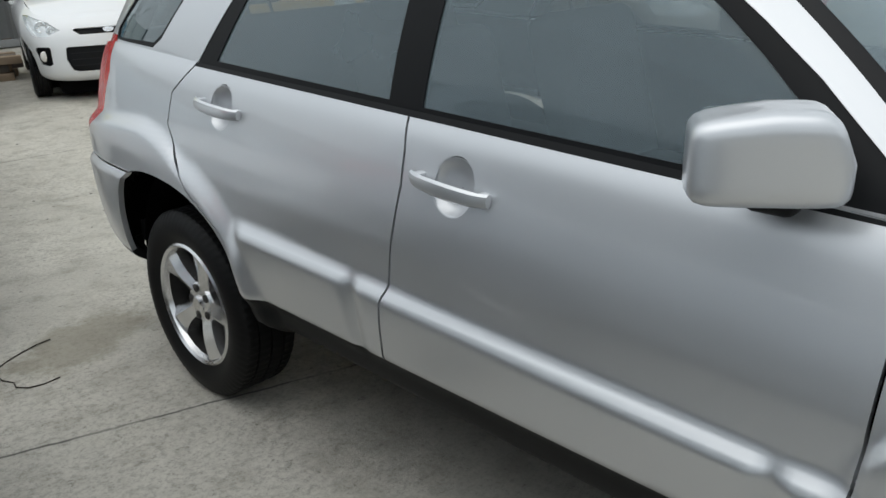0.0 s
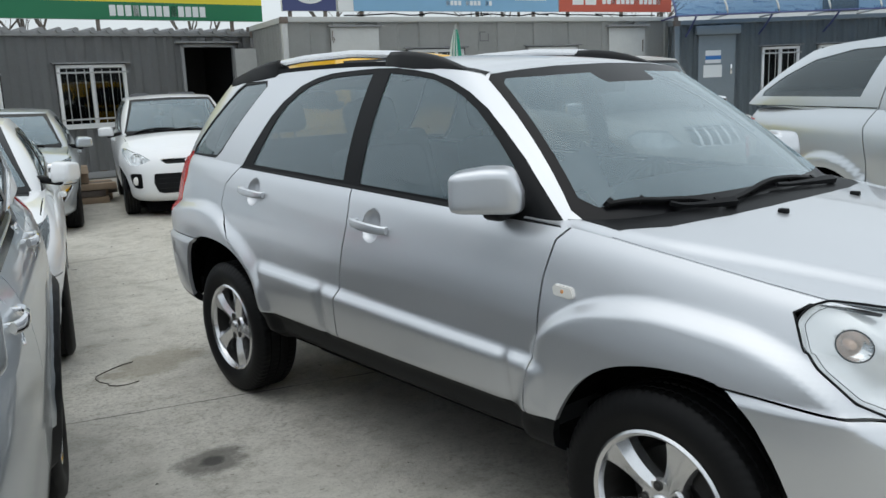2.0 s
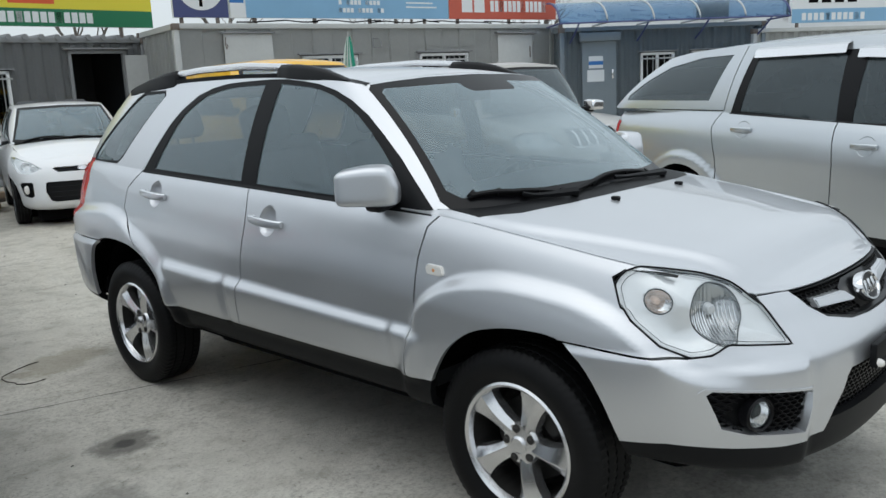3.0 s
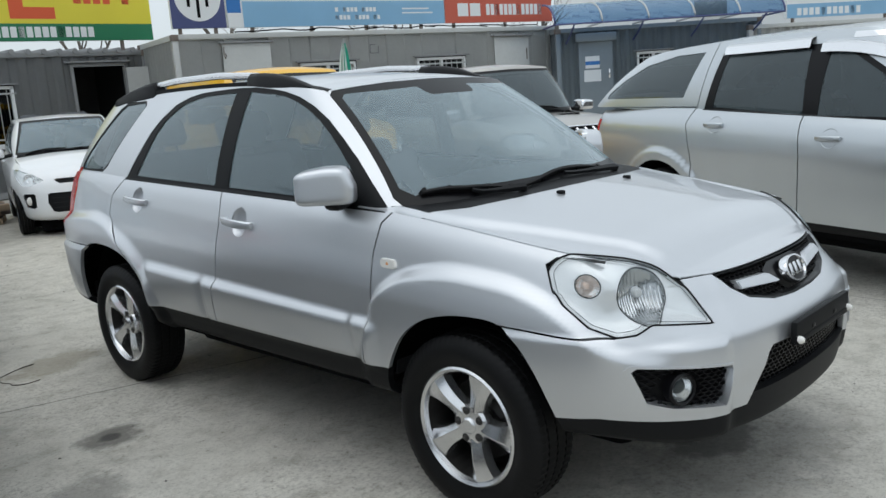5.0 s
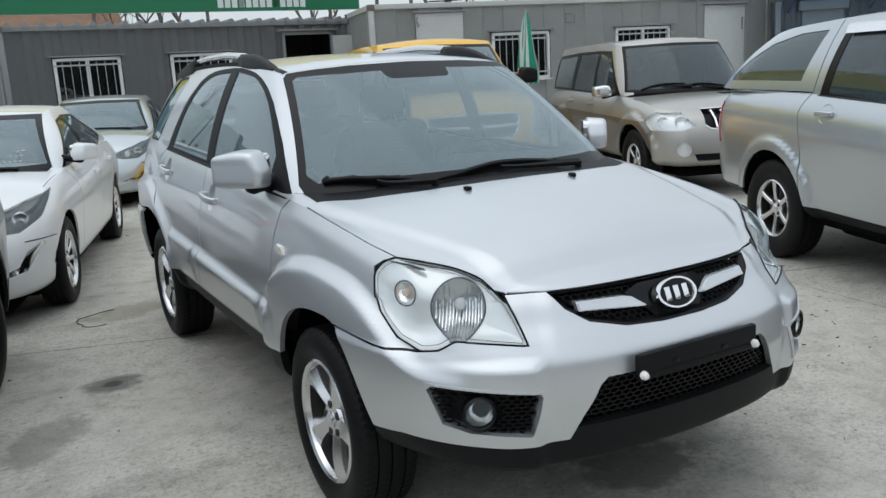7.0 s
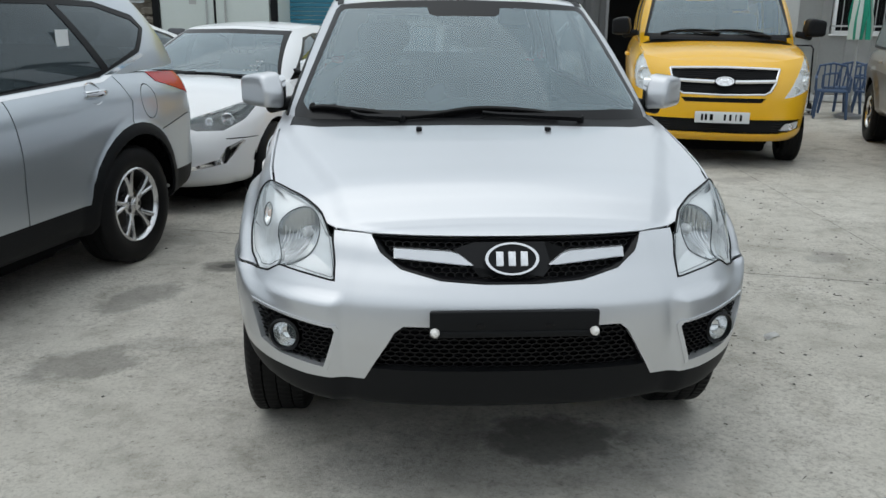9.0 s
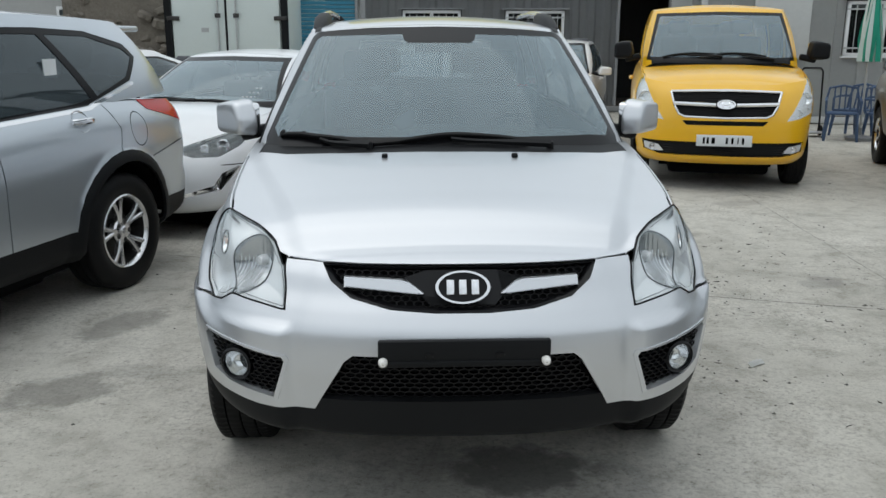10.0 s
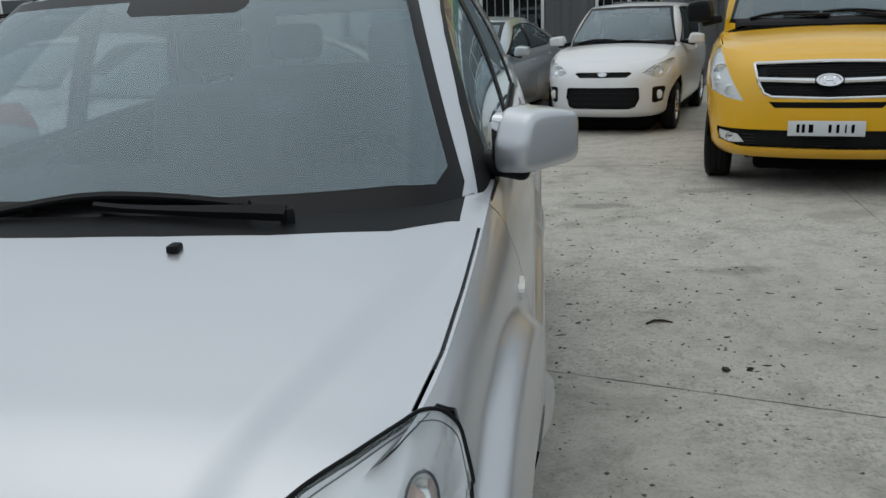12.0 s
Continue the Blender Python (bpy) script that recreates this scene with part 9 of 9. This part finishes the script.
# far white building and brown roof behind the grey office
def far_buildings():
    b = thing("far_building", pose(24, 12, 0, 0, 0, -40), "white building behind the far container", "building")
    I = Matrix()
    bars_part("wall", I, [(-3, 0, 0, 12, 6, 7.5)], M["sign_white"], b)
    for x in (0.2, 3.4, 6.6):
        w = bars_part("window", I, [(x, -0.04, 3.2, x + 1.3, 0.02, 4.6)], M["pvc"], b)
        bars_part("pane", I, [(x + 0.08, -0.06, 3.28, x + 1.22, -0.03, 4.52)], M["room_glass"], w)
    bars_part("roof", I, [(-3.2, -0.2, 7.5, 12.2, 6.2, 7.7)], M["cont_light"], b)
    r = thing("tiled_roof_house", pose(-3.5, 21.5, 0, 0, 0, -3), "low house with a brown tiled roof", "house")
    bars_part("wall", I, [(-3, 0, 0, 5.5, 4, 2.7)], M["wall_pale"], r)
    bm = bmesh.new()
    prism(bm, [(-0.4, 0.0), (4.4, 0.0), (2.0, 1.2)], 9.4, pose(-3.6, 0, 2.7) @ Matrix.Rotation(radians(90), 4, "Z") @ pose(0, -9.4 , 0))
    part("roof", bm, M["roof_tile"], r)


far_buildings()


# ---------------------------------------------------------------- loose things in the yard
def plastic_chair():
    c = thing("plastic_chair", pose(0, 0, 0), "blue plastic garden chair beside the container", "chair", "blue chairs by the container")
    bm = bmesh.new()
    box(bm, -0.22, -0.22, 0.41, 0.22, 0.20, 0.44, 0.014)
    part("seat", bm, M["chair_blue"], c)
    for x, y in ((-0.2, -0.2), (0.2, -0.2), (-0.2, 0.19), (0.2, 0.19)):
        bm = bmesh.new()
        tube(bm, [(x * 1.18, y * 1.2, 0.0), (x, y, 0.42)], [0.022, 0.03], 6)
        part("leg", bm, M["chair_blue"], c)
    bm = bmesh.new()
    tube(bm, [(-0.23, 0.20, 0.42), (-0.235, 0.25, 0.62), (-0.20, 0.28, 0.80), (0, 0.295, 0.84), (0.20, 0.28, 0.80), (0.235, 0.25, 0.62), (0.23, 0.20, 0.42)], 0.02, 6)
    part("back_frame", bm, M["chair_blue"], c)
    for x in (-0.12, -0.04, 0.04, 0.12):
        bm = bmesh.new()
        tube(bm, [(x, 0.21, 0.43), (x, 0.255, 0.62), (x, 0.285, 0.82)], 0.014, 5)
        part("slat", bm, M["chair_blue"], c)
    for s in (1, -1):
        bm = bmesh.new()
        tube(bm, [(s * 0.24, -0.19, 0.42), (s * 0.25, -0.18, 0.62), (s * 0.25, 0.0, 0.645), (s * 0.235, 0.24, 0.64)], 0.018, 6)
        part("armrest", bm, M["chair_blue"], c)
    return c


def yard_things():
    ch = plastic_chair()
    ch.matrix_basis = pose(6.75, 9.85, 0, 0, 0, -25)
    copy_thing(ch, pose(7.35, 9.62, 0, 0, 0, 8))
    copy_thing(ch, pose(7.25, 10.45, 0, 0, 0, -60))
    t = thing("hand_trolley", pose(6.55, 10.5, 0, 0, 0, -10), "black folding hand trolley leaning by the wall", "trolley")
    bm = bmesh.new()
    tube(bm, [(-0.17, 0.0, 0.1), (-0.17, 0.10, 1.05), (-0.13, 0.11, 1.10), (0.13, 0.11, 1.10), (0.17, 0.10, 1.05), (0.17, 0.0, 0.1)], 0.014, 6)
    part("handle_frame", bm, M["black_plastic"], t)
    bm = bmesh.new()
    box(bm, -0.2, -0.28, 0.06, 0.2, 0.02, 0.08, 0.006)
    part("plate", bm, M["bars"], t)
    for s in (1, -1):
        bm = bmesh.new()
        lathe(bm, [(0.01, 0.02), (0.08, 0.02), (0.09, 0.0), (0.08, -0.02), (0.01, -0.02)], 18, m=pose(s * 0.2, 0.04, 0.09))
        part("wheel", bm, M["rubber"], t)
    # closed green and white parasol against the container window
    p = thing("parasol", pose(7.05, 9.82, 0), "closed green and white striped parasol on a pole", "parasol")
    bm = bmesh.new()
    tube(bm, [(0, 0, 0), (0, 0, 2.52)], 0.019, 8)
    part("pole", bm, M["bars"], p)
    bm = bmesh.new()
    lathe(bm, [(0.001, 0.0), (0.20, 0.0), (0.21, 0.05), (0.05, 0.09), (0.03, 0.2)], 20, "z")
    part("base", bm, M["cont_grey"], p)
    for par in (0, 1):
        for k in range(par, 16, 2):
            bm = bmesh.new()
            a0, a1 = 2 * math.pi * k / 16, 2 * math.pi * (k + 1) / 16
            rows = []
            for q in np.linspace(0, 1, 9):
                z = 2.44 - 1.22 * q
                r = 0.025 + 0.17 * q ** 0.8 * (1 - 0.25 * max(0, q - 0.75) * 4)
                wob = 1 + 0.22 * math.sin(3 * a0 + 4 * q)
                rows.append([bm.verts.new((r * wob * (0.72 if (k + e) % 2 else 1.05) * math.cos(a), r * wob * (0.72 if (k + e) % 2 else 1.05) * math.sin(a), z)) for e, a in ((0, a0), (1, a1))])
            for u, v in zip(rows, rows[1:]):
                bm.faces.new((u[0], u[1], v[1], v[0]))
            part("cloth", bm, M["parasol_green" if par else "parasol_white"], p, "green stripe" if par else "white stripe")
    # carton and timber by the grey office
    c = thing("cardboard_box", pose(1.05, 11.8, 0.30, 0, 0, -15), "brown cardboard box on stacked timber", "box")
    bars_part("carton", Matrix(), [(-0.25, -0.2, 0, 0.25, 0.2, 0.24)], M["card"], c, bevel=0.006)
    bars_part("flap", pose(0, -0.2, 0.24, 35), [(-0.25, -0.16, 0, 0.25, 0.0, 0.006)], M["card"], c)
    st = thing("timber_stack", pose(1.05, 11.8, 0, 0, 0, -15), "low stack of dirty timber on the ground", "timber")
    rnd = random.Random(3)
    for i in range(9):
        bars_part("plank", pose(rnd.uniform(-0.1, 0.1), -0.25 + 0.22 * (i % 3), 0.0, 0, 0, rnd.uniform(-6, 6)), [(-0.55, -0.09, 0.1 * (i // 3), 0.55, 0.09, 0.1 * (i // 3) + 0.09)], M["rust"] if i % 2 else M["card"], st, bevel=0.006)


yard_things()
